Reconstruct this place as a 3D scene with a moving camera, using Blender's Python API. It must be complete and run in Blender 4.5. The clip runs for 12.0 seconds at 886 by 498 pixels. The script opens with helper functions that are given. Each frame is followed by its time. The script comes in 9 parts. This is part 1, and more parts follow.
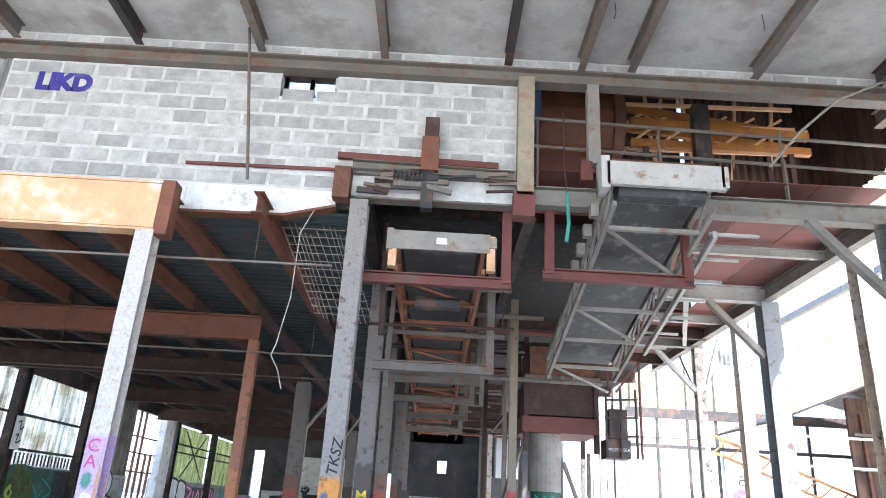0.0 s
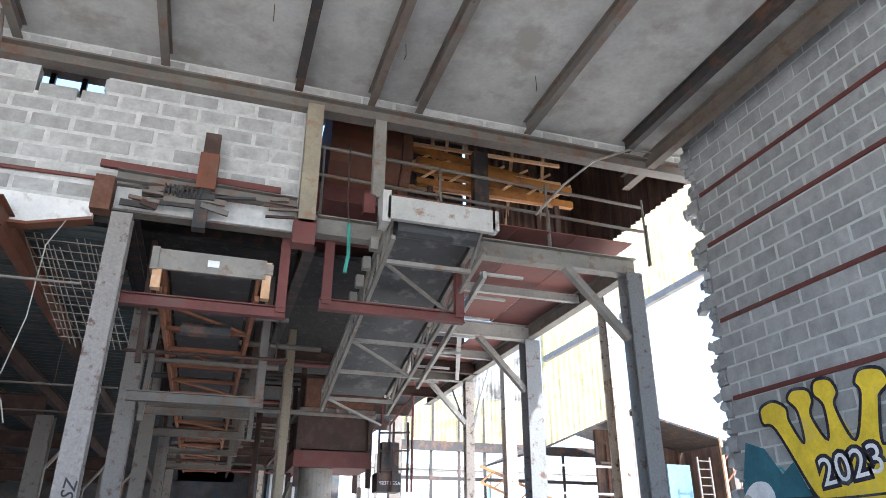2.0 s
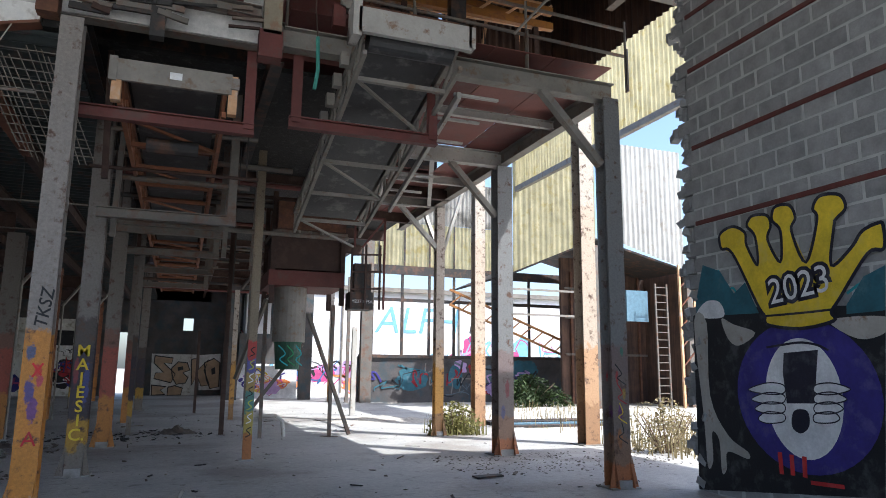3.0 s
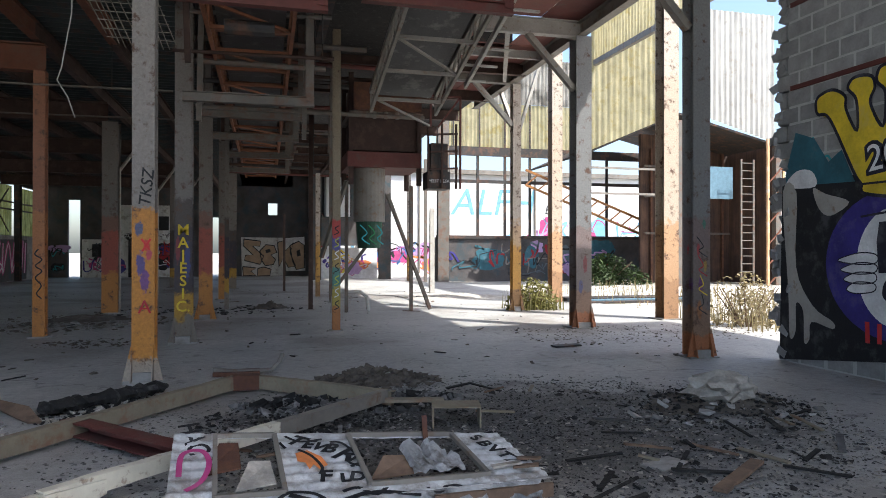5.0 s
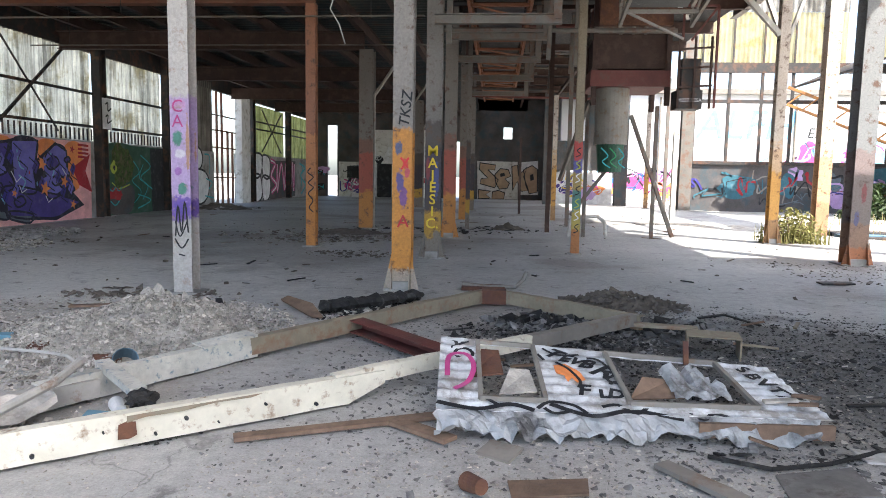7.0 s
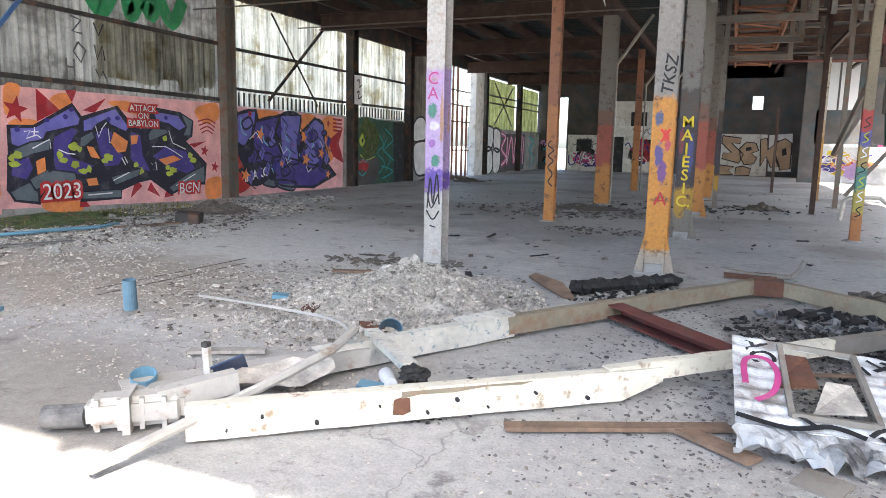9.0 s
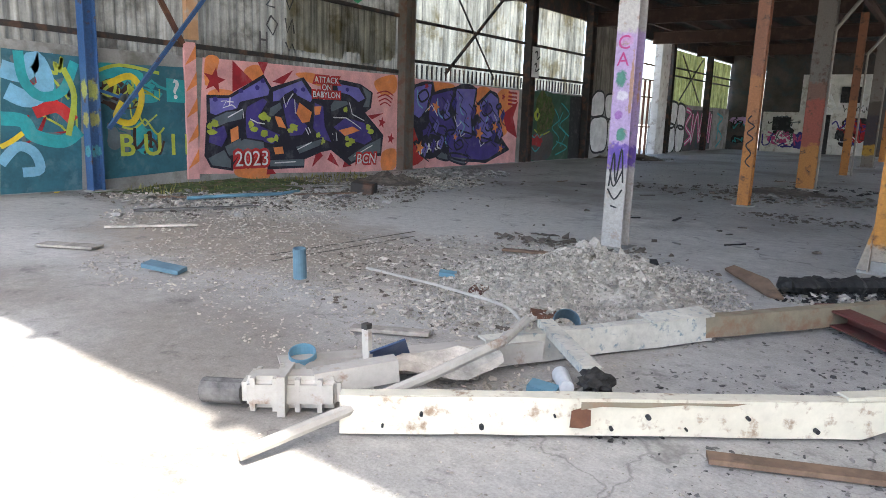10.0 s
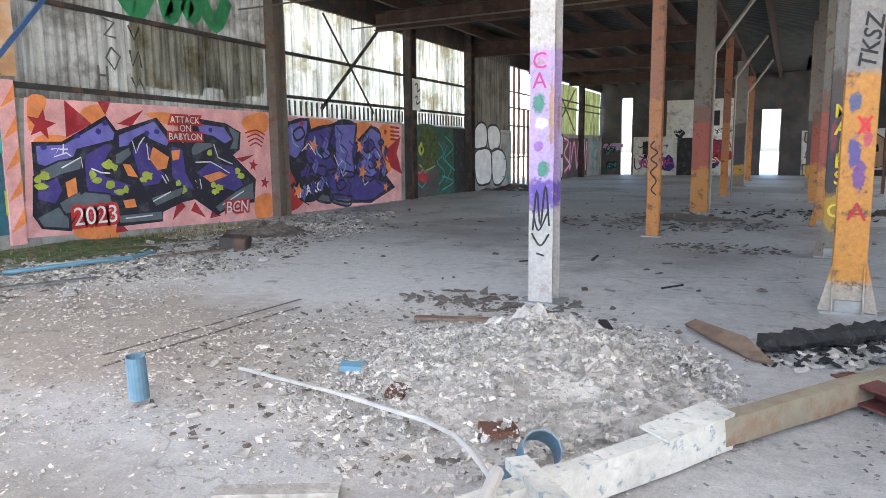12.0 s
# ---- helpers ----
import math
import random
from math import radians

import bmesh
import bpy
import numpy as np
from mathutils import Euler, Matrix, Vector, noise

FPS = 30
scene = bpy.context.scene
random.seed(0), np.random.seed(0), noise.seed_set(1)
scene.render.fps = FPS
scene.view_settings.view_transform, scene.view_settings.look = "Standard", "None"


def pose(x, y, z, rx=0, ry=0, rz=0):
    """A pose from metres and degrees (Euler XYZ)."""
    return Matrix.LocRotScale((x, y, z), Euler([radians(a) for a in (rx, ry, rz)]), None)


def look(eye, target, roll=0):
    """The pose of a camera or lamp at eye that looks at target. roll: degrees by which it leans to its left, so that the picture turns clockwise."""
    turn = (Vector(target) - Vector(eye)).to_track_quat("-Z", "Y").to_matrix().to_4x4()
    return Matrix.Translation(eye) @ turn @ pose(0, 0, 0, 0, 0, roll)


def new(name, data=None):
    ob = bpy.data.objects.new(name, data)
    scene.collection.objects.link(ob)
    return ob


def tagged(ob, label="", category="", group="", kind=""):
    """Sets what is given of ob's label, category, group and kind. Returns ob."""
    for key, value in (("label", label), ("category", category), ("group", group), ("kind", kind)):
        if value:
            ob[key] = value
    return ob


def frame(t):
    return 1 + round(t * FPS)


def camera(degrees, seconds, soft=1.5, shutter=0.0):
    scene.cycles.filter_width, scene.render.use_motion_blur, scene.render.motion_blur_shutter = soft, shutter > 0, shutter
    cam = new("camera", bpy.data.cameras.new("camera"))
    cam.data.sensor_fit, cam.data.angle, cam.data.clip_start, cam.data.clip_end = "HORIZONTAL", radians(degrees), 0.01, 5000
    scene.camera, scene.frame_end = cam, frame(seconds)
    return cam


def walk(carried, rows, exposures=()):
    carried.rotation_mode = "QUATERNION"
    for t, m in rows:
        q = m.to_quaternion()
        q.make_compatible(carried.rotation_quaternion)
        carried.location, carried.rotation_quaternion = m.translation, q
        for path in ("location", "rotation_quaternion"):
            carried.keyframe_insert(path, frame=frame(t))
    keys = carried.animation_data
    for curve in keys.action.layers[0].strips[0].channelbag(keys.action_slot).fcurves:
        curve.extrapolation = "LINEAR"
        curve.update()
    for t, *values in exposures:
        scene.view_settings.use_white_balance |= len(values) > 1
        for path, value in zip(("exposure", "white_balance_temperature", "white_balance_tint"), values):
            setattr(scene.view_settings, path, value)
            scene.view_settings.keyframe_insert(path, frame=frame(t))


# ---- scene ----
cam = camera(65.3, 12.0, 0.9)
METRES, EYE, TILT, LEAN, TURN = 3.8, 1.91, 0.0, 0.0, 0.2
ROWS = [
    (0.0, 0.0, 0.0, 0.0, -1.18, 20.61, -3.15),
    (0.5, 0.0117, -0.0036, -0.0024, -6.57, 20.8, -2.48),
    (1.0, 0.0256, -0.021, 0.0066, -9.7, 25.27, -1.03),
    (1.5, 0.0434, 0.002, 0.0113, -13.76, 26.51, 0.04),
    (2.0, 0.0585, 0.0133, 0.0035, -18.31, 23.73, -0.08),
    (2.5, 0.0653, 0.0264, -0.016, -19.2, 15.02, 0.08),
    (3.0, 0.0691, 0.0349, -0.0308, -20.76, 9.87, -0.53),
    (5.0, 0.0473, 0.0179, -0.0651, -14.54, 0.21, -0.07),
    (5.5, 0.0321, 0.0248, -0.0678, -9.66, -1.2, -0.91),
    (6.0, 0.0193, 0.0419, -0.0732, -5.56, -3.24, -1.17),
    (6.5, -0.0014, 0.0325, -0.0803, 0.05, -5.3, -1.1),
    (7.0, -0.011, 0.0358, -0.0835, 4.28, -6.1, -1.01),
    (9.0, -0.1289, 0.1194, -0.0886, 22.49, -8.61, -1.19),
    (9.5, -0.1598, 0.1767, -0.0928, 31.98, -9.72, -0.86),
    (10.0, -0.2161, 0.2385, -0.1056, 36.53, -10.91, -1.86),
    (10.5, -0.284, 0.3176, -0.0969, 36.01, -9.98, 0.44),
    (11.0, -0.3459, 0.4114, -0.1061, 34.19, -12.47, -2.09),
    (11.5, -0.4187, 0.4887, -0.0975, 29.06, -9.61, -0.26),
    (12.0, -0.4876, 0.5662, -0.1002, 26.41, -7.93, 0.54),
]
walk(cam, [(t, pose(0, 0, EYE, TILT, LEAN, TURN) @ pose(METRES * x, METRES * y, METRES * z, 90 + pitch, roll, yaw)) for t, x, y, z, yaw, pitch, roll in ROWS],
     exposures=[(0.0, 2.97, 5500, 10), (1.5, 2.77, 5600, 10), (2.0, 2.5, 5600, 10), (2.5, 1.85, 5500, 10), (3.0, 1.2, 5800, 10), (4.8, 1.2, 6100, 10), (5.5, 1.5, 6150, 10),
                (6.5, 1.93, 6150, 10), (7.2, 2.25, 6300, 10), (8.8, 2.75, 6350, 10), (9.5, 2.63, 6300, 10), (10.0, 2.32, 6300, 10), (10.5, 2.32, 6300, 10), (11.0, 2.5, 6250, 10), (12.0, 2.97, 6250, 10)])
# ---- world, sun ----
SUN_WAY = Vector((-0.50, 0.52, -1.0)).normalized()
world = bpy.data.worlds.new("sky")
scene.world = world
world.use_nodes = True
wn = world.node_tree
sky = wn.nodes.new("ShaderNodeTexSky")
sky.sky_type = "NISHITA"
sky.sun_disc = False
sky.sun_elevation = math.asin(-SUN_WAY.z)
sky.sun_rotation = math.atan2(-SUN_WAY.x, -SUN_WAY.y)
sky.air_density, sky.dust_density = 1.0, 2.8
back = wn.nodes["Background"]
back.inputs[1].default_value = 0.15
wn.links.new(sky.outputs[0], back.inputs[0])
sun = new("sun", bpy.data.lights.new("sun", "SUN"))
sun.data.energy, sun.data.angle, sun.data.color = 4.2, radians(0.5), (1.0, 0.95, 0.87)
sun.matrix_world = look((30, -35, 50), Vector((30, -35, 50)) + SUN_WAY)

# ---- materials ----
MATS = {}


def nodes_of(name):
    m = bpy.data.materials.new(name)
    m.use_nodes = True
    MATS[name] = m
    return m, m.node_tree.nodes, m.node_tree.links, m.node_tree.nodes["Principled BSDF"]


def noise_node(n, l, pos, scale, detail=6, rough=0.6):
    t = n.new("ShaderNodeTexNoise")
    t.inputs["Scale"].default_value, t.inputs["Detail"].default_value, t.inputs["Roughness"].default_value = scale, detail, rough
    l.new(pos, t.inputs["Vector"])
    return t.outputs["Fac"]


def ramp_node(n, l, fac, stops):
    r = n.new("ShaderNodeValToRGB")
    while len(r.color_ramp.elements) < len(stops):
        r.color_ramp.elements.new(0.5)
    for e, (p, c) in zip(r.color_ramp.elements, stops):
        e.position, e.color = p, (*c, 1) if len(c) == 3 else c
    l.new(fac, r.inputs[0])
    return r.outputs[0]


def mix_node(n, l, fac, a, b, mode="MIX"):
    x = n.new("ShaderNodeMix")
    x.data_type, x.blend_type = "RGBA", mode
    for sock, v in ((x.inputs[0], fac), (x.inputs[6], a), (x.inputs[7], b)):
        if hasattr(v, "links"):
            l.new(v, sock)
        elif isinstance(v, (int, float)):
            sock.default_value = v
        else:
            sock.default_value = (*v, 1)
    return x.outputs[2]


def finish(n, l, p, pos, col, rough, metal, bump, fine):
    l.new(col, p.inputs["Base Color"])
    p.inputs["Metallic"].default_value = metal
    f = noise_node(n, l, pos, fine, 5)
    mr = n.new("ShaderNodeMapRange")
    mr.inputs[3].default_value, mr.inputs[4].default_value = max(0.05, rough - 0.15), min(1, rough + 0.15)
    l.new(f, mr.inputs[0])
    l.new(mr.outputs[0], p.inputs["Roughness"])
    if bump:
        b = n.new("ShaderNodeBump")
        b.inputs["Strength"].default_value, b.inputs["Distance"].default_value = bump, 0.01
        l.new(f, b.inputs["Height"])
        l.new(b.outputs[0], p.inputs["Normal"])


def surface(name, base, rough=0.75, metal=0.0, var=0.3, scale=1.5, stain=None, amount=0.4, stain_scale=2.5, bump=0.3, fine=45, per_piece=0.0, clear=0.0, streak=0.0):
    """Base colour varied at two scales, with stains of a second colour; clear: share of light let through."""
    m, n, l, p = nodes_of(name)
    pos = n.new("ShaderNodeNewGeometry").outputs["Position"]
    lo, hi = [c * (1 - var) for c in base], [min(1, c * (1 + var)) for c in base]
    col = ramp_node(n, l, noise_node(n, l, pos, scale), [(0.3, lo), (0.7, hi)])
    fine_col = ramp_node(n, l, noise_node(n, l, pos, fine * 0.5, 8, 0.7), [(0.3, (1 - var,) * 3), (0.75, (1, 1, 1))])
    col = mix_node(n, l, 1.0, col, fine_col, "MULTIPLY")
    if stain:
        mask = ramp_node(n, l, noise_node(n, l, pos, stain_scale, 9, 0.65), [(0.62 - amount * 0.3, (0, 0, 0)), (0.72 - amount * 0.2, (1, 1, 1))])
        col = mix_node(n, l, mask, col, stain)
    if streak:
        # rain-washed dirt running down the ribs
        mp = n.new("ShaderNodeMapping")
        mp.inputs["Scale"].default_value = (7.0, 7.0, 0.35)
        l.new(pos, mp.inputs["Vector"])
        col = mix_node(n, l, 1.0, col, ramp_node(n, l, noise_node(n, l, mp.outputs[0], 1.0, 7, 0.7), [(0.36, (1 - streak,) * 3), (0.62, (1, 1, 1))]), "MULTIPLY")
    if per_piece:
        r = n.new("ShaderNodeObjectInfo").outputs["Random"]
        isl = n.new("ShaderNodeNewGeometry").outputs["Random Per Island"]
        add = n.new("ShaderNodeMath")
        l.new(r, add.inputs[0]), l.new(isl, add.inputs[1])
        fr = n.new("ShaderNodeMath")
        fr.operation = "FRACT"
        l.new(add.outputs[0], fr.inputs[0])
        col = mix_node(n, l, 1.0, col, ramp_node(n, l, fr.outputs[0], [(0, (1 - per_piece,) * 3), (1, (1, 1, 1))]), "MULTIPLY")
    finish(n, l, p, pos, col, rough, metal, bump, fine)
    if clear:
        tr = n.new("ShaderNodeBsdfTranslucent")
        l.new(col, tr.inputs[0])
        mx = n.new("ShaderNodeMixShader")
        mx.inputs[0].default_value = clear
        l.new(p.outputs[0], mx.inputs[1]), l.new(tr.outputs[0], mx.inputs[2])
        l.new(mx.outputs[0], n["Material Output"].inputs[0])
    return m


def sprayed(n, l, pos, col, spots):
    """Soft-edged spray marks: (x, y, z, half width, half height, colour)."""
    for x, y, z, rx, rz, c in spots:
        mp = n.new("ShaderNodeMapping")
        mp.vector_type = "TEXTURE"
        mp.inputs["Location"].default_value, mp.inputs["Scale"].default_value = (x, y, z), (rx, 0.6, rz)
        l.new(pos, mp.inputs["Vector"])
        ln = n.new("ShaderNodeVectorMath")
        ln.operation = "LENGTH"
        l.new(mp.outputs[0], ln.inputs[0])
        add = n.new("ShaderNodeMath")
        add.operation = "MULTIPLY_ADD"
        l.new(noise_node(n, l, pos, 14, 7, 0.7), add.inputs[0])
        add.inputs[1].default_value = 0.9
        l.new(ln.outputs["Value"], add.inputs[2])
        col = mix_node(n, l, ramp_node(n, l, add.outputs[0], [(0.85, (0.92,) * 3), (1.0, (0, 0, 0))]), col, c)
    return col


def banded(name, bands, top, rust=(0.10, 0.05, 0.03), amount=0.3, wobble=0.5, spots=()):
    """Spray paint in bands up a post: (height, colour) pairs from the floor to top."""
    m, n, l, p = nodes_of(name)
    pos = n.new("ShaderNodeNewGeometry").outputs["Position"]
    sep = n.new("ShaderNodeSeparateXYZ")
    l.new(pos, sep.inputs[0])
    wob = n.new("ShaderNodeMath")
    wob.operation = "MULTIPLY_ADD"
    l.new(noise_node(n, l, pos, 4.5, 8, 0.7), wob.inputs[0])
    wob.inputs[1].default_value = wobble
    l.new(sep.outputs[2], wob.inputs[2])
    mr = n.new("ShaderNodeMapRange")
    mr.inputs[1].default_value, mr.inputs[2].default_value = wobble * 0.5, top + wobble * 0.5
    l.new(wob.outputs[0], mr.inputs[0])
    stops = []
    for i, (z, c) in enumerate(bands):
        if i:
            stops.append((min(0.999, z / top - 0.004), bands[i - 1][1]))
        stops.append((min(1.0, z / top + 0.004 if i else 0.0), c))
    col = sprayed(n, l, pos, ramp_node(n, l, mr.outputs[0], stops), spots)
    mask = ramp_node(n, l, noise_node(n, l, pos, 6, 9, 0.7), [(0.62 - amount * 0.25, (0, 0, 0)), (0.70 - amount * 0.15, (1, 1, 1))])
    col = mix_node(n, l, mask, col, rust)
    col = mix_node(n, l, 1.0, col, ramp_node(n, l, noise_node(n, l, pos, 30, 8, 0.7), [(0.3, (0.6,) * 3), (0.7, (1, 1, 1))]), "MULTIPLY")
    finish(n, l, p, pos, col, 0.6, 0.0, 0.25, 60)
    return m


surface("ceiling_concrete", (0.42, 0.405, 0.375), 0.9, var=0.18, scale=1.4, stain=(0.27, 0.25, 0.22), amount=0.4, stain_scale=1.1, bump=0.25, fine=30)
surface("block", (0.47, 0.46, 0.435), 0.95, var=0.22, scale=4, stain=(0.34, 0.32, 0.29), amount=0.15, stain_scale=5, bump=0.9, fine=40, per_piece=0.34)
surface("block_grey", (0.33, 0.33, 0.325), 0.95, var=0.2, scale=4, stain=(0.26, 0.25, 0.25), amount=0.15, stain_scale=5, bump=0.6, fine=60, per_piece=0.25)
surface("mortar", (0.50, 0.49, 0.465), 0.95, var=0.2, scale=5, bump=0.5)
surface("mortar_grey", (0.45, 0.45, 0.435), 0.95, var=0.12, scale=5, bump=0.5)
surface("plaster", (0.68, 0.67, 0.64), 0.9, var=0.15, scale=2, stain=(0.35, 0.32, 0.28), amount=0.3, stain_scale=3, bump=0.5)
surface("wall_concrete", (0.34, 0.33, 0.31), 0.9, var=0.25, scale=1.2, stain=(0.16, 0.15, 0.13), amount=0.4, stain_scale=1.5, bump=0.4)
surface("grey_steel", (0.15, 0.135, 0.115), 0.6, var=0.25, scale=2, stain=(0.13, 0.075, 0.05), amount=0.45, stain_scale=4, bump=0.2)
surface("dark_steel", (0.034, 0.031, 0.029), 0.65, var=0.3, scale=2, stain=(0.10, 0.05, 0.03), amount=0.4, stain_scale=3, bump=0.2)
surface("pale_steel", (0.23, 0.21, 0.18), 0.6, var=0.2, scale=2, stain=(0.17, 0.11, 0.07), amount=0.25, stain_scale=5, bump=0.2)
surface("light_steel", (0.42, 0.40, 0.36), 0.6, var=0.18, scale=2, stain=(0.22, 0.14, 0.09), amount=0.15, stain_scale=6, bump=0.2)
surface("orange_steel", (0.16, 0.052, 0.024), 0.7, var=0.3, scale=2, stain=(0.13, 0.06, 0.035), amount=0.4, stain_scale=3, bump=0.2)
surface("peach_steel", (0.62, 0.36, 0.19), 0.75, var=0.18, scale=2, stain=(0.50, 0.44, 0.38), amount=0.3, stain_scale=2, bump=0.25)
surface("brown_steel", (0.05, 0.024, 0.016), 0.75, var=0.3, scale=2, stain=(0.07, 0.04, 0.03), amount=0.4, stain_scale=3, bump=0.2)
surface("red_steel", (0.13, 0.035, 0.028), 0.7, var=0.25, scale=1.5, stain=(0.10, 0.05, 0.04), amount=0.3, stain_scale=3, bump=0.2)
surface("umber_steel", (0.15, 0.12, 0.095), 0.7, var=0.25, scale=2, stain=(0.10, 0.06, 0.04), amount=0.3, stain_scale=4, bump=0.2)
surface("rust", (0.15, 0.065, 0.035), 0.9, var=0.4, scale=4, stain=(0.09, 0.04, 0.03), amount=0.5, stain_scale=5, bump=0.5)
surface("rose_plate", (0.21, 0.075, 0.06), 0.7, var=0.2, scale=1.0, stain=(0.16, 0.08, 0.07), amount=0.3, stain_scale=1.6, bump=0.2)
surface("yellow_steel", (0.36, 0.15, 0.03), 0.5, var=0.25, scale=2, stain=(0.2, 0.08, 0.03), amount=0.5, stain_scale=4, bump=0.15)
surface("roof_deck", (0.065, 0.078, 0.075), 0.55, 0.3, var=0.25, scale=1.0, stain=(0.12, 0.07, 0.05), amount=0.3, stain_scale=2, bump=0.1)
surface("sheet_pale", (0.78, 0.75, 0.62), 0.6, var=0.25, scale=1.5, stain=(0.36, 0.31, 0.19), amount=0.4, stain_scale=1.3, bump=0.1, clear=0.85, streak=0.75)
surface("sheet_green", (0.33, 0.35, 0.14), 0.6, var=0.3, scale=1.5, stain=(0.20, 0.20, 0.06), amount=0.4, stain_scale=1.8, bump=0.1, clear=0.75, streak=0.7)
surface("sheet_yellow", (0.66, 0.58, 0.34), 0.6, var=0.2, scale=1.5, stain=(0.50, 0.40, 0.16), amount=0.3, stain_scale=1.8, bump=0.1, clear=0.6, streak=0.35)
surface("sheet_grey", (0.46, 0.435, 0.38), 0.85, var=0.25, scale=1.2, stain=(0.16, 0.145, 0.12), amount=0.5, stain_scale=1.0, bump=0.2, clear=0.3, streak=0.6)
surface("sheet_dark", (0.30, 0.28, 0.24), 0.85, var=0.25, scale=1.2, stain=(0.16, 0.145, 0.12), amount=0.5, stain_scale=1.0, bump=0.2, streak=0.6)
surface("sheet_white", (0.46, 0.45, 0.42), 0.7, var=0.12, scale=1.2, stain=(0.34, 0.31, 0.26), amount=0.2, stain_scale=1.5, bump=0.1, streak=0.4)
surface("sheet_brown", (0.13, 0.07, 0.045), 0.85, var=0.3, scale=1.2, stain=(0.07, 0.04, 0.03), amount=0.5, stain_scale=1.0, bump=0.2, streak=0.6)
surface("rubber", (0.04, 0.04, 0.04), 0.45, var=0.3, scale=2, stain=(0.13, 0.125, 0.12), amount=0.3, stain_scale=3, bump=0.2)
# burnt stuff; also coats roof undersides, where its black stands for shade
surface("char_and_roof_shade", (0.018, 0.017, 0.016), 0.8, var=0.5, scale=6, stain=(0.07, 0.065, 0.06), amount=0.2, stain_scale=9, bump=0.8, fine=30, per_piece=0.5)
surface("ash", (0.27, 0.26, 0.25), 0.95, var=0.5, scale=6, stain=(0.28, 0.27, 0.26), amount=0.3, stain_scale=9, bump=0.8, fine=30, per_piece=0.7)
surface("rubble", (0.64, 0.59, 0.51), 0.95, var=0.35, scale=6, stain=(0.34, 0.31, 0.27), amount=0.3, stain_scale=7, bump=0.8, fine=40, per_piece=0.55)
surface("earth", (0.15, 0.125, 0.10), 1.0, var=0.4, scale=4, stain=(0.08, 0.07, 0.06), amount=0.4, stain_scale=6, bump=1.0, fine=30)
surface("moss", (0.07, 0.11, 0.03), 1.0, var=0.5, scale=5, stain=(0.13, 0.10, 0.06), amount=0.4, stain_scale=6, bump=1.0, fine=40)
surface("litter", (0.45, 0.43, 0.40), 0.8, var=0.3, scale=6, stain=(0.22, 0.19, 0.16), amount=0.3, stain_scale=9, bump=0.3, per_piece=0.7)
surface("wood", (0.23, 0.15, 0.10), 0.85, var=0.3, scale=5, stain=(0.13, 0.09, 0.06), amount=0.3, stain_scale=8, bump=0.4, per_piece=0.3)
surface("cream_paint", (0.70, 0.66, 0.54), 0.6, var=0.12, scale=3, stain=(0.30, 0.21, 0.14), amount=0.22, stain_scale=11, bump=0.25)
surface("flaked_paint", (0.60, 0.58, 0.51), 0.7, var=0.25, scale=3, stain=(0.13, 0.20, 0.24), amount=0.2, stain_scale=16, bump=0.35)
surface("olive_paint", (0.27, 0.23, 0.16), 0.7, var=0.2, scale=3, stain=(0.22, 0.13, 0.08), amount=0.35, stain_scale=5, bump=0.3)
surface("white_sheet", (0.66, 0.67, 0.67), 0.5, var=0.3, scale=4, stain=(0.24, 0.22, 0.20), amount=0.5, stain_scale=6, bump=0.2)
surface("crumpled_metal", (0.33, 0.335, 0.335), 0.45, 0.2, var=0.3, scale=5, stain=(0.05, 0.05, 0.05), amount=0.45, stain_scale=4, bump=0.3)
surface("blue_plastic", (0.11, 0.20, 0.26), 0.5, var=0.2, scale=5, bump=0.1)
surface("sky_blue_plastic", (0.13, 0.28, 0.37), 0.5, var=0.2, scale=5, bump=0.1)
surface("navy_plastic", (0.04, 0.075, 0.16), 0.5, var=0.2, scale=5, bump=0.1)
surface("white_plastic", (0.70, 0.72, 0.72), 0.5, var=0.15, scale=5, stain=(0.4, 0.4, 0.38), amount=0.2, bump=0.1)
surface("rope", (0.34, 0.32, 0.28), 0.9, var=0.2, scale=8, bump=0.2)
surface("green_rope", (0.06, 0.25, 0.20), 0.9, var=0.2, scale=8, bump=0.2)
surface("pale_building", (0.80, 0.80, 0.80), 0.9, var=0.05, scale=0.6, stain=(0.66, 0.65, 0.64), amount=0.2, stain_scale=0.5, bump=0.1)
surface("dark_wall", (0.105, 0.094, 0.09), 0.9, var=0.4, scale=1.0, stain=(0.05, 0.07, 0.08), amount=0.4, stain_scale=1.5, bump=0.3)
surface("leaf", (0.055, 0.095, 0.025), 0.7, var=0.4, scale=3, bump=0.0, per_piece=0.5, clear=0.3)
surface("dry_grass", (0.42, 0.34, 0.18), 0.9, var=0.3, scale=3, bump=0.0, per_piece=0.5, clear=0.3)
surface("green_grass", (0.30, 0.28, 0.09), 0.8, var=0.3, scale=3, bump=0.0, per_piece=0.5, clear=0.3)
surface("lattice_orange", (0.27, 0.10, 0.045), 0.7, var=0.3, scale=2, stain=(0.20, 0.09, 0.05), amount=0.3, stain_scale=3, bump=0.2)
surface("yard", (0.50, 0.47, 0.41), 1.0, var=0.25, scale=0.7, stain=(0.25, 0.24, 0.15), amount=0.3, stain_scale=0.6, bump=0.6, fine=20)
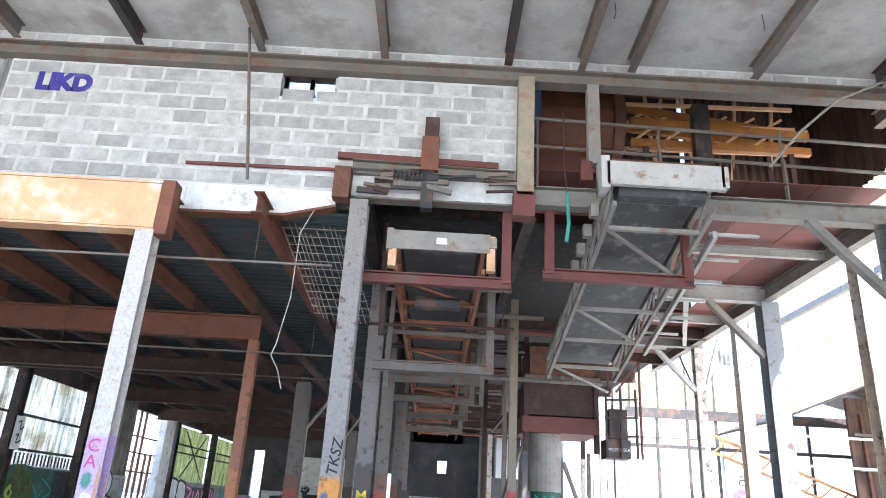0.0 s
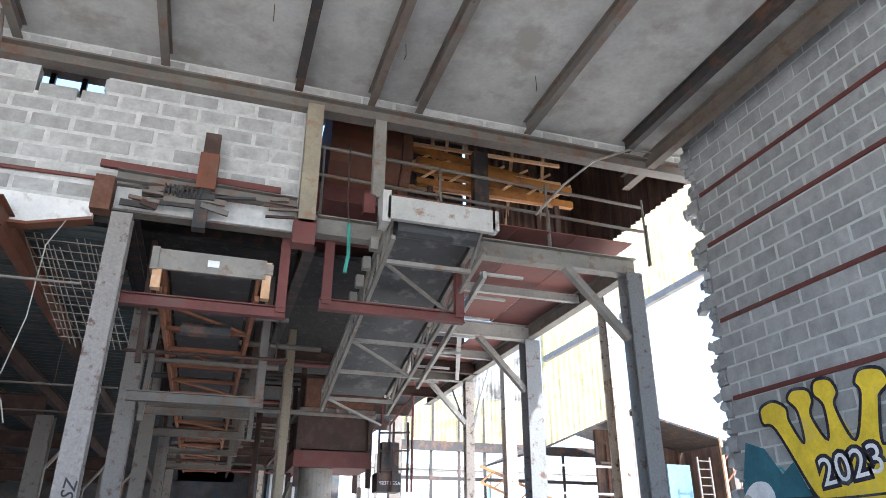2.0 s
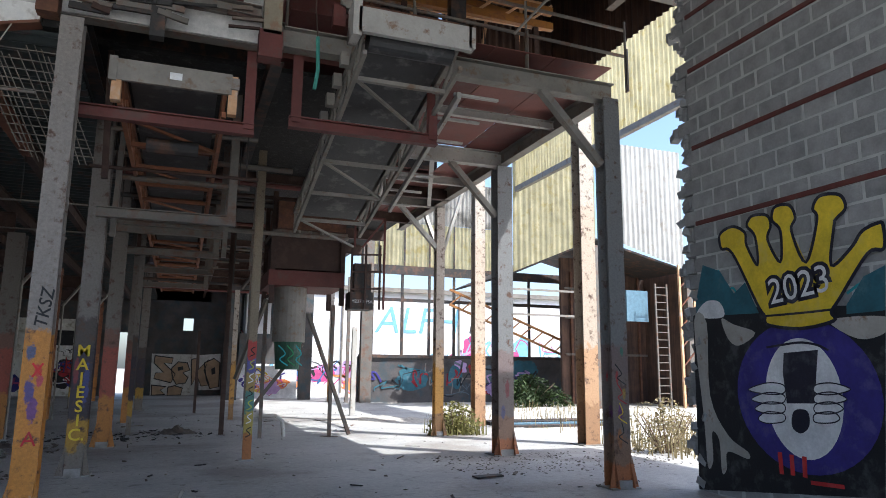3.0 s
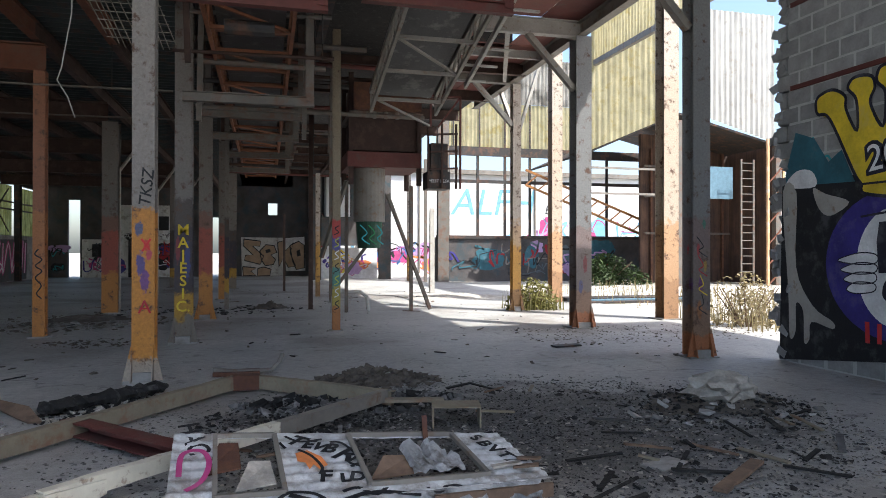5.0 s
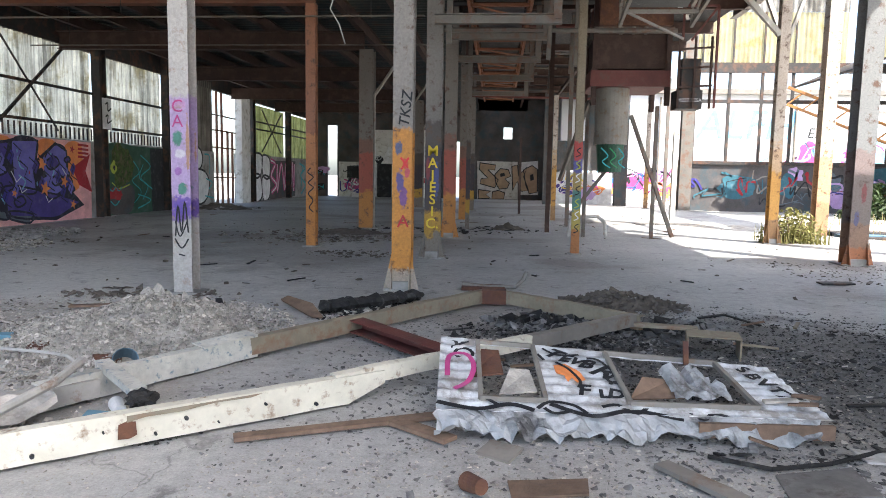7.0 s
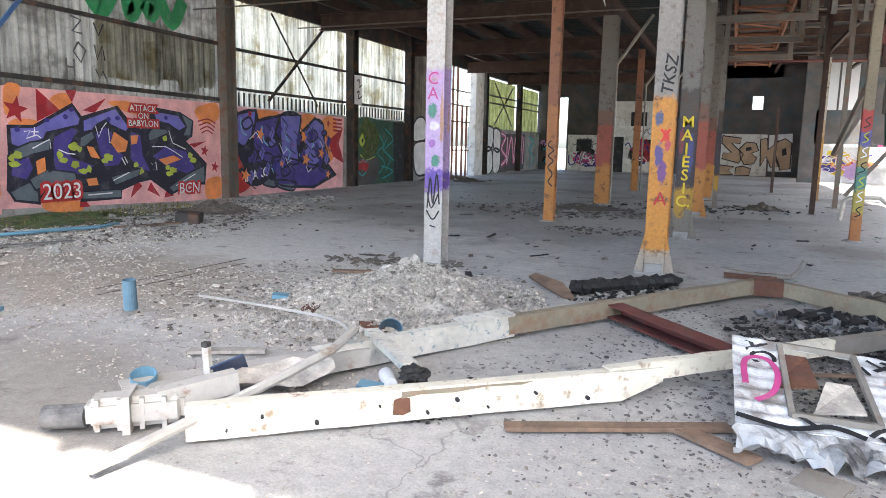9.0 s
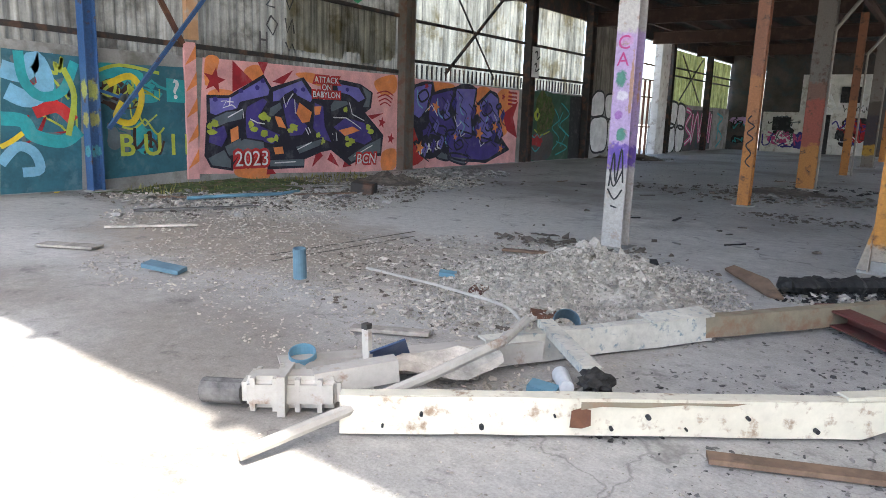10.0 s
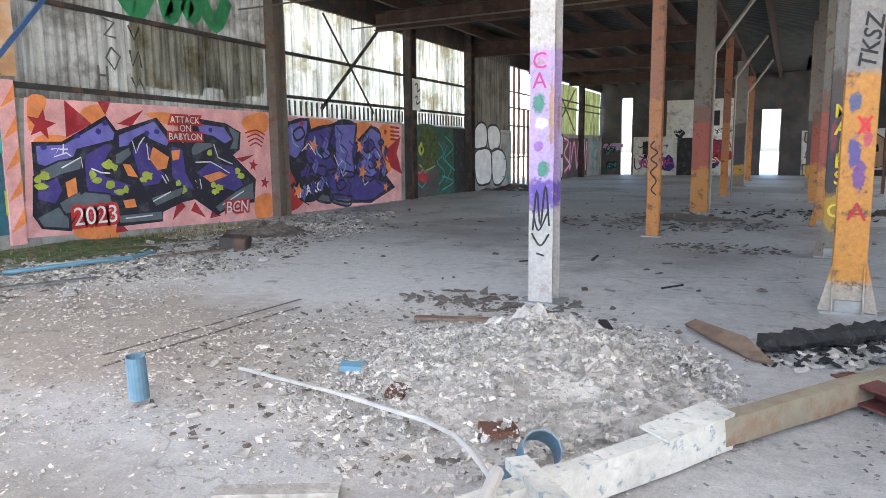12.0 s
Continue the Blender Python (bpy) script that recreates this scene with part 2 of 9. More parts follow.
PAINTS = {
    "pink": (0.84, 0.42, 0.41), "paint_orange": (0.84, 0.27, 0.08), "purple": (0.065, 0.045, 0.24), "violet": (0.17, 0.155, 0.50), "ink": (0.015, 0.015, 0.03),
    "crimson": (0.38, 0.015, 0.025), "slate": (0.12, 0.15, 0.17), "lime": (0.42, 0.48, 0.06), "paint_white": (0.78, 0.78, 0.78), "teal": (0.03, 0.34, 0.36),
    "deep_teal": (0.03, 0.13, 0.17), "paint_blue": (0.03, 0.14, 0.36), "sun_yellow": (0.75, 0.55, 0.03), "royal": (0.04, 0.03, 0.22), "paint_green": (0.03, 0.27, 0.10), "dark_green": (0.025, 0.085, 0.05),
    # the first black here is spray paint and also the dark of openings
    "paint_black_and_shade": (0.012, 0.013, 0.016), "lilac": (0.50, 0.33, 0.58), "bubble_tan": (0.50, 0.34, 0.22), "paint_red": (0.55, 0.03, 0.03), "magenta": (0.50, 0.06, 0.22), "sky_paint": (0.20, 0.45, 0.62),
}
for key, c in PAINTS.items():
    surface(key, c, 0.7, var=0.24, scale=2.5, stain=[v * 0.75 + 0.05 for v in c], amount=0.3, stain_scale=3.5, bump=0.3)
banded("post_orange", [(0, (0.40, 0.33, 0.26)), (0.3, (0.52, 0.22, 0.03)), (2.2, (0.24, 0.215, 0.19))], 6.2, amount=0.25,
       spots=[(-1.38, 9.5, 1.95, 0.1, 0.2, (0.05, 0.09, 0.20)), (-1.29, 9.5, 1.74, 0.08, 0.15, (0.55, 0.05, 0.04)), (-1.36, 9.5, 1.5, 0.11, 0.3, (0.06, 0.06, 0.24)), (-1.31, 9.5, 1.28, 0.12, 0.28, (0.13, 0.05, 0.22)), (-1.26, 9.5, 1.62, 0.07, 0.14, (0.45, 0.06, 0.10))])
banded("post_white", [(0, (0.48, 0.45, 0.41)), (0.98, (0.16, 0.09, 0.36)), (1.2, (0.44, 0.32, 0.52)), (2.55, (0.50, 0.46, 0.42))], 5.3, rust=(0.36, 0.26, 0.20), amount=0.2,
       spots=[(-4.1, 8.7, 2.0, 0.13, 0.2, (0.04, 0.22, 0.14)), (-4.07, 8.7, 1.8, 0.14, 0.12, (0.66, 0.62, 0.66)), (-4.1, 8.7, 1.58, 0.1, 0.1, (0.30, 0.12, 0.38)), (-4.05, 8.7, 1.36, 0.12, 0.16, (0.04, 0.22, 0.14)), (-4.07, 8.7, 1.12, 0.2, 0.2, (0.12, 0.07, 0.36)), (-4.07, 8.7, 2.42, 0.18, 0.14, (0.52, 0.28, 0.50)), (-3.97, 8.7, 1.9, 0.05, 0.7, (0.40, 0.22, 0.12))])
banded("post_rust", [(0, (0.50, 0.20, 0.04)), (1.2, (0.42, 0.17, 0.06)), (2.4, (0.30, 0.12, 0.06))], 5.3, amount=0.3)
banded("post_red", [(0, (0.48, 0.20, 0.04)), (1.1, (0.34, 0.08, 0.05)), (2.2, (0.20, 0.10, 0.07)), (2.6, (0.17, 0.15, 0.13))], 6.2, amount=0.3)
banded("post_dark", [(0, (0.20, 0.17, 0.14)), (0.5, (0.46, 0.26, 0.03)), (0.9, (0.045, 0.035, 0.045)), (2.1, (0.08, 0.065, 0.055)), (2.6, (0.19, 0.17, 0.15))], 6.2, amount=0.3,
       spots=[(-1.32, 13.3, 0.55, 0.18, 0.4, (0.42, 0.24, 0.03)), (-1.2, 13.3, 1.5, 0.1, 0.7, (0.06, 0.07, 0.22)), (-1.36, 13.3, 1.7, 0.08, 0.5, (0.22, 0.04, 0.05))])
banded("post_grey", [(0, (0.40, 0.15, 0.06)), (0.35, (0.28, 0.17, 0.11)), (0.8, (0.20, 0.16, 0.14)), (1.7, (0.20, 0.15, 0.14)), (2.2, (0.20, 0.20, 0.195))], 6.4, amount=0.3,
       spots=[(6.74, 9.6, 1.7, 0.06, 0.2, (0.40, 0.05, 0.05)), (6.86, 9.6, 1.45, 0.07, 0.2, (0.45, 0.30, 0.06)), (6.78, 9.6, 1.15, 0.08, 0.25, (0.16, 0.05, 0.20)), (6.84, 9.6, 2.1, 0.06, 0.15, (0.06, 0.20, 0.14)), (6.76, 9.6, 0.75, 0.1, 0.3, (0.38, 0.16, 0.06)), (6.9, 13.9, 1.4, 0.1, 0.4, (0.22, 0.05, 0.05)), (6.8, 13.9, 0.9, 0.1, 0.3, (0.10, 0.10, 0.20))])
banded("post_bright", [(0, (0.34, 0.19, 0.08)), (0.6, (0.54, 0.28, 0.06)), (1.9, (0.52, 0.36, 0.22)), (2.5, (0.50, 0.43, 0.36))], 12.0, amount=0.35, wobble=1.1)
banded("post_cream", [(0, (0.36, 0.20, 0.10)), (1.0, (0.50, 0.30, 0.16)), (2.4, (0.52, 0.42, 0.32)), (6.0, (0.52, 0.46, 0.38))], 12.0, amount=0.35, wobble=1.2)
banded("post_mixed", [(0, (0.40, 0.16, 0.05)), (0.5, (0.45, 0.36, 0.08)), (0.9, (0.10, 0.26, 0.22)), (1.3, (0.42, 0.30, 0.10)), (1.7, (0.12, 0.12, 0.36)), (2.0, (0.45, 0.06, 0.05)), (2.3, (0.25, 0.20, 0.13))], 5.3, amount=0.15)
banded("post_blue", [(0, (0.05, 0.12, 0.28)), (2.2, (0.04, 0.11, 0.27))], 6.0, amount=0.15,
       spots=[(-13.0, 7.0, 1.75, 0.2, 0.35, (0.45, 0.46, 0.10)), (-13.0, 7.0, 1.25, 0.2, 0.25, (0.42, 0.40, 0.10)), (-13.0, 7.0, 0.7, 0.2, 0.2, (0.10, 0.36, 0.40))])


def floor_material():
    m, n, l, p = nodes_of("floor_concrete")
    pos = n.new("ShaderNodeNewGeometry").outputs["Position"]
    col = ramp_node(n, l, noise_node(n, l, pos, 0.35, 8, 0.6), [(0.3, (0.38, 0.37, 0.345)), (0.7, (0.55, 0.535, 0.50))])
    damp = ramp_node(n, l, noise_node(n, l, pos, 0.22, 4, 0.55), [(0.50, (0, 0, 0)), (0.60, (1, 1, 1))])
    col = mix_node(n, l, damp, col, (0.30, 0.275, 0.245))

    def patch(cx, cy, rx, ry, colour, soft, old):
        mp = n.new("ShaderNodeMapping")
        mp.vector_type = "TEXTURE"
        mp.inputs["Location"].default_value, mp.inputs["Scale"].default_value = (cx, cy, 0), (rx, ry, 50)
        l.new(pos, mp.inputs["Vector"])
        ln = n.new("ShaderNodeVectorMath")
        ln.operation = "LENGTH"
        l.new(mp.outputs[0], ln.inputs[0])
        add = n.new("ShaderNodeMath")
        add.operation = "MULTIPLY_ADD"
        l.new(noise_node(n, l, pos, 1.6, 8, 0.65), add.inputs[0])
        add.inputs[1].default_value = soft
        l.new(ln.outputs["Value"], add.inputs[2])
        f = ramp_node(n, l, add.outputs[0], [(0.5 + soft * 0.3, (1, 1, 1)), (0.72 + soft * 0.5, (0, 0, 0))])
        return mix_node(n, l, f, old, colour)

    # burnt ground, pale dust and mossy soil
    col = patch(2.6, 6.3, 5.4, 3.9, (0.12, 0.115, 0.108), 0.8, col)
    col = patch(0.9, 6.9, 2.2, 1.7, (0.06, 0.057, 0.053), 0.8, col)
    col = patch(-7.4, 9.4, 8.5, 6.5, (0.64, 0.62, 0.575), 0.8, col)
    col = patch(-4.2, 6.6, 3.6, 3.4, (0.54, 0.51, 0.455), 0.8, col)
    col = patch(-7.4, 6.2, 5.2, 3.2, (0.40, 0.345, 0.28), 0.8, col)
    col = patch(-12.4, 10.0, 2.6, 5.5, (0.12, 0.115, 0.07), 0.9, col)
    col = patch(6.5, 11.5, 4.5, 2.2, (0.38, 0.37, 0.36), 0.7, col)
    # cracks, dark drips and worn streaks
    warp = n.new("ShaderNodeTexNoise")
    warp.inputs["Scale"].default_value, warp.inputs["Detail"].default_value = 1.1, 6
    l.new(pos, warp.inputs["Vector"])
    shift = n.new("ShaderNodeVectorMath")
    shift.operation = "MULTIPLY_ADD"
    l.new(warp.outputs["Color"], shift.inputs[0])
    shift.inputs[1].default_value = (1.6, 1.6, 0)
    l.new(pos, shift.inputs[2])
    vor = n.new("ShaderNodeTexVoronoi")
    vor.feature = "DISTANCE_TO_EDGE"
    vor.inputs["Scale"].default_value = 0.33
    l.new(shift.outputs[0], vor.inputs["Vector"])
    col = mix_node(n, l, ramp_node(n, l, vor.outputs["Distance"], [(0.0, (0.5,) * 3), (0.004, (0, 0, 0))]), col, (0.07, 0.065, 0.06))
    col = mix_node(n, l, ramp_node(n, l, noise_node(n, l, pos, 2.6, 10, 0.72), [(0.57, (0, 0, 0)), (0.66, (0.7,) * 3)]), col, (0.10, 0.095, 0.09))
    col = mix_node(n, l, ramp_node(n, l, noise_node(n, l, shift.outputs[0], 1.3, 10, 0.7), [(0.58, (0, 0, 0)), (0.68, (0.55,) * 3)]), col, (0.50, 0.49, 0.46))
    col = mix_node(n, l, 1.0, col, ramp_node(n, l, noise_node(n, l, pos, 9, 10, 0.75), [(0.3, (0.66,) * 3), (0.6, (1, 1, 1))]), "MULTIPLY")
    col = mix_node(n, l, ramp_node(n, l, noise_node(n, l, pos, 22, 8, 0.75), [(0.63, (0, 0, 0)), (0.74, (0.45,) * 3)]), col, (0.06, 0.056, 0.052))
    col = mix_node(n, l, ramp_node(n, l, noise_node(n, l, shift.outputs[0], 34, 8, 0.75), [(0.64, (0, 0, 0)), (0.74, (0.4,) * 3)]), col, (0.55, 0.53, 0.50))
    col = mix_node(n, l, 1.0, col, ramp_node(n, l, noise_node(n, l, pos, 60, 6, 0.7), [(0.3, (0.7,) * 3), (0.6, (1, 1, 1))]), "MULTIPLY")
    finish(n, l, p, pos, col, 0.58, 0.0, 0.5, 35)


floor_material()


# ---- builders ----
def part(name, bm, material, parent, label=""):
    me = bpy.data.meshes.new(name)
    bm.to_mesh(me)
    bm.free()
    me.materials.append(MATS[material])
    ob = new(name, me)
    ob.parent = parent
    if label:
        ob["label"] = label
    return ob


def thing(name, label, category, group="", at=(0, 0, 0)):
    e = new(name)
    e.location = at
    e.empty_display_size = 0.1
    bpy.context.view_layer.update()
    return tagged(e, label, category, group)


def setting(name, bm, material):
    return tagged(part(name, bm, material, None), kind="structure", label=name.replace("_", " "))


def bx(bm, x0, x1, y0, y1, z0, z1, m=None):
    r = bmesh.ops.create_cube(bm, size=1.0)
    t = Matrix.Translation(((x0 + x1) / 2, (y0 + y1) / 2, (z0 + z1) / 2)) @ Matrix.Diagonal((abs(x1 - x0), abs(y1 - y0), abs(z1 - z0), 1))
    bmesh.ops.transform(bm, matrix=(m @ t) if m else t, verts=r["verts"])
    return bm


def box(*a):
    return bx(bmesh.new(), *a)


def along(a, b, up=(0, 0, 1)):
    """A pose at a whose y axis runs to b."""
    a, b, up = Vector(a), Vector(b), Vector(up)
    y = (b - a).normalized()
    if abs(y.dot(up)) > 0.98:
        up = Vector((0, 1, 0))
    x = y.cross(up).normalized()
    z = x.cross(y)
    m = Matrix((x, y, z)).transposed().to_4x4()
    m.translation = a
    return m, (b - a).length


def bar(bm, a, b, w, h, up=(0, 0, 1)):
    m, d = along(a, b, up)
    return bx(bm, -w / 2, w / 2, 0, d, -h / 2, h / 2, m)


def hbeam(bm, a, b, w, h, t=0.018, up=(0, 0, 1)):
    """A rolled H section as one closed solid from a to b."""
    m, d = along(a, b, up)
    x, z, s = w / 2, h / 2, t / 2
    outline = [(-x, -z), (x, -z), (x, -z + t), (s, -z + t), (s, z - t), (x, z - t), (x, z), (-x, z), (-x, z - t), (-s, z - t), (-s, -z + t), (-x, -z + t)]
    rings = [[bm.verts.new(m @ Vector((p, y, q))) for p, q in outline] for y in (0, d)]
    for k in range(12):
        bm.faces.new((rings[0][k], rings[1][k], rings[1][(k + 1) % 12], rings[0][(k + 1) % 12]))
    bm.faces.new(rings[0])
    bm.faces.new(rings[1][::-1])
    bmesh.ops.recalc_face_normals(bm, faces=bm.faces)
    return bm


def girder(e, a, b, w, h, t, mt):
    """A large rolled beam with its web and two flanges as parts."""
    a, b, up = Vector(a), Vector(b), Vector((0, 0, 1))
    part("web", bar(bmesh.new(), a, b, t * 0.7, h - 2 * t), mt, e)
    for s in (-1, 1):
        part("flange", bar(bmesh.new(), a + up * s * (h - t) / 2, b + up * s * (h - t) / 2, w, t), mt, e)


def channel(bm, a, b, w, h, t=0.012, side=1, up=(0, 0, 1)):
    """A rolled C section as one closed solid from a to b."""
    m, d = along(a, b, up)
    z = h / 2
    outline = [(0, -z), (side * w, -z), (side * w, -z + t), (side * t, -z + t), (side * t, z - t), (side * w, z - t), (side * w, z), (0, z)]
    rings = [[bm.verts.new(m @ Vector((p, y, q))) for p, q in outline] for y in (0, d)]
    for k in range(8):
        bm.faces.new((rings[0][k], rings[1][k], rings[1][(k + 1) % 8], rings[0][(k + 1) % 8]))
    bm.faces.new(rings[0])
    bm.faces.new(rings[1][::-1])
    bmesh.ops.recalc_face_normals(bm, faces=bm.faces)
    return bm


def tube(bm, a, b, r, seg=10, r2=None, caps=True):
    m, d = along(a, b)
    c = bmesh.ops.create_cone(bm, cap_ends=caps, segments=seg, radius1=r, radius2=r if r2 is None else r2, depth=d)
    bmesh.ops.transform(bm, matrix=m @ pose(0, d / 2, 0, -90), verts=c["verts"])
    return bm


def path_tube(bm, pts, r, seg=6):
    for a, b in zip(pts, pts[1:]):
        tube(bm, a, b, r, seg)
    return bm


def poly(bm, pts, thick=0.0):
    """A flat polygon; with thickness, a slab that grows along its normal."""
    f = bm.faces.new([bm.verts.new(p) for p in pts])
    bm.normal_update()
    if thick:
        n = f.normal.copy()
        r = bmesh.ops.extrude_face_region(bm, geom=[f])
        bmesh.ops.translate(bm, vec=n * thick, verts=[v for v in r["geom"] if isinstance(v, bmesh.types.BMVert)])
        bmesh.ops.recalc_face_normals(bm, faces=bm.faces)
    return bm


def corrugated(origin, right, up, width, height, pitch=0.18, depth=0.045, top=None, bottom=None, ragged=0.0, seed=1):
    """A profiled sheet in the plane of right and up; top and bottom may be functions of the run."""
    rng = random.Random(seed)
    origin, right, up = Vector(origin), Vector(right), Vector(up)
    normal = right.cross(up)
    bm = bmesh.new()
    steps = max(2, int(width / pitch * 6))
    prev = None
    for i in range(steps + 1):
        s = width * i / steps
        off = normal * (depth * 0.5 * math.sin(2 * math.pi * s / pitch))
        if ragged and i % 18 == 0:
            rag = rng.uniform(0, ragged)
        z0 = (bottom(s) if bottom else 0.0) + (rag if ragged else 0)
        z1 = top(s) if top else height
        v = (bm.verts.new(origin + right * s + up * z0 + off), bm.verts.new(origin + right * s + up * z1 + off))
        if prev:
            f = bm.faces.new((prev[0], v[0], v[1], prev[1]))
            f.smooth = True
        prev = v
    return bm


def lettering(text, plane, u, v, size, material, parent, depth=0.004, lean=0.0, upright=True, name="lettering", spin=0.0, bold=0.0):
    """Painted or sprayed writing on a plane: (origin, right, up)."""
    o, right, up = (Vector(q) for q in plane)
    cu = bpy.data.curves.new(name, "FONT")
    cu.body, cu.size, cu.shear, cu.extrude, cu.resolution_u = text, size, lean, 0.0005, 3
    cu.offset = bold
    cu.align_x, cu.align_y = "CENTER", "CENTER"
    cu.space_line = 0.85
    tmp = bpy.data.objects.new("tmp", cu)
    me = bpy.data.meshes.new_from_object(tmp)
    bpy.data.objects.remove(tmp)
    normal = right.cross(up)
    m = Matrix((right, up, normal)).transposed().to_4x4()
    m.translation = o + right * u + up * v + normal * depth
    me.transform(m @ pose(0, 0, 0, 0, 0, spin))
    me.materials.clear()
    me.materials.append(MATS[material])
    ob = new(name, me)
    ob.parent = parent
    return ob


COATS = [0]


def daub(pts, plane, material, parent, depth=0.004, name="painted_shape"):
    """A painted shape given by its corners on a plane; later coats lie a little prouder."""
    COATS[0] = (COATS[0] + 1) % 90
    depth += COATS[0] * 0.00012
    o, right, up = (Vector(q) for q in plane)
    n = right.cross(up)
    bm = bmesh.new()
    vs = [bm.verts.new(o + right * a + up * b + n * depth) for a, b in ((q[0], max(q[1], 0.02)) for q in pts)]
    f = bm.faces.new(vs)
    bm.normal_update()
    if f.normal.dot(n) < 0:
        f.normal_flip()
    bmesh.ops.triangulate(bm, faces=[f])
    return part(name, bm, material, parent)


def smooth_line(pts, n=6, closed=False):
    p = [Vector((a, b, 0)) for a, b in pts]
    out = []
    k = len(p)
    for i in range(k if closed else k - 1):
        p0, p1 = p[(i - 1) % k if closed else max(i - 1, 0)], p[i]
        p2, p3 = p[(i + 1) % k], p[(i + 2) % k if closed else min(i + 2, k - 1)]
        for j in range(n):
            t = j / n
            q = 0.5 * (2 * p1 + (p2 - p0) * t + (2 * p0 - 5 * p1 + 4 * p2 - p3) * t * t + (3 * p1 - p0 - 3 * p2 + p3) * t ** 3)
            out.append((q.x, q.y))
    if not closed:
        out.append((p[-1].x, p[-1].y))
    return out


def stroke(pts, width, plane, material, parent, depth=0.005, closed=False, name="sprayed_line", curve=True):
    o, right, up = (Vector(q) for q in plane)
    n = right.cross(up)
    COATS[0] = (COATS[0] + 1) % 90
    depth += COATS[0] * 0.00012
    line = smooth_line(pts, 5, closed) if curve else list(pts)
    if closed:
        line.append(line[0])
    bm = bmesh.new()
    prev = None
    for i, (a, b) in enumerate(line):
        c, d = line[max(i - 1, 0)], line[min(i + 1, len(line) - 1)]
        t = Vector((d[0] - c[0], d[1] - c[1]))
        t = t.normalized() if t.length else Vector((1, 0))
        s = Vector((-t.y, t.x)) * width / 2
        v = [bm.verts.new(o + right * (a + k * s.x) + up * (b + k * s.y) + n * depth) for k in (1, -1)]
        if prev:
            bm.faces.new((prev[0], prev[1], v[1], v[0]))
        prev = v
    return part(name, bm, material, parent)


def ellipse(cx, cy, rx, ry, n=28):
    return [(cx + rx * math.cos(2 * math.pi * i / n), cy + ry * math.sin(2 * math.pi * i / n)) for i in range(n)]


def blob(cx, cy, rx, ry, seed=0, n=22):
    return [(cx + rx * k * math.cos(a), cy + ry * k * math.sin(a)) for a, k in ((2 * math.pi * i / n, 1 + 0.45 * noise.noise((math.cos(2 * math.pi * i / n) * 1.6 + seed, math.sin(2 * math.pi * i / n) * 1.6, seed * 1.7))) for i in range(n))]


def star(cx, cy, r, spin=0.0, inner=0.42):
    return [(cx + (r if i % 2 == 0 else r * inner) * math.sin(math.pi * i / 5 + spin), cy + (r if i % 2 == 0 else r * inner) * math.cos(math.pi * i / 5 + spin)) for i in range(10)]


def chips(name, label, where, count, small, large, material, flat=0.5, seed=1, height=None, category="debris"):
    """Loose bits that nobody could count, as one mesh; where(rng) gives a place on the ground."""
    rng = random.Random(seed)
    verts, faces = [], []
    for _ in range(count):
        x, y = where(rng)
        s = small * (large / small) ** (rng.random() ** 2.2)
        z = (height(x, y) if height else 0.0) + s * flat * 0.35
        q = Euler((rng.uniform(-0.5, 0.5), rng.uniform(-0.5, 0.5), rng.uniform(0, 6.3))).to_matrix()
        k = len(verts)
        a, b, c = s * rng.uniform(0.5, 1), s * rng.uniform(0.25, 0.8), s * flat * rng.uniform(0.3, 0.8)
        if s < large * 0.45:
            shape = [(rng.uniform(-1, -0.4) * a, rng.uniform(-1, 0) * b, -c), (rng.uniform(0.4, 1) * a, rng.uniform(-1, 0.2) * b, -c), (rng.uniform(-0.4, 0.4) * a, b, -c), (rng.uniform(-0.3, 0.3) * a, rng.uniform(-0.3, 0.3) * b, c)]
            faces += [(k, k + 2, k + 1), (k, k + 1, k + 3), (k + 1, k + 2, k + 3), (k + 2, k, k + 3)]
        else:
            shape = [((a if i & 1 else -a) * rng.uniform(0.35, 1), (b if i & 2 else -b) * rng.uniform(0.35, 1), (c if i & 4 else -c) * rng.uniform(0.4, 1)) for i in range(8)]
            faces += [(k, k + 2, k + 3, k + 1), (k + 4, k + 5, k + 7, k + 6), (k, k + 1, k + 5, k + 4), (k + 2, k + 6, k + 7, k + 3), (k, k + 4, k + 6, k + 2), (k + 1, k + 3, k + 7, k + 5)]
        for w in shape:
            w = q @ Vector(w)
            verts.append((x + w.x, y + w.y, max(z + w.z, 0.002)))
    me = bpy.data.meshes.new(name)
    me.from_pydata(verts, [], faces)
    me.materials.append(MATS[material])
    return tagged(new(name, me), label, category, kind="stuff")


def within(cx, cy, rx, ry, spin=0.0):
    def pick(rng):
        r, a = math.sqrt(rng.random()) ** 1.2, rng.uniform(0, 6.283)
        x, y = rx * r * math.cos(a), ry * r * math.sin(a)
        return cx + x * math.cos(spin) - y * math.sin(spin), cy + x * math.sin(spin) + y * math.cos(spin)
    return pick


def between(x0, x1, y0, y1):
    return lambda rng: (rng.uniform(x0, x1), rng.uniform(y0, y1))


# ---- large structure ----
LEFT, RIGHT, FRONT = -13.15, 7.84, 9.7
setting("ground", box(-400, 400, -400, 600, -0.6, -0.05), "yard")
setting("floor", box(-13.4, 10.6, -14, 49, -0.3, 0.0), "floor_concrete")
setting("pavement", box(10.6, 40, 8, 49, -0.3, -0.02), "yard")

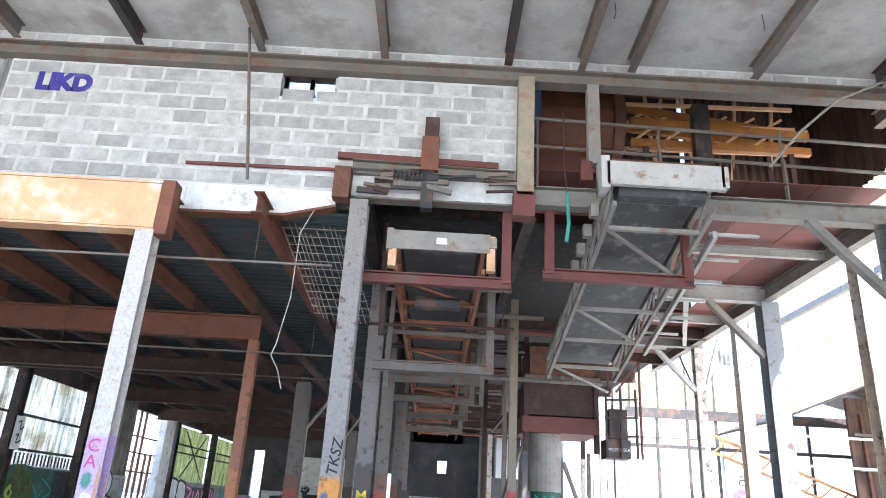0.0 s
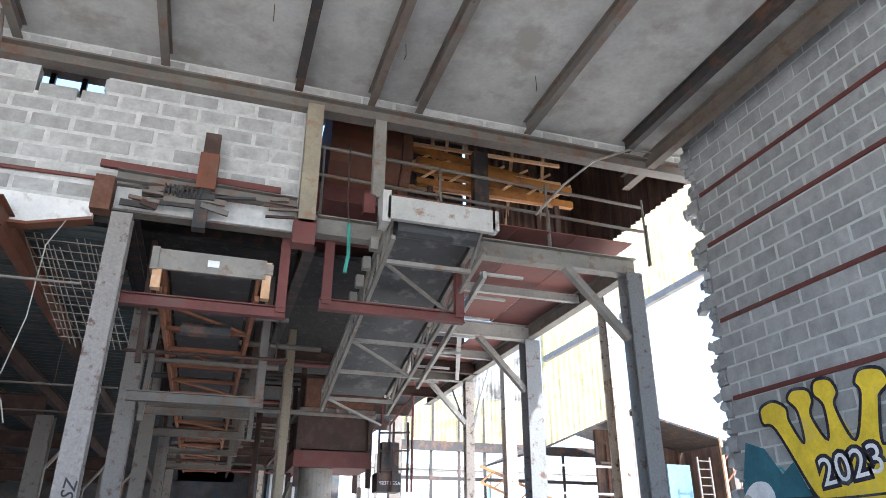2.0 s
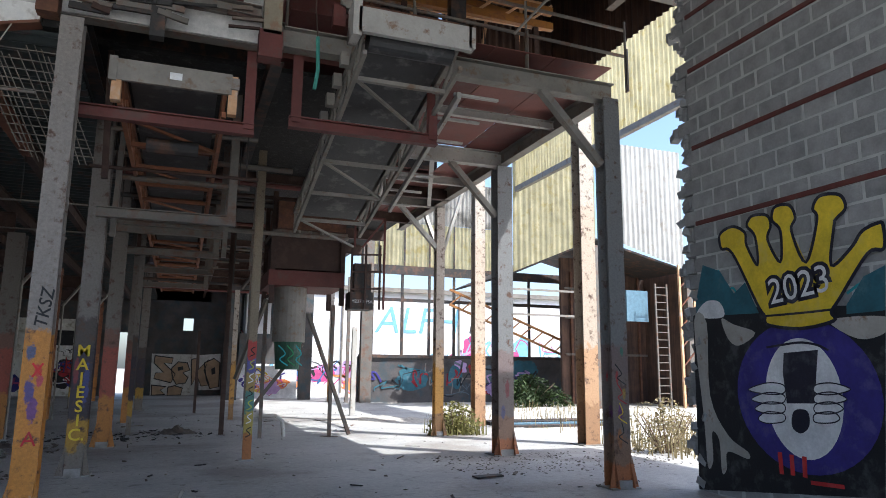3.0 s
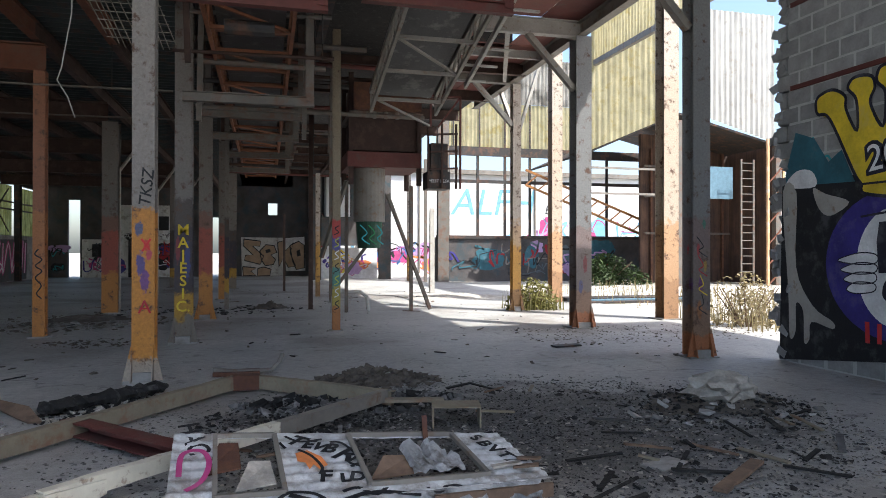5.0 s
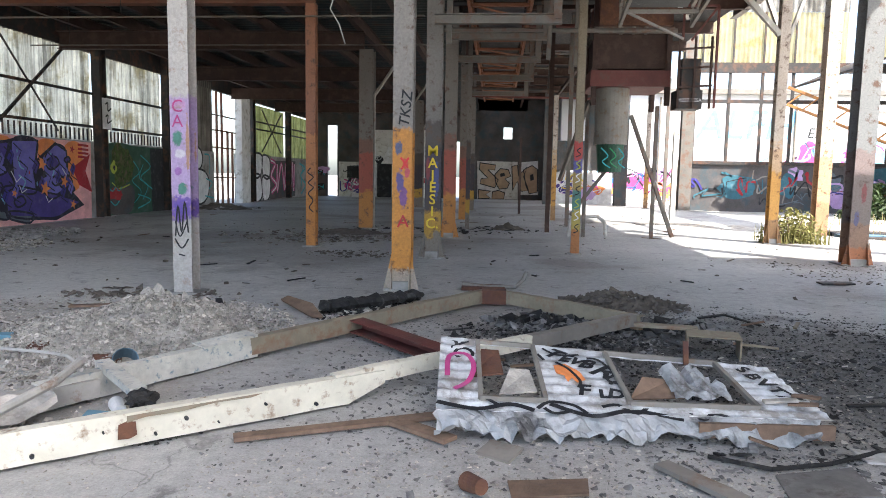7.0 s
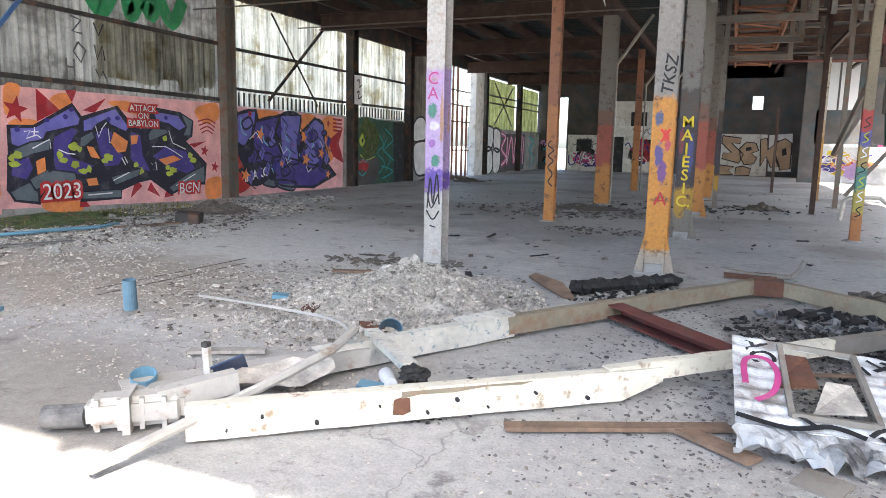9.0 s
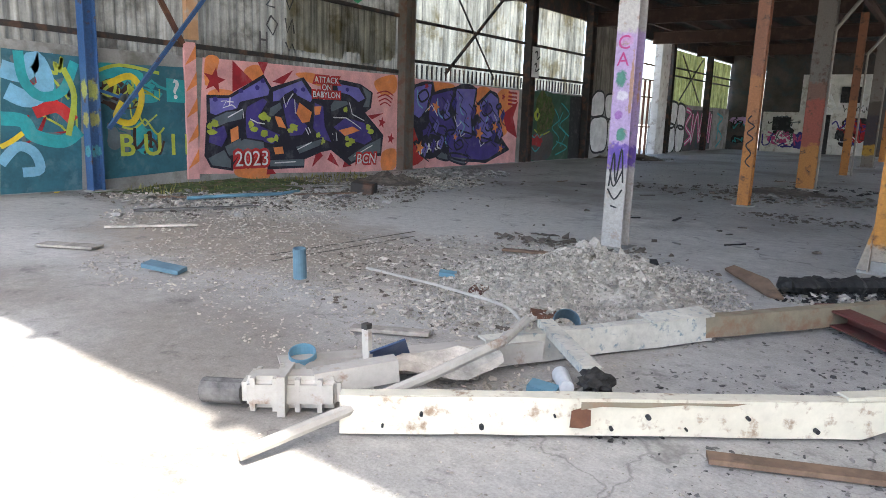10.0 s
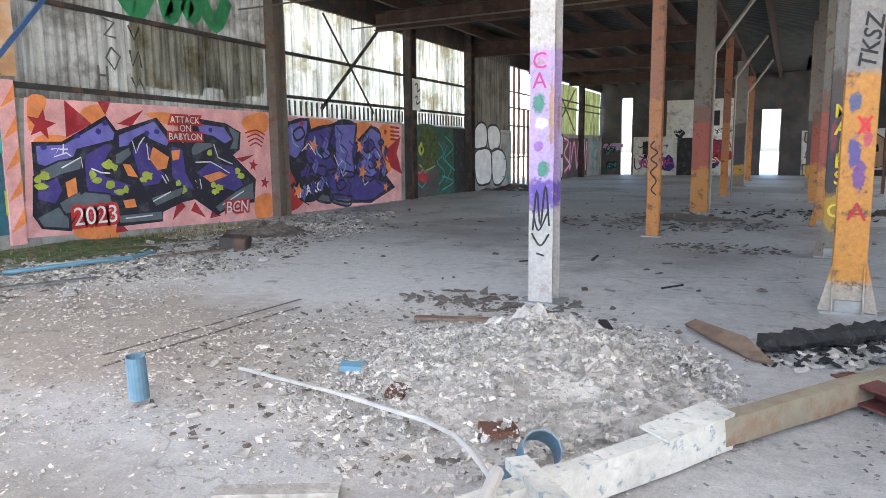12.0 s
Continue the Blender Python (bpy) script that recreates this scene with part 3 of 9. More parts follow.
# hall ceiling: slab on steel joists, open to the yard behind
setting("ceiling", box(-13.3, 14.0, -1.85, 9.95, 9.02, 9.3), "ceiling_concrete")
for i in range(14):
    x = -13.25 + 2.015 * i
    if x > 7.6:
        break
    j = thing("ceiling_joist", "grey painted steel I-beam joist under the concrete ceiling", "steel beam", "ceiling joists")
    part("i_section", hbeam(bmesh.new(), (x, -1.8, 8.88), (x, 9.52, 8.88), 0.13, 0.26), "dark_steel" if i % 3 == 1 else "grey_steel", j)
j = thing("ceiling_joist", "brown steel joist laid beside a grey joist under the ceiling", "steel beam", "ceiling joists")
part("i_section", hbeam(bmesh.new(), (2.05, -1.8, 8.86), (2.05, 9.52, 8.86), 0.12, 0.28), "umber_steel", j)
j = thing("ceiling_joist", "grey steel edge joist beside the block wall", "steel beam", "ceiling joists")
part("i_section", hbeam(bmesh.new(), (7.4, -1.8, 8.66), (7.4, 10.4, 8.66), 0.16, 0.3), "umber_steel", j)
g = thing("wall_girder", "long grey steel girder across the top of the block wall", "steel beam")
girder(g, (-13.2, FRONT - 0.04, 8.62), (8.6, FRONT - 0.04, 8.62), 0.24, 0.26, 0.03, "grey_steel")
# short steel hangers left in the ceiling
rng = random.Random(5)
for i in range(18):
    x, y = -6 + (i % 6) * 2.02 + rng.uniform(-0.3, 0.3) + 0.5, 5.0 + (i // 6) * 1.55 + rng.uniform(-0.3, 0.3)
    hk = thing("ceiling_hanger", "short rusty wire hanger in the concrete ceiling", "wire hook", "ceiling hangers")
    part("wire", path_tube(bmesh.new(), [(x, y, 9.03), (x + 0.01, y, 8.82), (x + rng.uniform(-0.06, 0.06), y, 8.72)], 0.006, 5), "brown_steel", hk)


def course_wall(parent, plane, runs, z0, courses, hole=None, loose=None, seed=3, material="block", length=0.5, height=0.256, thick=0.2, limit=10 ** 6, gap=0.02):
    """Block courses: runs(c) gives the start and end of course c along the plane's right; single blocks as parts, the rest joined."""
    rng = random.Random(seed)
    o, right, up = (Vector(q) for q in plane)
    n = right.cross(up)
    base = bmesh.new()
    bx(base, -0.5, 0.5, -0.5, 0.5, -0.5, 0.5)
    bmesh.ops.bevel(base, geom=[e for e in base.edges], offset=0.035, segments=1, affect="EDGES")
    me = bpy.data.meshes.new("block")
    base.to_mesh(me)
    me.materials.append(MATS[material])
    rot = Matrix((right, up, n)).transposed().to_4x4()
    rest = bmesh.new()
    count = 0
    for c in range(courses):
        a, b = runs(c)
        s = a - (length / 2 if c % 2 else 0) - (a % length)
        while s < b - 0.02:
            e = min(s + length, b)
            st = max(s, a)
            if e - st > 0.06 and not (hole and hole(st, e, c)):
                w = e - st - gap * rng.uniform(0.7, 1.3)
                m = Matrix.Translation(o + right * ((st + e) / 2) + up * (z0 + (c + 0.5) * height) + n * (rng.uniform(-0.004, 0.004) - thick / 2)) @ rot @ Matrix.Diagonal((w, height - gap * rng.uniform(0.7, 1.3), thick, 1))
                if count < limit and (loose is None or loose(st, c)):
                    ob = new("block", me)
                    ob.parent, ob.matrix_world = parent, m
                    count += 1
                else:
                    r = bmesh.ops.create_cube(rest, size=1.0, matrix=m)
            s += length
    if len(rest.verts):
        tagged(part("blocks", rest, material, parent), kind="stuff", label="far blocks of the wall")
    else:
        rest.free()
    base.free()


upper_front = thing("wall_front", "whitewashed concrete block wall above the low bay", "block wall")
upper_front["kind"] = "structure"
bm = bmesh.new()
bx(bm, -7.3, -2.84, FRONT + 0.004, FRONT + 0.19, 6.05, 8.48)
bx(bm, -1.92, 1.04, FRONT + 0.004, FRONT + 0.19, 6.35, 8.48)
bx(bm, -2.84, -1.92, FRONT + 0.004, FRONT + 0.19, 6.05, 8.04)
part("mortar", bm, "mortar", upper_front)
front_plane = ((-7.3, FRONT, 0), (1, 0, 0), (0, 0, 1))
top_front = thing("wall_front_upper", "concrete block course between girder and ceiling", "block wall")
top_front["kind"] = "structure"
part("mortar", box(-13.2, 8.5, FRONT + 0.004, FRONT + 0.19, 8.755, 9.02), "mortar", top_front)
dark_upper = corrugated((-13.2, FRONT + 0.05, 5.9), (1, 0, 0), (0, 0, 1), 5.9, 3.1)
setting("wall_front_cladding", dark_upper, "sheet_grey")
lt = thing("wall_lintel", "chipped white plaster lintel under the block wall", "lintel")
bm = bmesh.new()
bx(bm, -7.3, -4.0, FRONT - 0.09, FRONT + 0.1, 6.0, 6.3)
poly(bm, [(-4.15, FRONT - 0.06, 5.9), (-2.45, FRONT - 0.06, 5.92), (-1.72, FRONT - 0.06, 6.1), (-1.72, FRONT - 0.06, 6.36), (-4.15, FRONT - 0.06, 6.40)], -0.15)
part("plaster", bm, "plaster", lt)
bm = bmesh.new()
bar(bm, (-4.2, FRONT - 0.06, 5.88), (-2.45, FRONT - 0.06, 5.9), 0.2, 0.04)
bar(bm, (-2.45, FRONT - 0.06, 5.9), (-1.7, FRONT - 0.06, 6.09), 0.2, 0.04)
part("edge_angle", bm, "orange_steel", lt, "rusty orange steel edge")
part("conduit", tube(bmesh.new(), (-4.1, FRONT - 0.04, 6.73), (-1.75, FRONT - 0.04, 6.75), 0.03), "red_steel", lt, "thin dark red pipe")
lettering("LIKD", front_plane, 0.95, 8.06, 0.42, "royal", upper_front, 0.006, bold=0.03)

# right block wall, broken at its end
rw = thing("wall_right", "grey concrete block wall with a broken ragged end", "block wall")
rw["kind"] = "structure"
right_plane = ((RIGHT, 9.2, 0), (0, -1, 0), (0, 0, 1))
EDGE = [0.10 * math.sin(c * 1.9) + 0.07 * math.sin(c * 4.7 + 1) + 0.10 for c in range(40)]
part("mortar", box(RIGHT + 0.004, RIGHT + 0.19, -4.5, 8.9, 0, 9.0), "mortar_grey", rw)
bars = [4.12, 5.37, 6.70, 7.66]
for z in bars:
    b = thing("wall_rail", "rusty red steel rail set in the block wall", "steel rail", "wall rails")
    part("flat", box(RIGHT - 0.022, RIGHT + 0.0, -4.4, 8.85, z - 0.035, z + 0.035), "red_steel", b)
# the broken edge beyond the last whole blocks
bm = bmesh.new()
rng = random.Random(11)
for c in range(35):
    for k in range(3):
        y = 9.2 - EDGE[c] + rng.uniform(-0.05, 0.07)
        bx(bm, -0.07, 0.07, -0.09, 0.09, -0.06, 0.06, Matrix.Translation((RIGHT + 0.05 + 0.05 * k, y, (c + rng.uniform(0.2, 0.8)) * 0.256)) @ Euler((rng.uniform(-0.5, 0.5), rng.uniform(-0.4, 0.4), rng.uniform(-0.6, 0.6))).to_matrix().to_4x4())
tagged(part("broken_edge", bm, "block_grey", rw), label="broken block ends", kind="stuff")

# ---- left wall: low concrete wall, sheet cladding above, posts ----
left_plane = ((LEFT, 0, 0), (0, 1, 0), (0, 0, 1))
lw = setting("wall_left", box(LEFT - 0.25, LEFT, 3.0, 31.5, -0.1, 2.48), "wall_concrete")
lw2 = setting("wall_left_far", box(LEFT - 0.25, LEFT, 34.6, 48.5, -0.1, 2.5), "wall_concrete")
sheet = corrugated((LEFT - 0.1, 3.0, 2.3), (0, 1, 0), (0, 0, 1), 12.5, 6.8, 0.2, 0.08)
setting("wall_left_cladding", sheet, "sheet_grey")
for y0, y1, z0, z1, matn, sd in ((15.75, 21.96, 2.9, 5.38, "sheet_pale", 3), (22.24, 26.64, 2.9, 5.4, "sheet_pale", 5), (37.0, 42.3, 2.6, 5.2, "sheet_green", 6), (43.0, 47.8, 2.6, 5.2, "sheet_green", 7)):
    setting("wall_left_sheets", corrugated((LEFT - 0.12, y0, z0 - 0.7), (0, 1, 0), (0, 0, 1), y1 - y0, z1 - z0 + 0.7, 0.2, 0.09, ragged=0.12, seed=sd), matn)
setting("wall_left_sheets", corrugated((LEFT - 0.06, 11.6, 2.75), (0, 1, 0), (0, 0, 1), 3.7, 1.3, 0.2, 0.05, ragged=0.25, seed=9), "sheet_pale")
setting("wall_left_cladding_dark", corrugated((LEFT - 0.02, 26.8, 0.0), (0, 1, 0), (0, 0, 1), 4.6, 5.6, 0.2, 0.04), "sheet_dark")
bm = bmesh.new()
for z in (2.95, 4.0):
    bar(bm, (LEFT + 0.0, 15.7, z), (LEFT + 0.0, 26.6, z), 0.06, 0.08)
for z in (3.9, 4.3):
    bar(bm, (LEFT, 36.5, z), (LEFT, 47.8, z), 0.06, 0.08)
bar(bm, (LEFT, 3.0, 2.75), (LEFT, 15.4, 2.62), 0.05, 0.1)
bar(bm, (LEFT, 9.3, 4.1), (LEFT, 15.4, 4.05), 0.06, 0.09)
setting("wall_left_rails", bm, "dark_steel")
bm = bmesh.new()
bar(bm, (LEFT + 0.05, 17.4, 2.7), (LEFT + 0.05, 20.4, 5.2), 0.04, 0.09)
bar(bm, (LEFT + 0.05, 20.0, 2.7), (LEFT + 0.05, 17.6, 5.2), 0.03, 0.05)
bar(bm, (LEFT + 0.05, 38.0, 2.7), (LEFT + 0.05, 41.4, 5.0), 0.04, 0.07)
bar(bm, (LEFT + 0.05, 41.4, 2.7), (LEFT + 0.05, 38.0, 5.0), 0.04, 0.07)
setting("wall_left_braces", bm, "dark_steel")
bm = bmesh.new()
for y in range(48):
    bar(bm, (LEFT + 0.02, 15.9 + y * 0.225, 2.5), (LEFT + 0.02, 15.9 + y * 0.225, 2.86), 0.05, 0.02)
setting("wall_left_slats", bm, "dark_steel")
# upper strip over the pale sheets
setting("wall_left_top", box(LEFT - 0.2, LEFT - 0.02, 15.5, 48.5, 5.3, 6.2), "dark_steel")
bm = bmesh.new()
for z in (1.3, 2.7, 3.5, 4.2):
    bar(bm, (LEFT - 0.1, 31.5, z), (LEFT - 0.1, 34.4, z), 0.06, 0.06)
for y in (32.1, 32.7, 33.4, 34.0):
    bar(bm, (LEFT - 0.1, y, 0), (LEFT - 0.1, y, 5.4 if y < 33 else 3.5), 0.09, 0.09)
setting("window_2", bm, "rust")
bm = bmesh.new()
bx(bm, LEFT - 0.1, LEFT + 0.25, 34.4, 35.6, 0, 5.4)
setting("wall_left_pier", bm, "plaster")

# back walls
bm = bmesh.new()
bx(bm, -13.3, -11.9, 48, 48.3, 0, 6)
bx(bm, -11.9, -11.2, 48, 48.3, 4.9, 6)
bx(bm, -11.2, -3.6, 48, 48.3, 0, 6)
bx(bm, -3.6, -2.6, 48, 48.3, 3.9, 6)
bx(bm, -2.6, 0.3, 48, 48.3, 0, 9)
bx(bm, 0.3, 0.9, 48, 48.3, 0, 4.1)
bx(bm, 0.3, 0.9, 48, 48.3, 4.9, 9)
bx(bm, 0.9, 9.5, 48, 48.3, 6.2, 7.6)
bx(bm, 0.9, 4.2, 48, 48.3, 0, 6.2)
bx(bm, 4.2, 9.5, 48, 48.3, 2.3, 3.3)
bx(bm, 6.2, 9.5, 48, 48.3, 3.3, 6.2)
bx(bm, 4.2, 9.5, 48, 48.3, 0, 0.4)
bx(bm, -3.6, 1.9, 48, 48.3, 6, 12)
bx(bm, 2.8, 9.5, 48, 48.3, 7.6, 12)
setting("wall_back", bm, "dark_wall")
bm = bmesh.new()
bx(bm, -11.0, -4.9, 47.6, 47.9, 0, 2.4)
bx(bm, -9.0, -4.9, 47.6, 47.9, 2.4, 4.6)
setting("wall_back_white", bm, "plaster")
# solid black panels on the wall give the darkness of door and window openings
setting("door_back", box(-8.3, -7.3, 47.5, 47.62, 0.0, 2.3), "paint_black_and_shade")
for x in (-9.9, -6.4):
    setting("window_back", box(x - 0.5, x + 0.5, 47.52, 47.62, 1.3 if x < -7 else 3.0, 2.1 if x < -7 else 3.9), "paint_black_and_shade")

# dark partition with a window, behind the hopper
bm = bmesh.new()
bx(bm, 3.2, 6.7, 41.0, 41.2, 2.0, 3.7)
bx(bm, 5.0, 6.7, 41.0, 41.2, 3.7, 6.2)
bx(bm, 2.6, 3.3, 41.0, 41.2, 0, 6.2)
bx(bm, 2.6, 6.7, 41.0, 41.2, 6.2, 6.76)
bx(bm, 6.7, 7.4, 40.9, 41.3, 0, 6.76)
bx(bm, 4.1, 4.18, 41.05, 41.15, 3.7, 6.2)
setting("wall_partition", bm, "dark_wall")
low = setting("wall_partition_low", box(3.2, 6.9, 43.0, 43.2, 0, 1.9), "paint_white")
lp = ((3.2, 43.0, 0), (1, 0, 0), (0, 0, 1))

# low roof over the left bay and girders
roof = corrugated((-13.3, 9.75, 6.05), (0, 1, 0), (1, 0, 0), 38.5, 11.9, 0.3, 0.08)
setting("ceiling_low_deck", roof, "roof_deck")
# near-black roof colour holds the deep shade below, not burning
setting("roof_mid", box(-1.4, 6.95, 16.3, 48.3, 6.76, 6.9), "char_and_roof_shade")
setting("roof_low", box(-13.4, -1.4, 9.75, 48.3, 6.12, 6.3), "char_and_roof_shade")
# girders past the second are browner: the bay's gloom put into their colour
for y, z0, z1, mt in ((8.84, 5.22, 5.95, "peach_steel"), (14.9, 5.12, 5.65, "orange_steel"), (20.3, 5.12, 5.65, "brown_steel"), (27.0, 5.12, 5.65, "brown_steel"), (33.7, 5.12, 5.65, "brown_steel"), (40.4, 5.12, 5.65, "brown_steel")):
    gd = thing("roof_girder", "peach painted flaking steel girder on a post" if y < 9 else "rusty orange steel roof girder", "steel beam", "roof girders")
    girder(gd, (LEFT, y, (z0 + z1) / 2), (-3.95, y, (z0 + z1) / 2), 0.24, z1 - z0, 0.03, mt)
    if y < 9:
        ep = part("end_plate", box(-3.96, -3.78, y - 0.12, y + 0.12, z0 - 0.05, z1 + 0.02), "orange_steel", gd)
        for a in range(2):
            for b in range(3):
                part("bolt", tube(bmesh.new(), (-4.28 + a * 0.12, y - 0.006, 5.62 + b * 0.1), (-4.28 + a * 0.12, y - 0.03, 5.62 + b * 0.1), 0.022, 6), "char_and_roof_shade", ep)
        # rolled flange faces read flat from the front: a cover plate closes the web
        part("cover_plate", box(LEFT, -3.97, y - 0.118, y - 0.10, z0 + 0.04, z1 - 0.04), mt, gd)
for k in range(8):
    x = -2.7 - 1.36 * k
    rf = thing("roof_rafter", "rusty orange steel rafter under the corrugated deck", "steel beam", "roof rafters")
    # one orange rafter in two colours; the brown length carries the shade
    part("near_length", hbeam(bmesh.new(), (x, 9.0, 5.85), (x, 14.6, 5.825), 0.15, 0.33), "orange_steel", rf)
    part("far_length", hbeam(bmesh.new(), (x, 14.6, 5.825), (x, 48, 5.80), 0.15, 0.33), "brown_steel", rf)
for z, y in ((5.0, 9.3), (4.75, 14.5), (5.0, 19.0)):
    pp = thing("service_pipe", "thin grey pipe hung under the low roof", "pipe", "service pipes")
    part("pipe", tube(bmesh.new(), (LEFT, y, z), (-1.6, y, z + 0.05), 0.02), "grey_steel", pp)
    for x in (-12.0, -8.0, -2.7):
        part("hanger", tube(bmesh.new(), (x, y, z), (x, y, 6.04), 0.008, 5), "dark_steel", pp)


for k in range(9):
    mj = thing("roof_joist", "dark rusty steel joist under the middle roof", "steel beam", "middle roof joists")
    part("i_section", hbeam(bmesh.new(), (-1.35, 17.5 + k * 3.3, 6.56), (6.9, 17.5 + k * 3.3, 6.56), 0.16, 0.36), "brown_steel", mj)
for k in range(3):
    mj = thing("roof_purlin", "long dark steel purlin under the middle roof", "steel beam", "middle roof purlins")
    part("i_section", hbeam(bmesh.new(), (1.4 + k * 1.9, 30.2, 6.3), (1.4 + k * 1.9, 47.9, 6.3), 0.12, 0.16), "brown_steel", mj)

# ---- posts ----
def post(x, y, top, material, label, w=0.3, h=0.3, gusset=True, name="steel_post", cap=False):
    e = thing(name, label, "steel post", "steel posts", (x, y, 0))
    bm = bmesh.new()
    hbeam(bm, (0, 0, 0.01), (0, 0, top), w, h, 0.022, (0, 1, 0))
    part("shaft", bm, material, e)
    part("base_plate", box(-w * 0.85, w * 0.85, -h * 0.8, h * 0.8, 0, 0.025), "wall_concrete", e)
    if gusset:
        for s in (-1, 1):
            bm = bmesh.new()
            poly(bm, [(s * (w / 2), -h / 2 - 0.006, 0.02), (s * (w / 2 + 0.11), -h / 2 - 0.006, 0.02), (s * (w / 2), -h / 2 - 0.006, 0.5)], 0.014)
            poly(bm, [(s * (w / 2 - 0.01), -h / 2, 0.02), (s * (w / 2 - 0.01), -h / 2 - 0.12, 0.02), (s * (w / 2 - 0.01), -h / 2, 0.5)], 0.014)
            part("gusset", bm, material, e)
        part("grout", box(-w * 0.42, w * 0.42, -h / 2 - 0.05, -h / 2 + 0.03, 0.02, 0.13), "wall_concrete", e, "lump of grey grout")
    return e


pP = post(-4.07, 8.84, 5.22, "post_white", "pale steel post with purple and green spray paint", 0.25, 0.25, False)
pA = post(-1.33, 9.62, 6.2, "post_orange", "grey steel post painted orange at its foot", 0.27, 0.27)
pC = post(-1.27, 13.45, 6.2, "post_dark", "dark steel post with yellow sprayed letters", 0.3, 0.3)
pI = post(-1.25, 17.85, 6.2, "post_red", "steel post with red paint on its lower half", 0.3, 0.3)
post(-1.25, 25.0, 6.2, "post_red", "rusty steel post standing in the dark bay", 0.3, 0.3, False)
post(-1.25, 32.0, 6.2, "post_dark", "dark steel post far back in the bay", 0.3, 0.3, False)
pB = post(-4.04, 14.9, 5.12, "post_rust", "slim rusty orange steel post", 0.21, 0.21, False)
post(-3.86, 20.3, 5.12, "post_red", "orange and red painted steel post", 0.4, 0.4, False)
post(-3.86, 27.0, 5.12, "post_rust", "slim orange steel post", 0.22, 0.22, False)
post(-3.86, 33.7, 5.12, "post_dark", "dark steel post far back in the bay", 0.4, 0.4, False)
post(-3.86, 40.4, 5.12, "post_rust", "rusty steel post far back in the bay", 0.3, 0.3, False)
for x, y in ((-3.86, 20.3), (-3.86, 27.0), (-3.86, 33.7)):
    kb = thing("post_brace", "pale diagonal brace pipe between post and girder", "steel brace", "post braces")
    part("pipe", tube(bmesh.new(), (x + 0.2, y - 0.1, 3.8), (x + 1.1, y - 0.1, 5.1), 0.045, 8), "pale_steel", kb)
    part("drop", tube(bmesh.new(), (x + 0.24, y - 0.16, 0.02), (x + 0.24, y - 0.16, 3.9), 0.03, 8), "pale_steel", kb)
pD = post(1.6, 14.65, 6.3, "post_mixed", "thin steel post covered with bands of spray paint", 0.16, 0.16, False)
pG = post(6.8, 9.72, 6.36, "post_grey", "grey steel post with a flared rusty foot", 0.3, 0.3)
pF = post(6.87, 14.05, 6.36, "post_grey", "grey steel post with a flared foot", 0.36, 0.36)
pE = post(6.97, 18.4, 6.36, "post_bright", "steel post painted yellow and orange at its foot", 0.24, 0.24)
post(9.8, 15.3, 12.2, "post_cream", "tall sunlit orange steel post", 0.4, 0.4, False)
post(9.3, 21.0, 12.2, "post_cream", "tall sunlit pale steel post", 0.36, 0.36, False)
post(6.63, 27.1, 3.4, "light_steel", "short white sunlit steel post", 0.18, 0.18, False)
post(2.0, 25.6, 4.5, "post_bright", "slim steel post with an orange foot", 0.16, 0.16, False)
post(7.9, 38.0, 6.7, "post_bright", "yellow and white steel post at the far end", 0.2, 0.2, False)
post(8.6, 36.9, 6.7, "grey_steel", "slim grey steel post at the far end", 0.16, 0.16, False)
post(0.9, 29.5, 3.2, "brown_steel", "thin rusty steel post", 0.1, 0.1, False)
post(9.5, 36.6, 9.0, "grey_steel", "grey steel post of the rear facade", 0.6, 0.4, False)
for y, mt in ((7.05, "post_blue"), (3.2, "post_blue")):
    post(LEFT + 0.15, y, 9.0, mt, "blue painted steel wall post with yellow spray paint", 0.22, 0.22, False, "wall_post")
for y in (15.55, 22.1, 26.75, 36.2, 42.6):
    post(LEFT + 0.12, y, 6.0 if y > 16 else 9.0, "grey_steel" if y < 16 else "dark_steel", "dark steel wall post between the cladding sheets", 0.28, 0.4, False, "wall_post")
bs = thing("wall_brace", "blue painted diagonal steel brace on the wall post", "steel brace")
part("rod", bar(bmesh.new(), (LEFT + 0.4, 7.2, 1.1), (LEFT + 0.25, 9.9, 4.3), 0.05, 0.07), "post_blue", bs)
bs = thing("wall_brace", "brown diagonal steel brace on the sheet wall", "steel brace")
part("rod", bar(bmesh.new(), (LEFT + 0.1, 8.9, 2.7), (LEFT + 0.1, 7.9, 4.4), 0.05, 0.1), "rust", bs)
wp = thing("wall_pilaster", "orange painted timber pilaster on the sheet wall", "pilaster")
part("board", box(LEFT - 0.02, LEFT + 0.1, 9.0, 9.25, 2.8, 9), "peach_steel", wp)

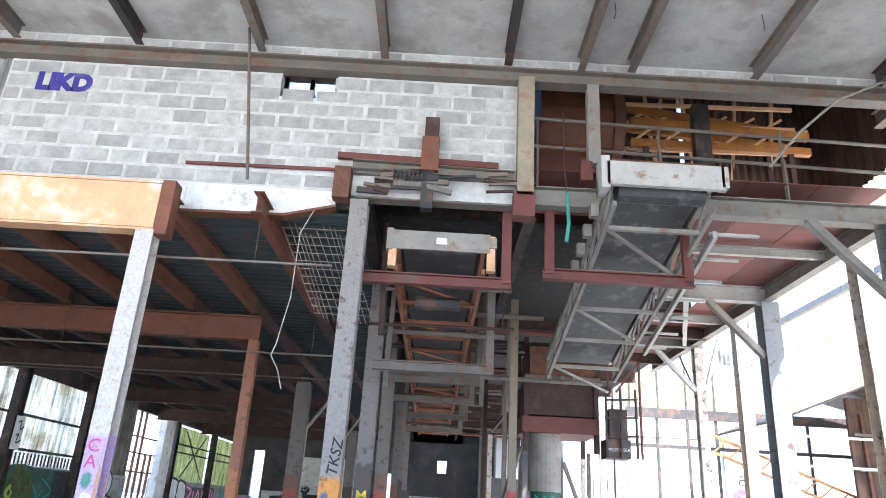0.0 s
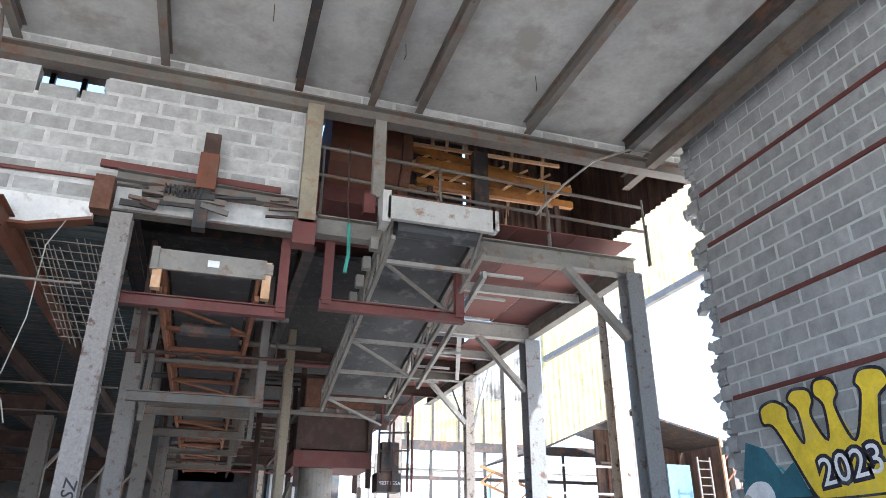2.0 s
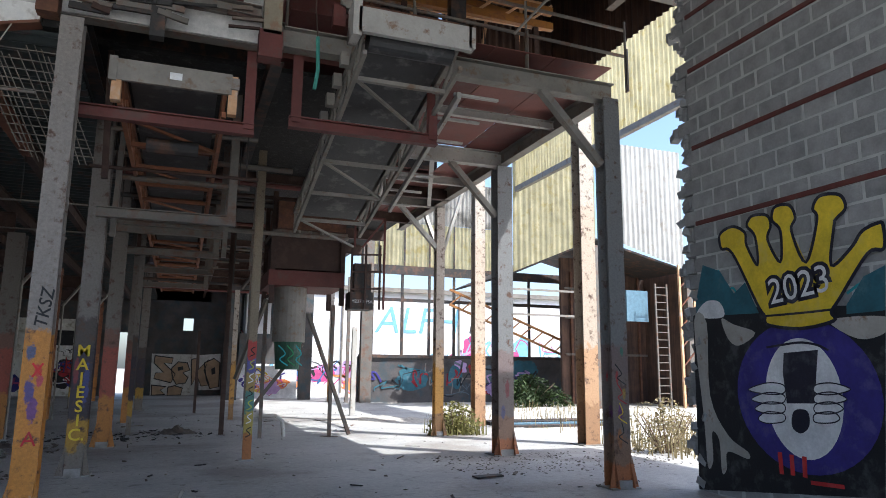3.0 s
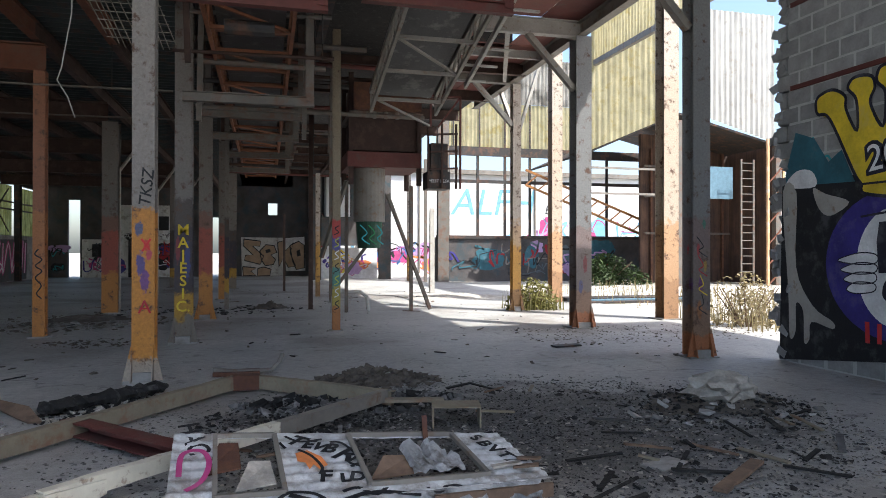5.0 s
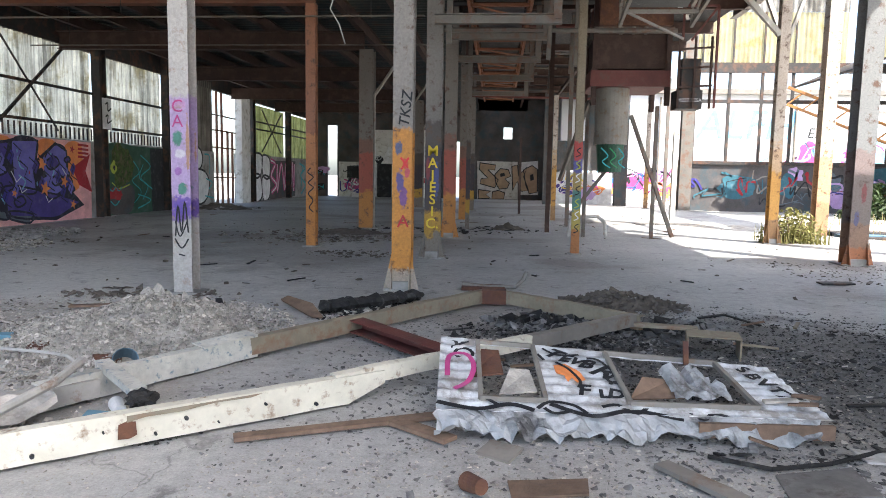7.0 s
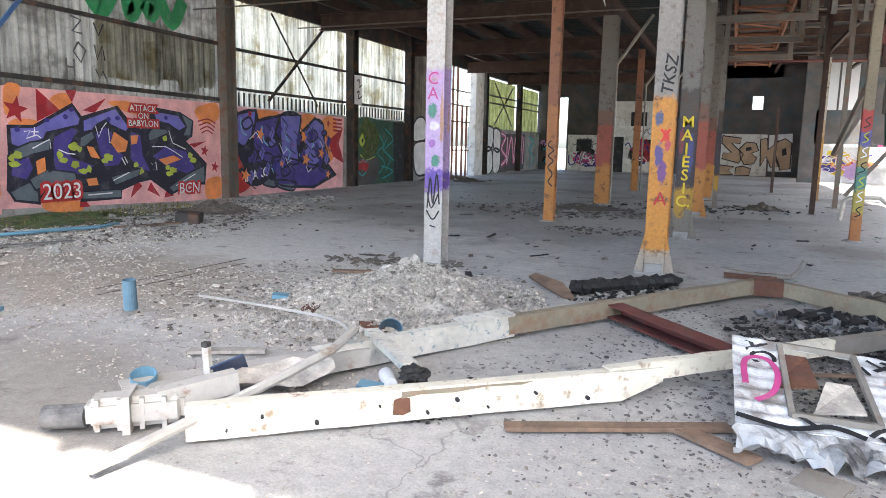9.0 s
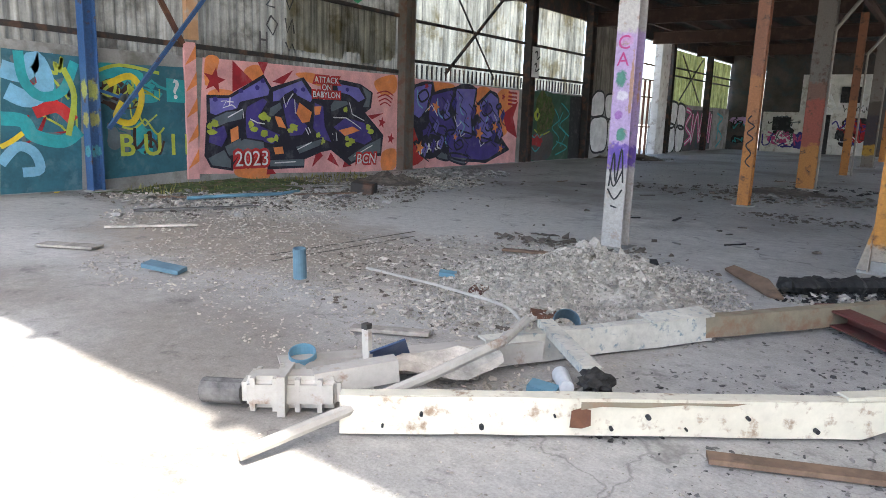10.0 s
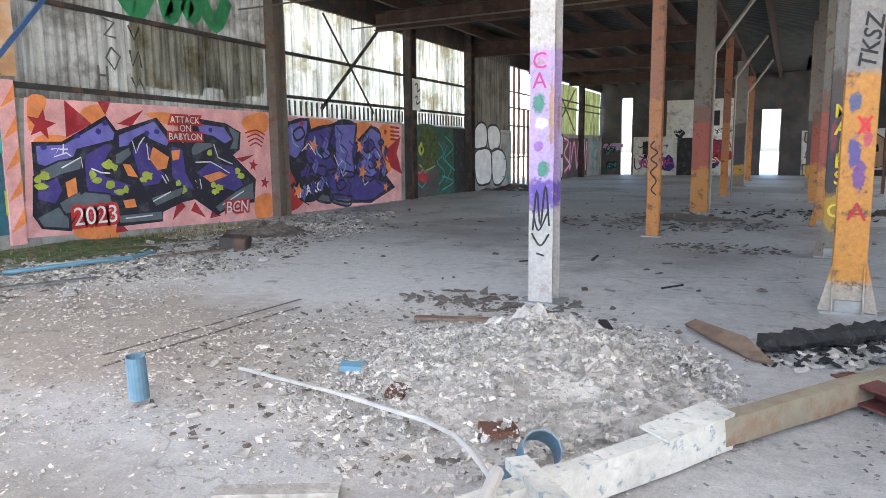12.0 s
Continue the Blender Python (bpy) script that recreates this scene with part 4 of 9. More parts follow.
# ---- conveyor gallery over the middle bay ----
dk = thing("mezzanine_deck", "steel mezzanine deck with rose red floor plates", "mezzanine")
for k, (a, b, mt, w, h) in enumerate((
        ((-1.5, 9.75, 6.5), (1.35, 9.75, 6.5), "grey_steel", 0.22, 0.42), ((1.35, 9.78, 6.52), (6.95, 9.78, 6.52), "pale_steel", 0.22, 0.32),
        ((6.85, 9.9, 6.53), (6.85, 22.0, 6.53), "pale_steel", 0.2, 0.3), ((3.7, 14.0, 6.52), (6.95, 14.0, 6.52), "light_steel", 0.2, 0.34),
        ((3.7, 18.35, 6.5), (7.1, 18.35, 6.5), "pale_steel", 0.2, 0.3), ((3.75, 9.9, 6.5), (3.75, 22.0, 6.5), "grey_steel", 0.16, 0.26),
        ((-1.3, 9.9, 6.35), (-1.3, 30, 6.35), "dark_steel", 0.18, 0.3), ((1.3, 9.9, 6.35), (1.3, 30, 6.35), "dark_steel", 0.18, 0.3),
        ((3.7, 11.6, 6.55), (6.9, 11.6, 6.55), "light_steel", 0.1, 0.16), ((3.7, 16.2, 6.55), (6.9, 16.2, 6.55), "light_steel", 0.1, 0.2))):
    part("beam", hbeam(bmesh.new(), a, b, w, h), mt, dk)
for i in range(3):
    for j in range(6):
        if (i, j) in ((1, 2), (2, 4)):
            continue
        part("floor_plate", box(3.8 + i * 1.05, 4.83 + i * 1.05, 9.92 + j * 2.0, 11.9 + j * 2.0, 6.70, 6.715), "rose_plate" if (i + j) % 3 else "red_steel", dk)
for i in range(5):
    part("floor_plate", box(1.45 + i * 1.12, 2.55 + i * 1.12, 9.85, 11.0, 7.05, 7.065), "rose_plate" if i > 1 else "red_steel", dk)
# gallery cover: under-deck shade put into its near-black colour
part("cover", box(-1.4, 3.75, 11.2, 30, 6.62, 6.7), "char_and_roof_shade", dk)
for a, b in (((4.0, 14.1, 6.45), (5.2, 18.3, 6.45)), ((5.2, 14.1, 6.45), (6.6, 18.3, 6.45)), ((4.0, 18.3, 6.4), (5.5, 21.8, 6.4))):
    part("rafter", hbeam(bmesh.new(), a, b, 0.1, 0.16), "light_steel", dk)
for x, y, mt in ((6.65, 9.72, "pale_steel"), (6.7, 14.0, "pale_steel"), (6.85, 18.35, "light_steel")):
    part("knee_brace", bar(bmesh.new(), (x - 1.1, y, 6.36), (x, y, 5.2), 0.14, 0.12), mt, dk)
part("knee_brace", bar(bmesh.new(), (6.95, 18.5, 5.2), (6.95, 19.6, 6.4), 0.1, 0.1), "light_steel", dk)
part("knee_brace", bar(bmesh.new(), (7.05, 18.4, 5.0), (7.7, 18.4, 7.0), 0.1, 0.08), "light_steel", dk)
# clutter along the front beam
rng = random.Random(21)
for k in range(22):
    x, z = rng.uniform(-1.4, 0.7), 6.34 + rng.uniform(0, 0.42)
    part("bracket", bar(bmesh.new(), (x, 9.5 + rng.uniform(-0.08, 0.08), z), (x + rng.uniform(0.2, 0.7), 9.5 + rng.uniform(-0.08, 0.08), z + rng.uniform(-0.05, 0.05)), 0.04, rng.uniform(0.03, 0.09)), rng.choice(("dark_steel", "grey_steel", "brown_steel", "umber_steel")), dk)
for k in range(9):
    part("coil_spring", tube(bmesh.new(), (-0.85 + k * 0.06, 9.44, 6.62), (-0.83 + k * 0.06, 9.44, 6.62), 0.09, 12), "dark_steel", dk)
part("cross_rail", bar(bmesh.new(), (-1.75, 9.6, 6.97), (0.75, 9.6, 6.93), 0.08, 0.1), "red_steel", dk)
part("bearing_block", box(-1.75, -1.5, 9.45, 9.7, 6.2, 6.72), "rust", dk)
part("front_channel", channel(bmesh.new(), (-1.5, 9.55, 6.78), (1.0, 9.55, 6.72), 0.1, 0.16), "grey_steel", dk)

st = thing("stub_post", "orange painted steel stub post on the front beam", "steel post")
part("upper", box(-0.42, -0.2, 9.45, 9.62, 7.3, 7.66), "brown_steel", st)
part("lower", box(-0.45, -0.18, 9.42, 9.62, 6.72, 7.3), "orange_steel", st)
part("foot", box(-0.42, -0.24, 9.45, 9.62, 6.1, 6.72), "dark_steel", st)
yp = thing("hanging_post", "ochre painted steel post between girder and beam", "steel post")
part("shaft", box(1.03, 1.28, 9.42, 9.66, 6.4, 8.5), "olive_paint", yp)
part("shoe", box(0.98, 1.30, 9.42, 9.68, 6.05, 6.45), "red_steel", yp)
yp = thing("hanging_post", "grey steel post with a bolted lower bracket", "steel post")
part("shaft", hbeam(bmesh.new(), (2.24, 9.6, 7.05), (2.24, 9.6, 8.48), 0.19, 0.16, up=(0, 1, 0)), "pale_steel", yp)
part("bracket", box(2.02, 2.2, 9.52, 9.68, 6.75, 7.08), "red_steel", yp)
yp = thing("hanging_post", "dark steel post standing on the upper deck", "steel post")
part("shaft", box(4.55, 4.85, 11.3, 11.5, 7.05, 9.4), "dark_steel", yp)


def portal(x0, x1, y, z, mt, z_top=6.62):
    e = thing("hanger_frame", "dark red steel hanger frame below the deck", "steel frame", "hanger frames")
    part("cross_bar", hbeam(bmesh.new(), (x0, y, z), (x1, y, z), 0.14, 0.17), mt, e)
    for x in ((x0 + 0.1, x1 - 0.08) if x0 > 0 else (x1 - 0.08,)):
        part("hanger", hbeam(bmesh.new(), (x, y, z), (x, y, z_top), 0.14, 0.12, up=(0, 1, 0)), mt, e)
    return e


portal(-1.25, 1.02, 9.95, 5.13, "red_steel")
portal(1.5, 3.8, 9.95, 5.33, "red_steel")
for y in (12.5, 15.5, 18.5, 22.0, 26.0):
    portal(-1.2, 1.0, y, 4.3 if y < 13 else 4.6, "grey_steel")


# ---- conveyors ----
def conveyor(name_label, x0, x1, path, side, belt, near_mat, seed):
    """A belt conveyor: side frames with lacing, rollers and a belt along path (y, z) points."""
    e = thing("belt_conveyor", name_label, "conveyor")
    rng = random.Random(seed)
    for (ya, za), (yb, zb) in zip(path, path[1:]):
        for x in (x0, x1):
            bm = bmesh.new()
            bar(bm, (x, ya, za), (x, yb, zb), 0.07, 0.12)
            bar(bm, (x, ya, za - 0.42), (x, yb, zb - 0.42), 0.06, 0.08)
            n = max(1, int((yb - ya) / 0.9))
            for k in range(n):
                p, q = k / n, (k + 1) / n
                bar(bm, (x, ya + (yb - ya) * p, za + (zb - za) * p), (x, ya + (yb - ya) * q, za + (zb - za) * q - 0.42), 0.04, 0.05)
                bar(bm, (x, ya + (yb - ya) * q, za + (zb - za) * q), (x, ya + (yb - ya) * q, za + (zb - za) * q - 0.42), 0.04, 0.05)
            part("side_frame", bm, side, e)
        part("belt", bar(bmesh.new(), ((x0 + x1) / 2, ya, za - 0.06), ((x0 + x1) / 2, yb, zb - 0.06), x1 - x0 - 0.2, 0.015), belt, e)
        n = max(2, int((yb - ya) / 1.15))
        for k in range(n):
            p = (k + 0.5) / n
            y, z = ya + (yb - ya) * p, za + (zb - za) * p - 0.42
            part("cross_member", bar(bmesh.new(), (x0, y, z), (x1, y, z), 0.08, 0.06), side, e)
            if k % 2 == 0:
                part("lacing", bar(bmesh.new(), (x0, y, z), (x1, y + (yb - ya) / n, z + (zb - za) / n), 0.05, 0.04), side, e)
            if k % 3 == 1:
                part("return_roller", tube(bmesh.new(), (x0 + 0.1, y + 0.3, z + 0.08), (x1 - 0.1, y + 0.3, z + 0.08), 0.06, 10), "rust", e)
    return e


cl = conveyor("long belt conveyor with rusty orange lattice frame under the roof", -0.75, 0.6, [(10.0, 5.75), (20.0, 5.65), (34.0, 5.6)], "lattice_orange", "rubber", None, 3)
bm = box(-0.82, 0.68, 9.84, 9.9, 5.58, 5.88)
bx(bm, -0.9, -0.8, 9.82, 10.05, 5.56, 5.9), bx(bm, 0.66, 0.78, 9.82, 10.05, 5.66, 5.82)
ep = part("end_plate", bm, "pale_steel", cl, "grey end plate with a white sticker")
part("sticker", box(-0.14, 0.02, 9.832, 9.838, 5.68, 5.78), "paint_white", ep, "white square sticker")
for x in (-0.86, 0.64):
    part("corner_post", box(x, x + 0.12, 9.86, 10.0, 5.3, 5.86), "peach_steel", cl)
part("coil", tube(bmesh.new(), (-0.45, 11.2, 5.12), (0.3, 11.2, 5.12), 0.12, 14), "dark_steel", cl)

cr = conveyor("sloping belt conveyor with a grey lattice frame", 2.32, 3.72, [(8.75, 6.45), (14.6, 5.05)], "pale_steel", "rubber", None, 4)
bm = box(2.2, 3.84, 8.62, 8.7, 6.26, 6.62)
bx(bm, 2.12, 2.24, 8.62, 8.95, 6.2, 6.7), bx(bm, 3.8, 3.9, 8.62, 8.8, 6.3, 6.62)
part("end_plate", bm, "light_steel", cr, "pale grey end plate")
part("guard", box(2.3, 3.7, 8.75, 9.2, 6.62, 6.72), "rust", cr)
part("drum", tube(bmesh.new(), (2.4, 8.95, 6.3), (3.64, 8.95, 6.3), 0.16, 16), "rubber", cr)
for z in range(5):
    part("bearing", box(2.12, 2.24, 8.85 + z * 0.5, 8.98 + z * 0.5, 6.2 - z * 0.12, 6.4 - z * 0.12), "pale_steel", cr)
ty = thing("plank_tray", "long rusty catwalk grating beside the conveyor", "catwalk")
for k in range(7):
    part("grating_bar", bar(bmesh.new(), (3.95, 9.6 + k * 0.75, 6.0 - k * 0.12), (4.7, 9.6 + k * 0.75, 6.0 - k * 0.12), 0.06, 0.04), "light_steel", ty)
part("stringer", bar(bmesh.new(), (4.0, 9.5, 5.95), (4.3, 14.3, 5.2), 0.06, 0.12), "light_steel", ty)

# ---- hopper and drum ----
hp = thing("feed_hopper", "rusty steel feed hopper under the conveyor end", "hopper")
bm = bmesh.new()
bx(bm, 2.35, 4.1, 17.7, 19.5, 5.3, 6.0)
part("head_box", bm, "rust", hp, "rusty tan head box")
# no cut in the box: a black strip shows the slot's dark inside
part("slot", box(2.9, 3.7, 17.685, 17.7, 5.72, 5.84), "paint_black_and_shade", hp)
part("body", box(2.35, 4.15, 18.0, 19.7, 4.3, 5.15), "brown_steel", hp)
part("lip", box(2.25, 4.2, 17.9, 19.8, 5.15, 5.3), "grey_steel", hp)
part("skirt", box(2.2, 4.15, 17.9, 19.8, 3.86, 4.25), "red_steel", hp, "dark red skirt plate")
for x in (2.3, 4.1):
    for y in (18.0, 19.7):
        part("frame_post", box(x - 0.06, x + 0.06, y - 0.06, y + 0.06, 3.4, 6.3), "brown_steel", hp)
for s in (-0.3, 0.0, 0.3):
    part("nozzle", tube(bmesh.new(), (3.2 + s, 17.9, 5.32), (3.2 + s, 17.9, 5.12), 0.05, 8), "pale_steel", hp)
dr = thing("steel_drum_chute", "pale steel drum chute with a green graffiti band", "drum")
part("shell", tube(bmesh.new(), (2.85, 18.5, 3.86), (2.85, 18.5, 2.45), 0.42, 24), "pale_steel", dr)
part("outlet", tube(bmesh.new(), (2.85, 18.5, 2.45), (2.85, 18.5, 1.75), 0.36, 20, 0.3), "dark_green", dr, "dark green painted outlet")
for a, b in (((2.2, 18.1, 3.5), (1.6, 18.7, 1.5)), ((3.3, 18.3, 3.2), (4.5, 18.4, 0.1)), ((2.3, 19.0, 3.5), (2.3, 19.0, 0.0)), ((4.1, 19.0, 3.5), (4.1, 19.0, 0.0)), ((1.9, 18.6, 0.6), (3.2, 18.4, 2.4))):
    part("leg", bar(bmesh.new(), a, b, 0.09, 0.09), "grey_steel", dr)
for k, mt in enumerate(("teal", "paint_green", "teal")):
    stroke([(-0.3 + 0.22 * k, 2.35), (-0.12 + 0.2 * k, 2.15), (-0.25 + 0.2 * k, 2.0), (-0.05 + 0.18 * k, 1.85)], 0.03, ((2.85, 18.08, 0), (1, 0, 0), (0, 0, 1)), mt, dr, 0.02)
cb = thing("control_cabin", "dark hanging steel chute with a red guard frame", "chute")
bm = bmesh.new()
bx(bm, 4.25, 4.85, 17.6, 18.2, 3.3, 3.75), bx(bm, 4.35, 4.8, 17.65, 18.1, 3.75, 4.5)
part("body", bm, "dark_steel", cb)
for x in (4.25, 4.62, 5.0):
    part("guard_bar", bar(bmesh.new(), (x, 17.55, 3.3), (x, 17.55, 5.0), 0.05, 0.05), "brown_steel", cb)
for z in (3.8, 4.25, 4.7):
    part("guard_bar", bar(bmesh.new(), (4.25, 17.55, z), (5.05, 17.55, z + 0.05), 0.045, 0.045), "brown_steel", cb)
for a, b in (((4.5, 17.5, 4.9), (5.1, 17.5, 5.7)), ((5.1, 17.5, 3.3), (5.1, 17.5, 5.7)), ((4.3, 17.5, 5.7), (5.1, 17.5, 5.7)), ((4.3, 17.5, 4.9), (4.3, 17.5, 5.7))):
    part("guard_bar", bar(bmesh.new(), a, b, 0.05, 0.05), "red_steel", cb)
lettering("M237 BESA", ((4.25, 17.59, 0), (1, 0, 0), (0, 0, 1)), 0.3, 3.5, 0.12, "paint_white", cb)

# pipes and struts through the gallery
rng = random.Random(31)
for k in range(30):
    y = 11.4 + k * 0.6
    e = thing("gallery_pipe" if k % 2 else "gallery_strut", "thin dark pipe through the conveyor gallery" if k % 2 else "dark steel strut of the conveyor gallery", "pipe" if k % 2 else "steel strut", "gallery pipework")
    z = rng.uniform(4.7, 6.3)
    if k % 3 == 0:
        x = rng.choice((-1.0, 0.95, 1.7, 2.1))
        part("bar", bar(bmesh.new(), (x, y, rng.uniform(3.9, 4.8)), (x + rng.uniform(-0.1, 0.1), y, 6.64), 0.09, 0.09), rng.choice(("brown_steel", "grey_steel", "dark_steel")), e)
    else:
        part("bar", tube(bmesh.new(), (-1.3, y, z), (rng.choice((1.3, 2.2, 3.7)), y + rng.uniform(-0.3, 0.3), z + rng.uniform(-0.1, 0.1)), rng.uniform(0.025, 0.06), 7), rng.choice(("brown_steel", "grey_steel", "dark_steel", "red_steel")), e)
        for x in (-1.1, 1.1):
            part("hanger", tube(bmesh.new(), (x, y, z), (x, y, 6.64), 0.012, 5), "dark_steel", e)
for x, y, mt in ((-0.9, 20.5, "post_dark"), (1.4, 20.0, "brown_steel"), (2.2, 22.5, "grey_steel")):
    post(x, y, 6.6, mt, "slim dark steel post under the conveyor", 0.12, 0.12, False)

# ---- upper machine floor behind the girder ----
cn = thing("yellow_crane_drum", "large orange yellow machine housing on the upper floor", "machine")
bm = bmesh.new()
tube(bm, (1.7, 12.6, 9.3), (3.1, 12.6, 9.3), 1.1, 28)
part("housing", bm, "orange_steel", cn)
part("ring", tube(bmesh.new(), (3.1, 12.6, 9.3), (3.3, 12.6, 9.3), 1.22, 28), "rust", cn)
part("plinth", box(1.4, 3.6, 11.6, 13.6, 7.07, 8.3), "red_steel", cn)
for k in range(2):
    lt2 = thing("lattice_boom", "orange painted steel lattice boom on the upper floor", "lattice")
    ya, x0, x1, zb = 12.2 + k * 0.9, 3.6, 7.2, 9.0
    for dz in (0.0, 0.5):
        part("chord", bar(bmesh.new(), (x0, ya, zb + dz + k * 0.9), (x1, ya, zb + dz * 0.7 + k * 0.6), 0.12, 0.16), "yellow_steel", lt2)
    for xa in (x0 + 0.3, x1 - 0.4):
        part("leg", bar(bmesh.new(), (xa, ya, 7.07), (xa, ya, zb + k * 0.7), 0.1, 0.1), "brown_steel", lt2)
    for i in range(6):
        xa = x0 + (x1 - x0) * i / 6
        part("lacing", bar(bmesh.new(), (xa, ya, zb + k * 0.9), (xa + 0.6, ya, zb + 0.5 + k * 0.8), 0.05, 0.05), "peach_steel", lt2)
for i in range(8):
    us = thing("upright_strut", "pale orange steel strut of the upper floor frame", "steel strut", "upper struts")
    x = 3.8 + i * 0.42
    part("bar", bar(bmesh.new(), (x, 13.4, 7.07), (x + (0.5 if i % 2 else -0.3), 13.5, 11.0), 0.07, 0.07), "peach_steel" if i % 3 else "dark_steel", us)
for z in (9.3, 9.9, 10.4):
    us = thing("upright_strut", "horizontal pale steel strut of the upper floor frame", "steel strut", "upper struts")
    part("bar", bar(bmesh.new(), (3.2, 13.0, z), (7.4, 13.0, z + 0.1), 0.06, 0.08), "peach_steel", us)
setting("wall_upper_cladding", corrugated((5.8, 15.2, 8.2), (1, 0, 0), (0, 0, 1), 3.2, 4.6, 0.2, 0.06), "sheet_brown")
# unseen wall above the hall roof, added to keep sun off the machine floor
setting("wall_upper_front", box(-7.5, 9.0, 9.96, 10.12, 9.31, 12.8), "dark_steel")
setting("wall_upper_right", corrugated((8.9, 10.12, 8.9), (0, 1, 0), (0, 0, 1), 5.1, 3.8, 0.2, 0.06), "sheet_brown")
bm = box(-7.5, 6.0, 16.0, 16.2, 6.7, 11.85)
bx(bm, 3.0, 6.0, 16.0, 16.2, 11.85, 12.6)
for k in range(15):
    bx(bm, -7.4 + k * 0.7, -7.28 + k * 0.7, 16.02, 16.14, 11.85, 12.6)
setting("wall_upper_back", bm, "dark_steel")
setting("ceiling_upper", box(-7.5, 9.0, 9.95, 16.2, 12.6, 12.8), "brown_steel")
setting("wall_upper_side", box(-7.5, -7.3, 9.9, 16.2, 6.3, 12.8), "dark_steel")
for z, y in ((7.5, 9.9), (8.05, 9.95)):
    hr = thing("guard_rail", "thin grey pipe guard rail on the upper floor", "rail", "guard rails")
    part("pipe", tube(bmesh.new(), (1.3, y, z), (7.6, y + 0.3, z + 0.02), 0.03), "grey_steel", hr)
    for x in (1.4, 3.4, 5.4, 7.4):
        part("stanchion", tube(bmesh.new(), (x, y, 6.7), (x, y, z), 0.022, 6), "grey_steel", hr)
cbl = thing("hanging_cable", "pale cable sagging from the ceiling girder", "cable")
part("cable", path_tube(bmesh.new(), [(8.3, 9.5, 8.9), (6.9, 9.4, 8.75), (6.1, 9.4, 8.35), (5.5, 9.5, 7.8), (5.0, 9.6, 7.2)], 0.022, 6), "pale_steel", cbl)
rd = thing("hanging_rod", "long thin grey rod hanging before the block wall", "rod")
part("rod", path_tube(bmesh.new(), [(-3.36, 9.25, 9.0), (-3.2, 9.3, 7.8), (-3.03, 9.4, 6.38)], 0.025, 8), "grey_steel", rd)
rp = thing("hanging_rope", "pale frayed rope hanging beside a post", "rope")
part("strand", path_tube(bmesh.new(), [(-2.0, 9.55, 6.0), (-2.15, 9.5, 5.6), (-2.15, 9.45, 4.6), (-2.25, 9.4, 3.9), (-2.3, 9.4, 3.75), (-2.18, 9.4, 3.55), (-2.1, 9.4, 3.3)], 0.008, 6), "rope", rp)
rp = thing("hanging_rope", "green knotted rope hanging from the upper deck", "rope")
part("strand", path_tube(bmesh.new(), [(1.75, 9.5, 7.9), (1.76, 9.5, 6.9), (1.8, 9.5, 6.5)], 0.012, 6), "brown_steel", rp)
part("tail", path_tube(bmesh.new(), [(1.8, 9.5, 6.5), (1.82, 9.5, 6.0), (1.78, 9.5, 5.7)], 0.03, 6), "green_rope", rp)
cg = thing("wire_cage", "crumpled grey wire mesh cage under the low roof", "wire mesh")
bm = bmesh.new()
for k in range(12):
    s = k / 11
    bar(bm, (-2.6 + s * 1.0, 10.2, 5.95 + 0.1 * math.sin(k)), (-2.2 + s * 1.0, 11.6, 4.9 + 0.1 * math.cos(k)), 0.012, 0.012)
    bar(bm, (-2.6 + s * 0.4, 10.2 + s * 1.4, 5.95 - s * 1.0), (-1.6 + s * 0.4, 10.2 + s * 1.4, 5.95 - s * 1.0), 0.012, 0.012)
part("mesh", bm, "pale_steel", cg)

# ---- yard and rear facade ----
fc = setting("wall_rear", box(9.2, 40, 37.0, 37.3, -0.1, 2.45), "dark_wall")
bm = bmesh.new()
for x in (9.9, 11.6, 13.2, 14.7, 16.3, 19.5, 22.0):
    bx(bm, x - 0.07, x + 0.07, 36.9, 37.0, 2.4, 7.3)
for z in (2.5, 5.6, 7.3):
    bx(bm, 9.2, 30, 36.88, 37.0, z - 0.12, z + 0.06)
bx(bm, 9.2, 30, 36.85, 37.0, 7.0, 7.5)
setting("wall_rear_mullions", bm, "dark_steel")
setting("wall_rear_sheets", corrugated((9.2, 37.0, 7.5), (1, 0, 0), (0, 0, 1), 8, 2.5, 0.25, 0.06), "sheet_yellow")
setting("wall_rear_top", corrugated((9.2, 36.95, 10.0), (1, 0, 0), (0, 0, 1), 8, 2.6, 0.25, 0.06), "sheet_grey")
bm = bmesh.new()
for x in (10.2, 11.7, 13.2, 14.7, 16.2):
    bx(bm, x - 0.04, x + 0.04, 36.9, 36.96, 7.5, 10)
setting("wall_rear_ribs", bm, "dark_steel")
bd = thing("white_building", "sunlit white painted building beyond the rear wall", "building")
part("wall", box(4, 60, 46, 50, -0.1, 7.0), "pale_building", bd)
part("roof", box(3.5, 60, 45.7, 50.3, 7.0, 7.3), "pale_steel", bd)
far_plane = ((4, 46, 0), (1, 0, 0), (0, 0, 1))
for k, (txt, u, v, s, mt) in enumerate((("ALFH", 11.5, 5.0, 2.6, "sky_paint"), ("EF", 15.8, 4.6, 0.9, "paint_black_and_shade"), ("SB", 17.2, 2.9, 2.0, "lilac"), ("AZ", 24.0, 4.2, 2.0, "sky_paint"))):
    lettering(txt, far_plane, u, v, s, mt, bd, 0.02, 0.2)
for k in range(7):
    part("window_frame", box(6 + k * 4.2, 6.1 + k * 4.2, 45.9, 46.0, 0.2, 6.8), "pale_steel", bd)
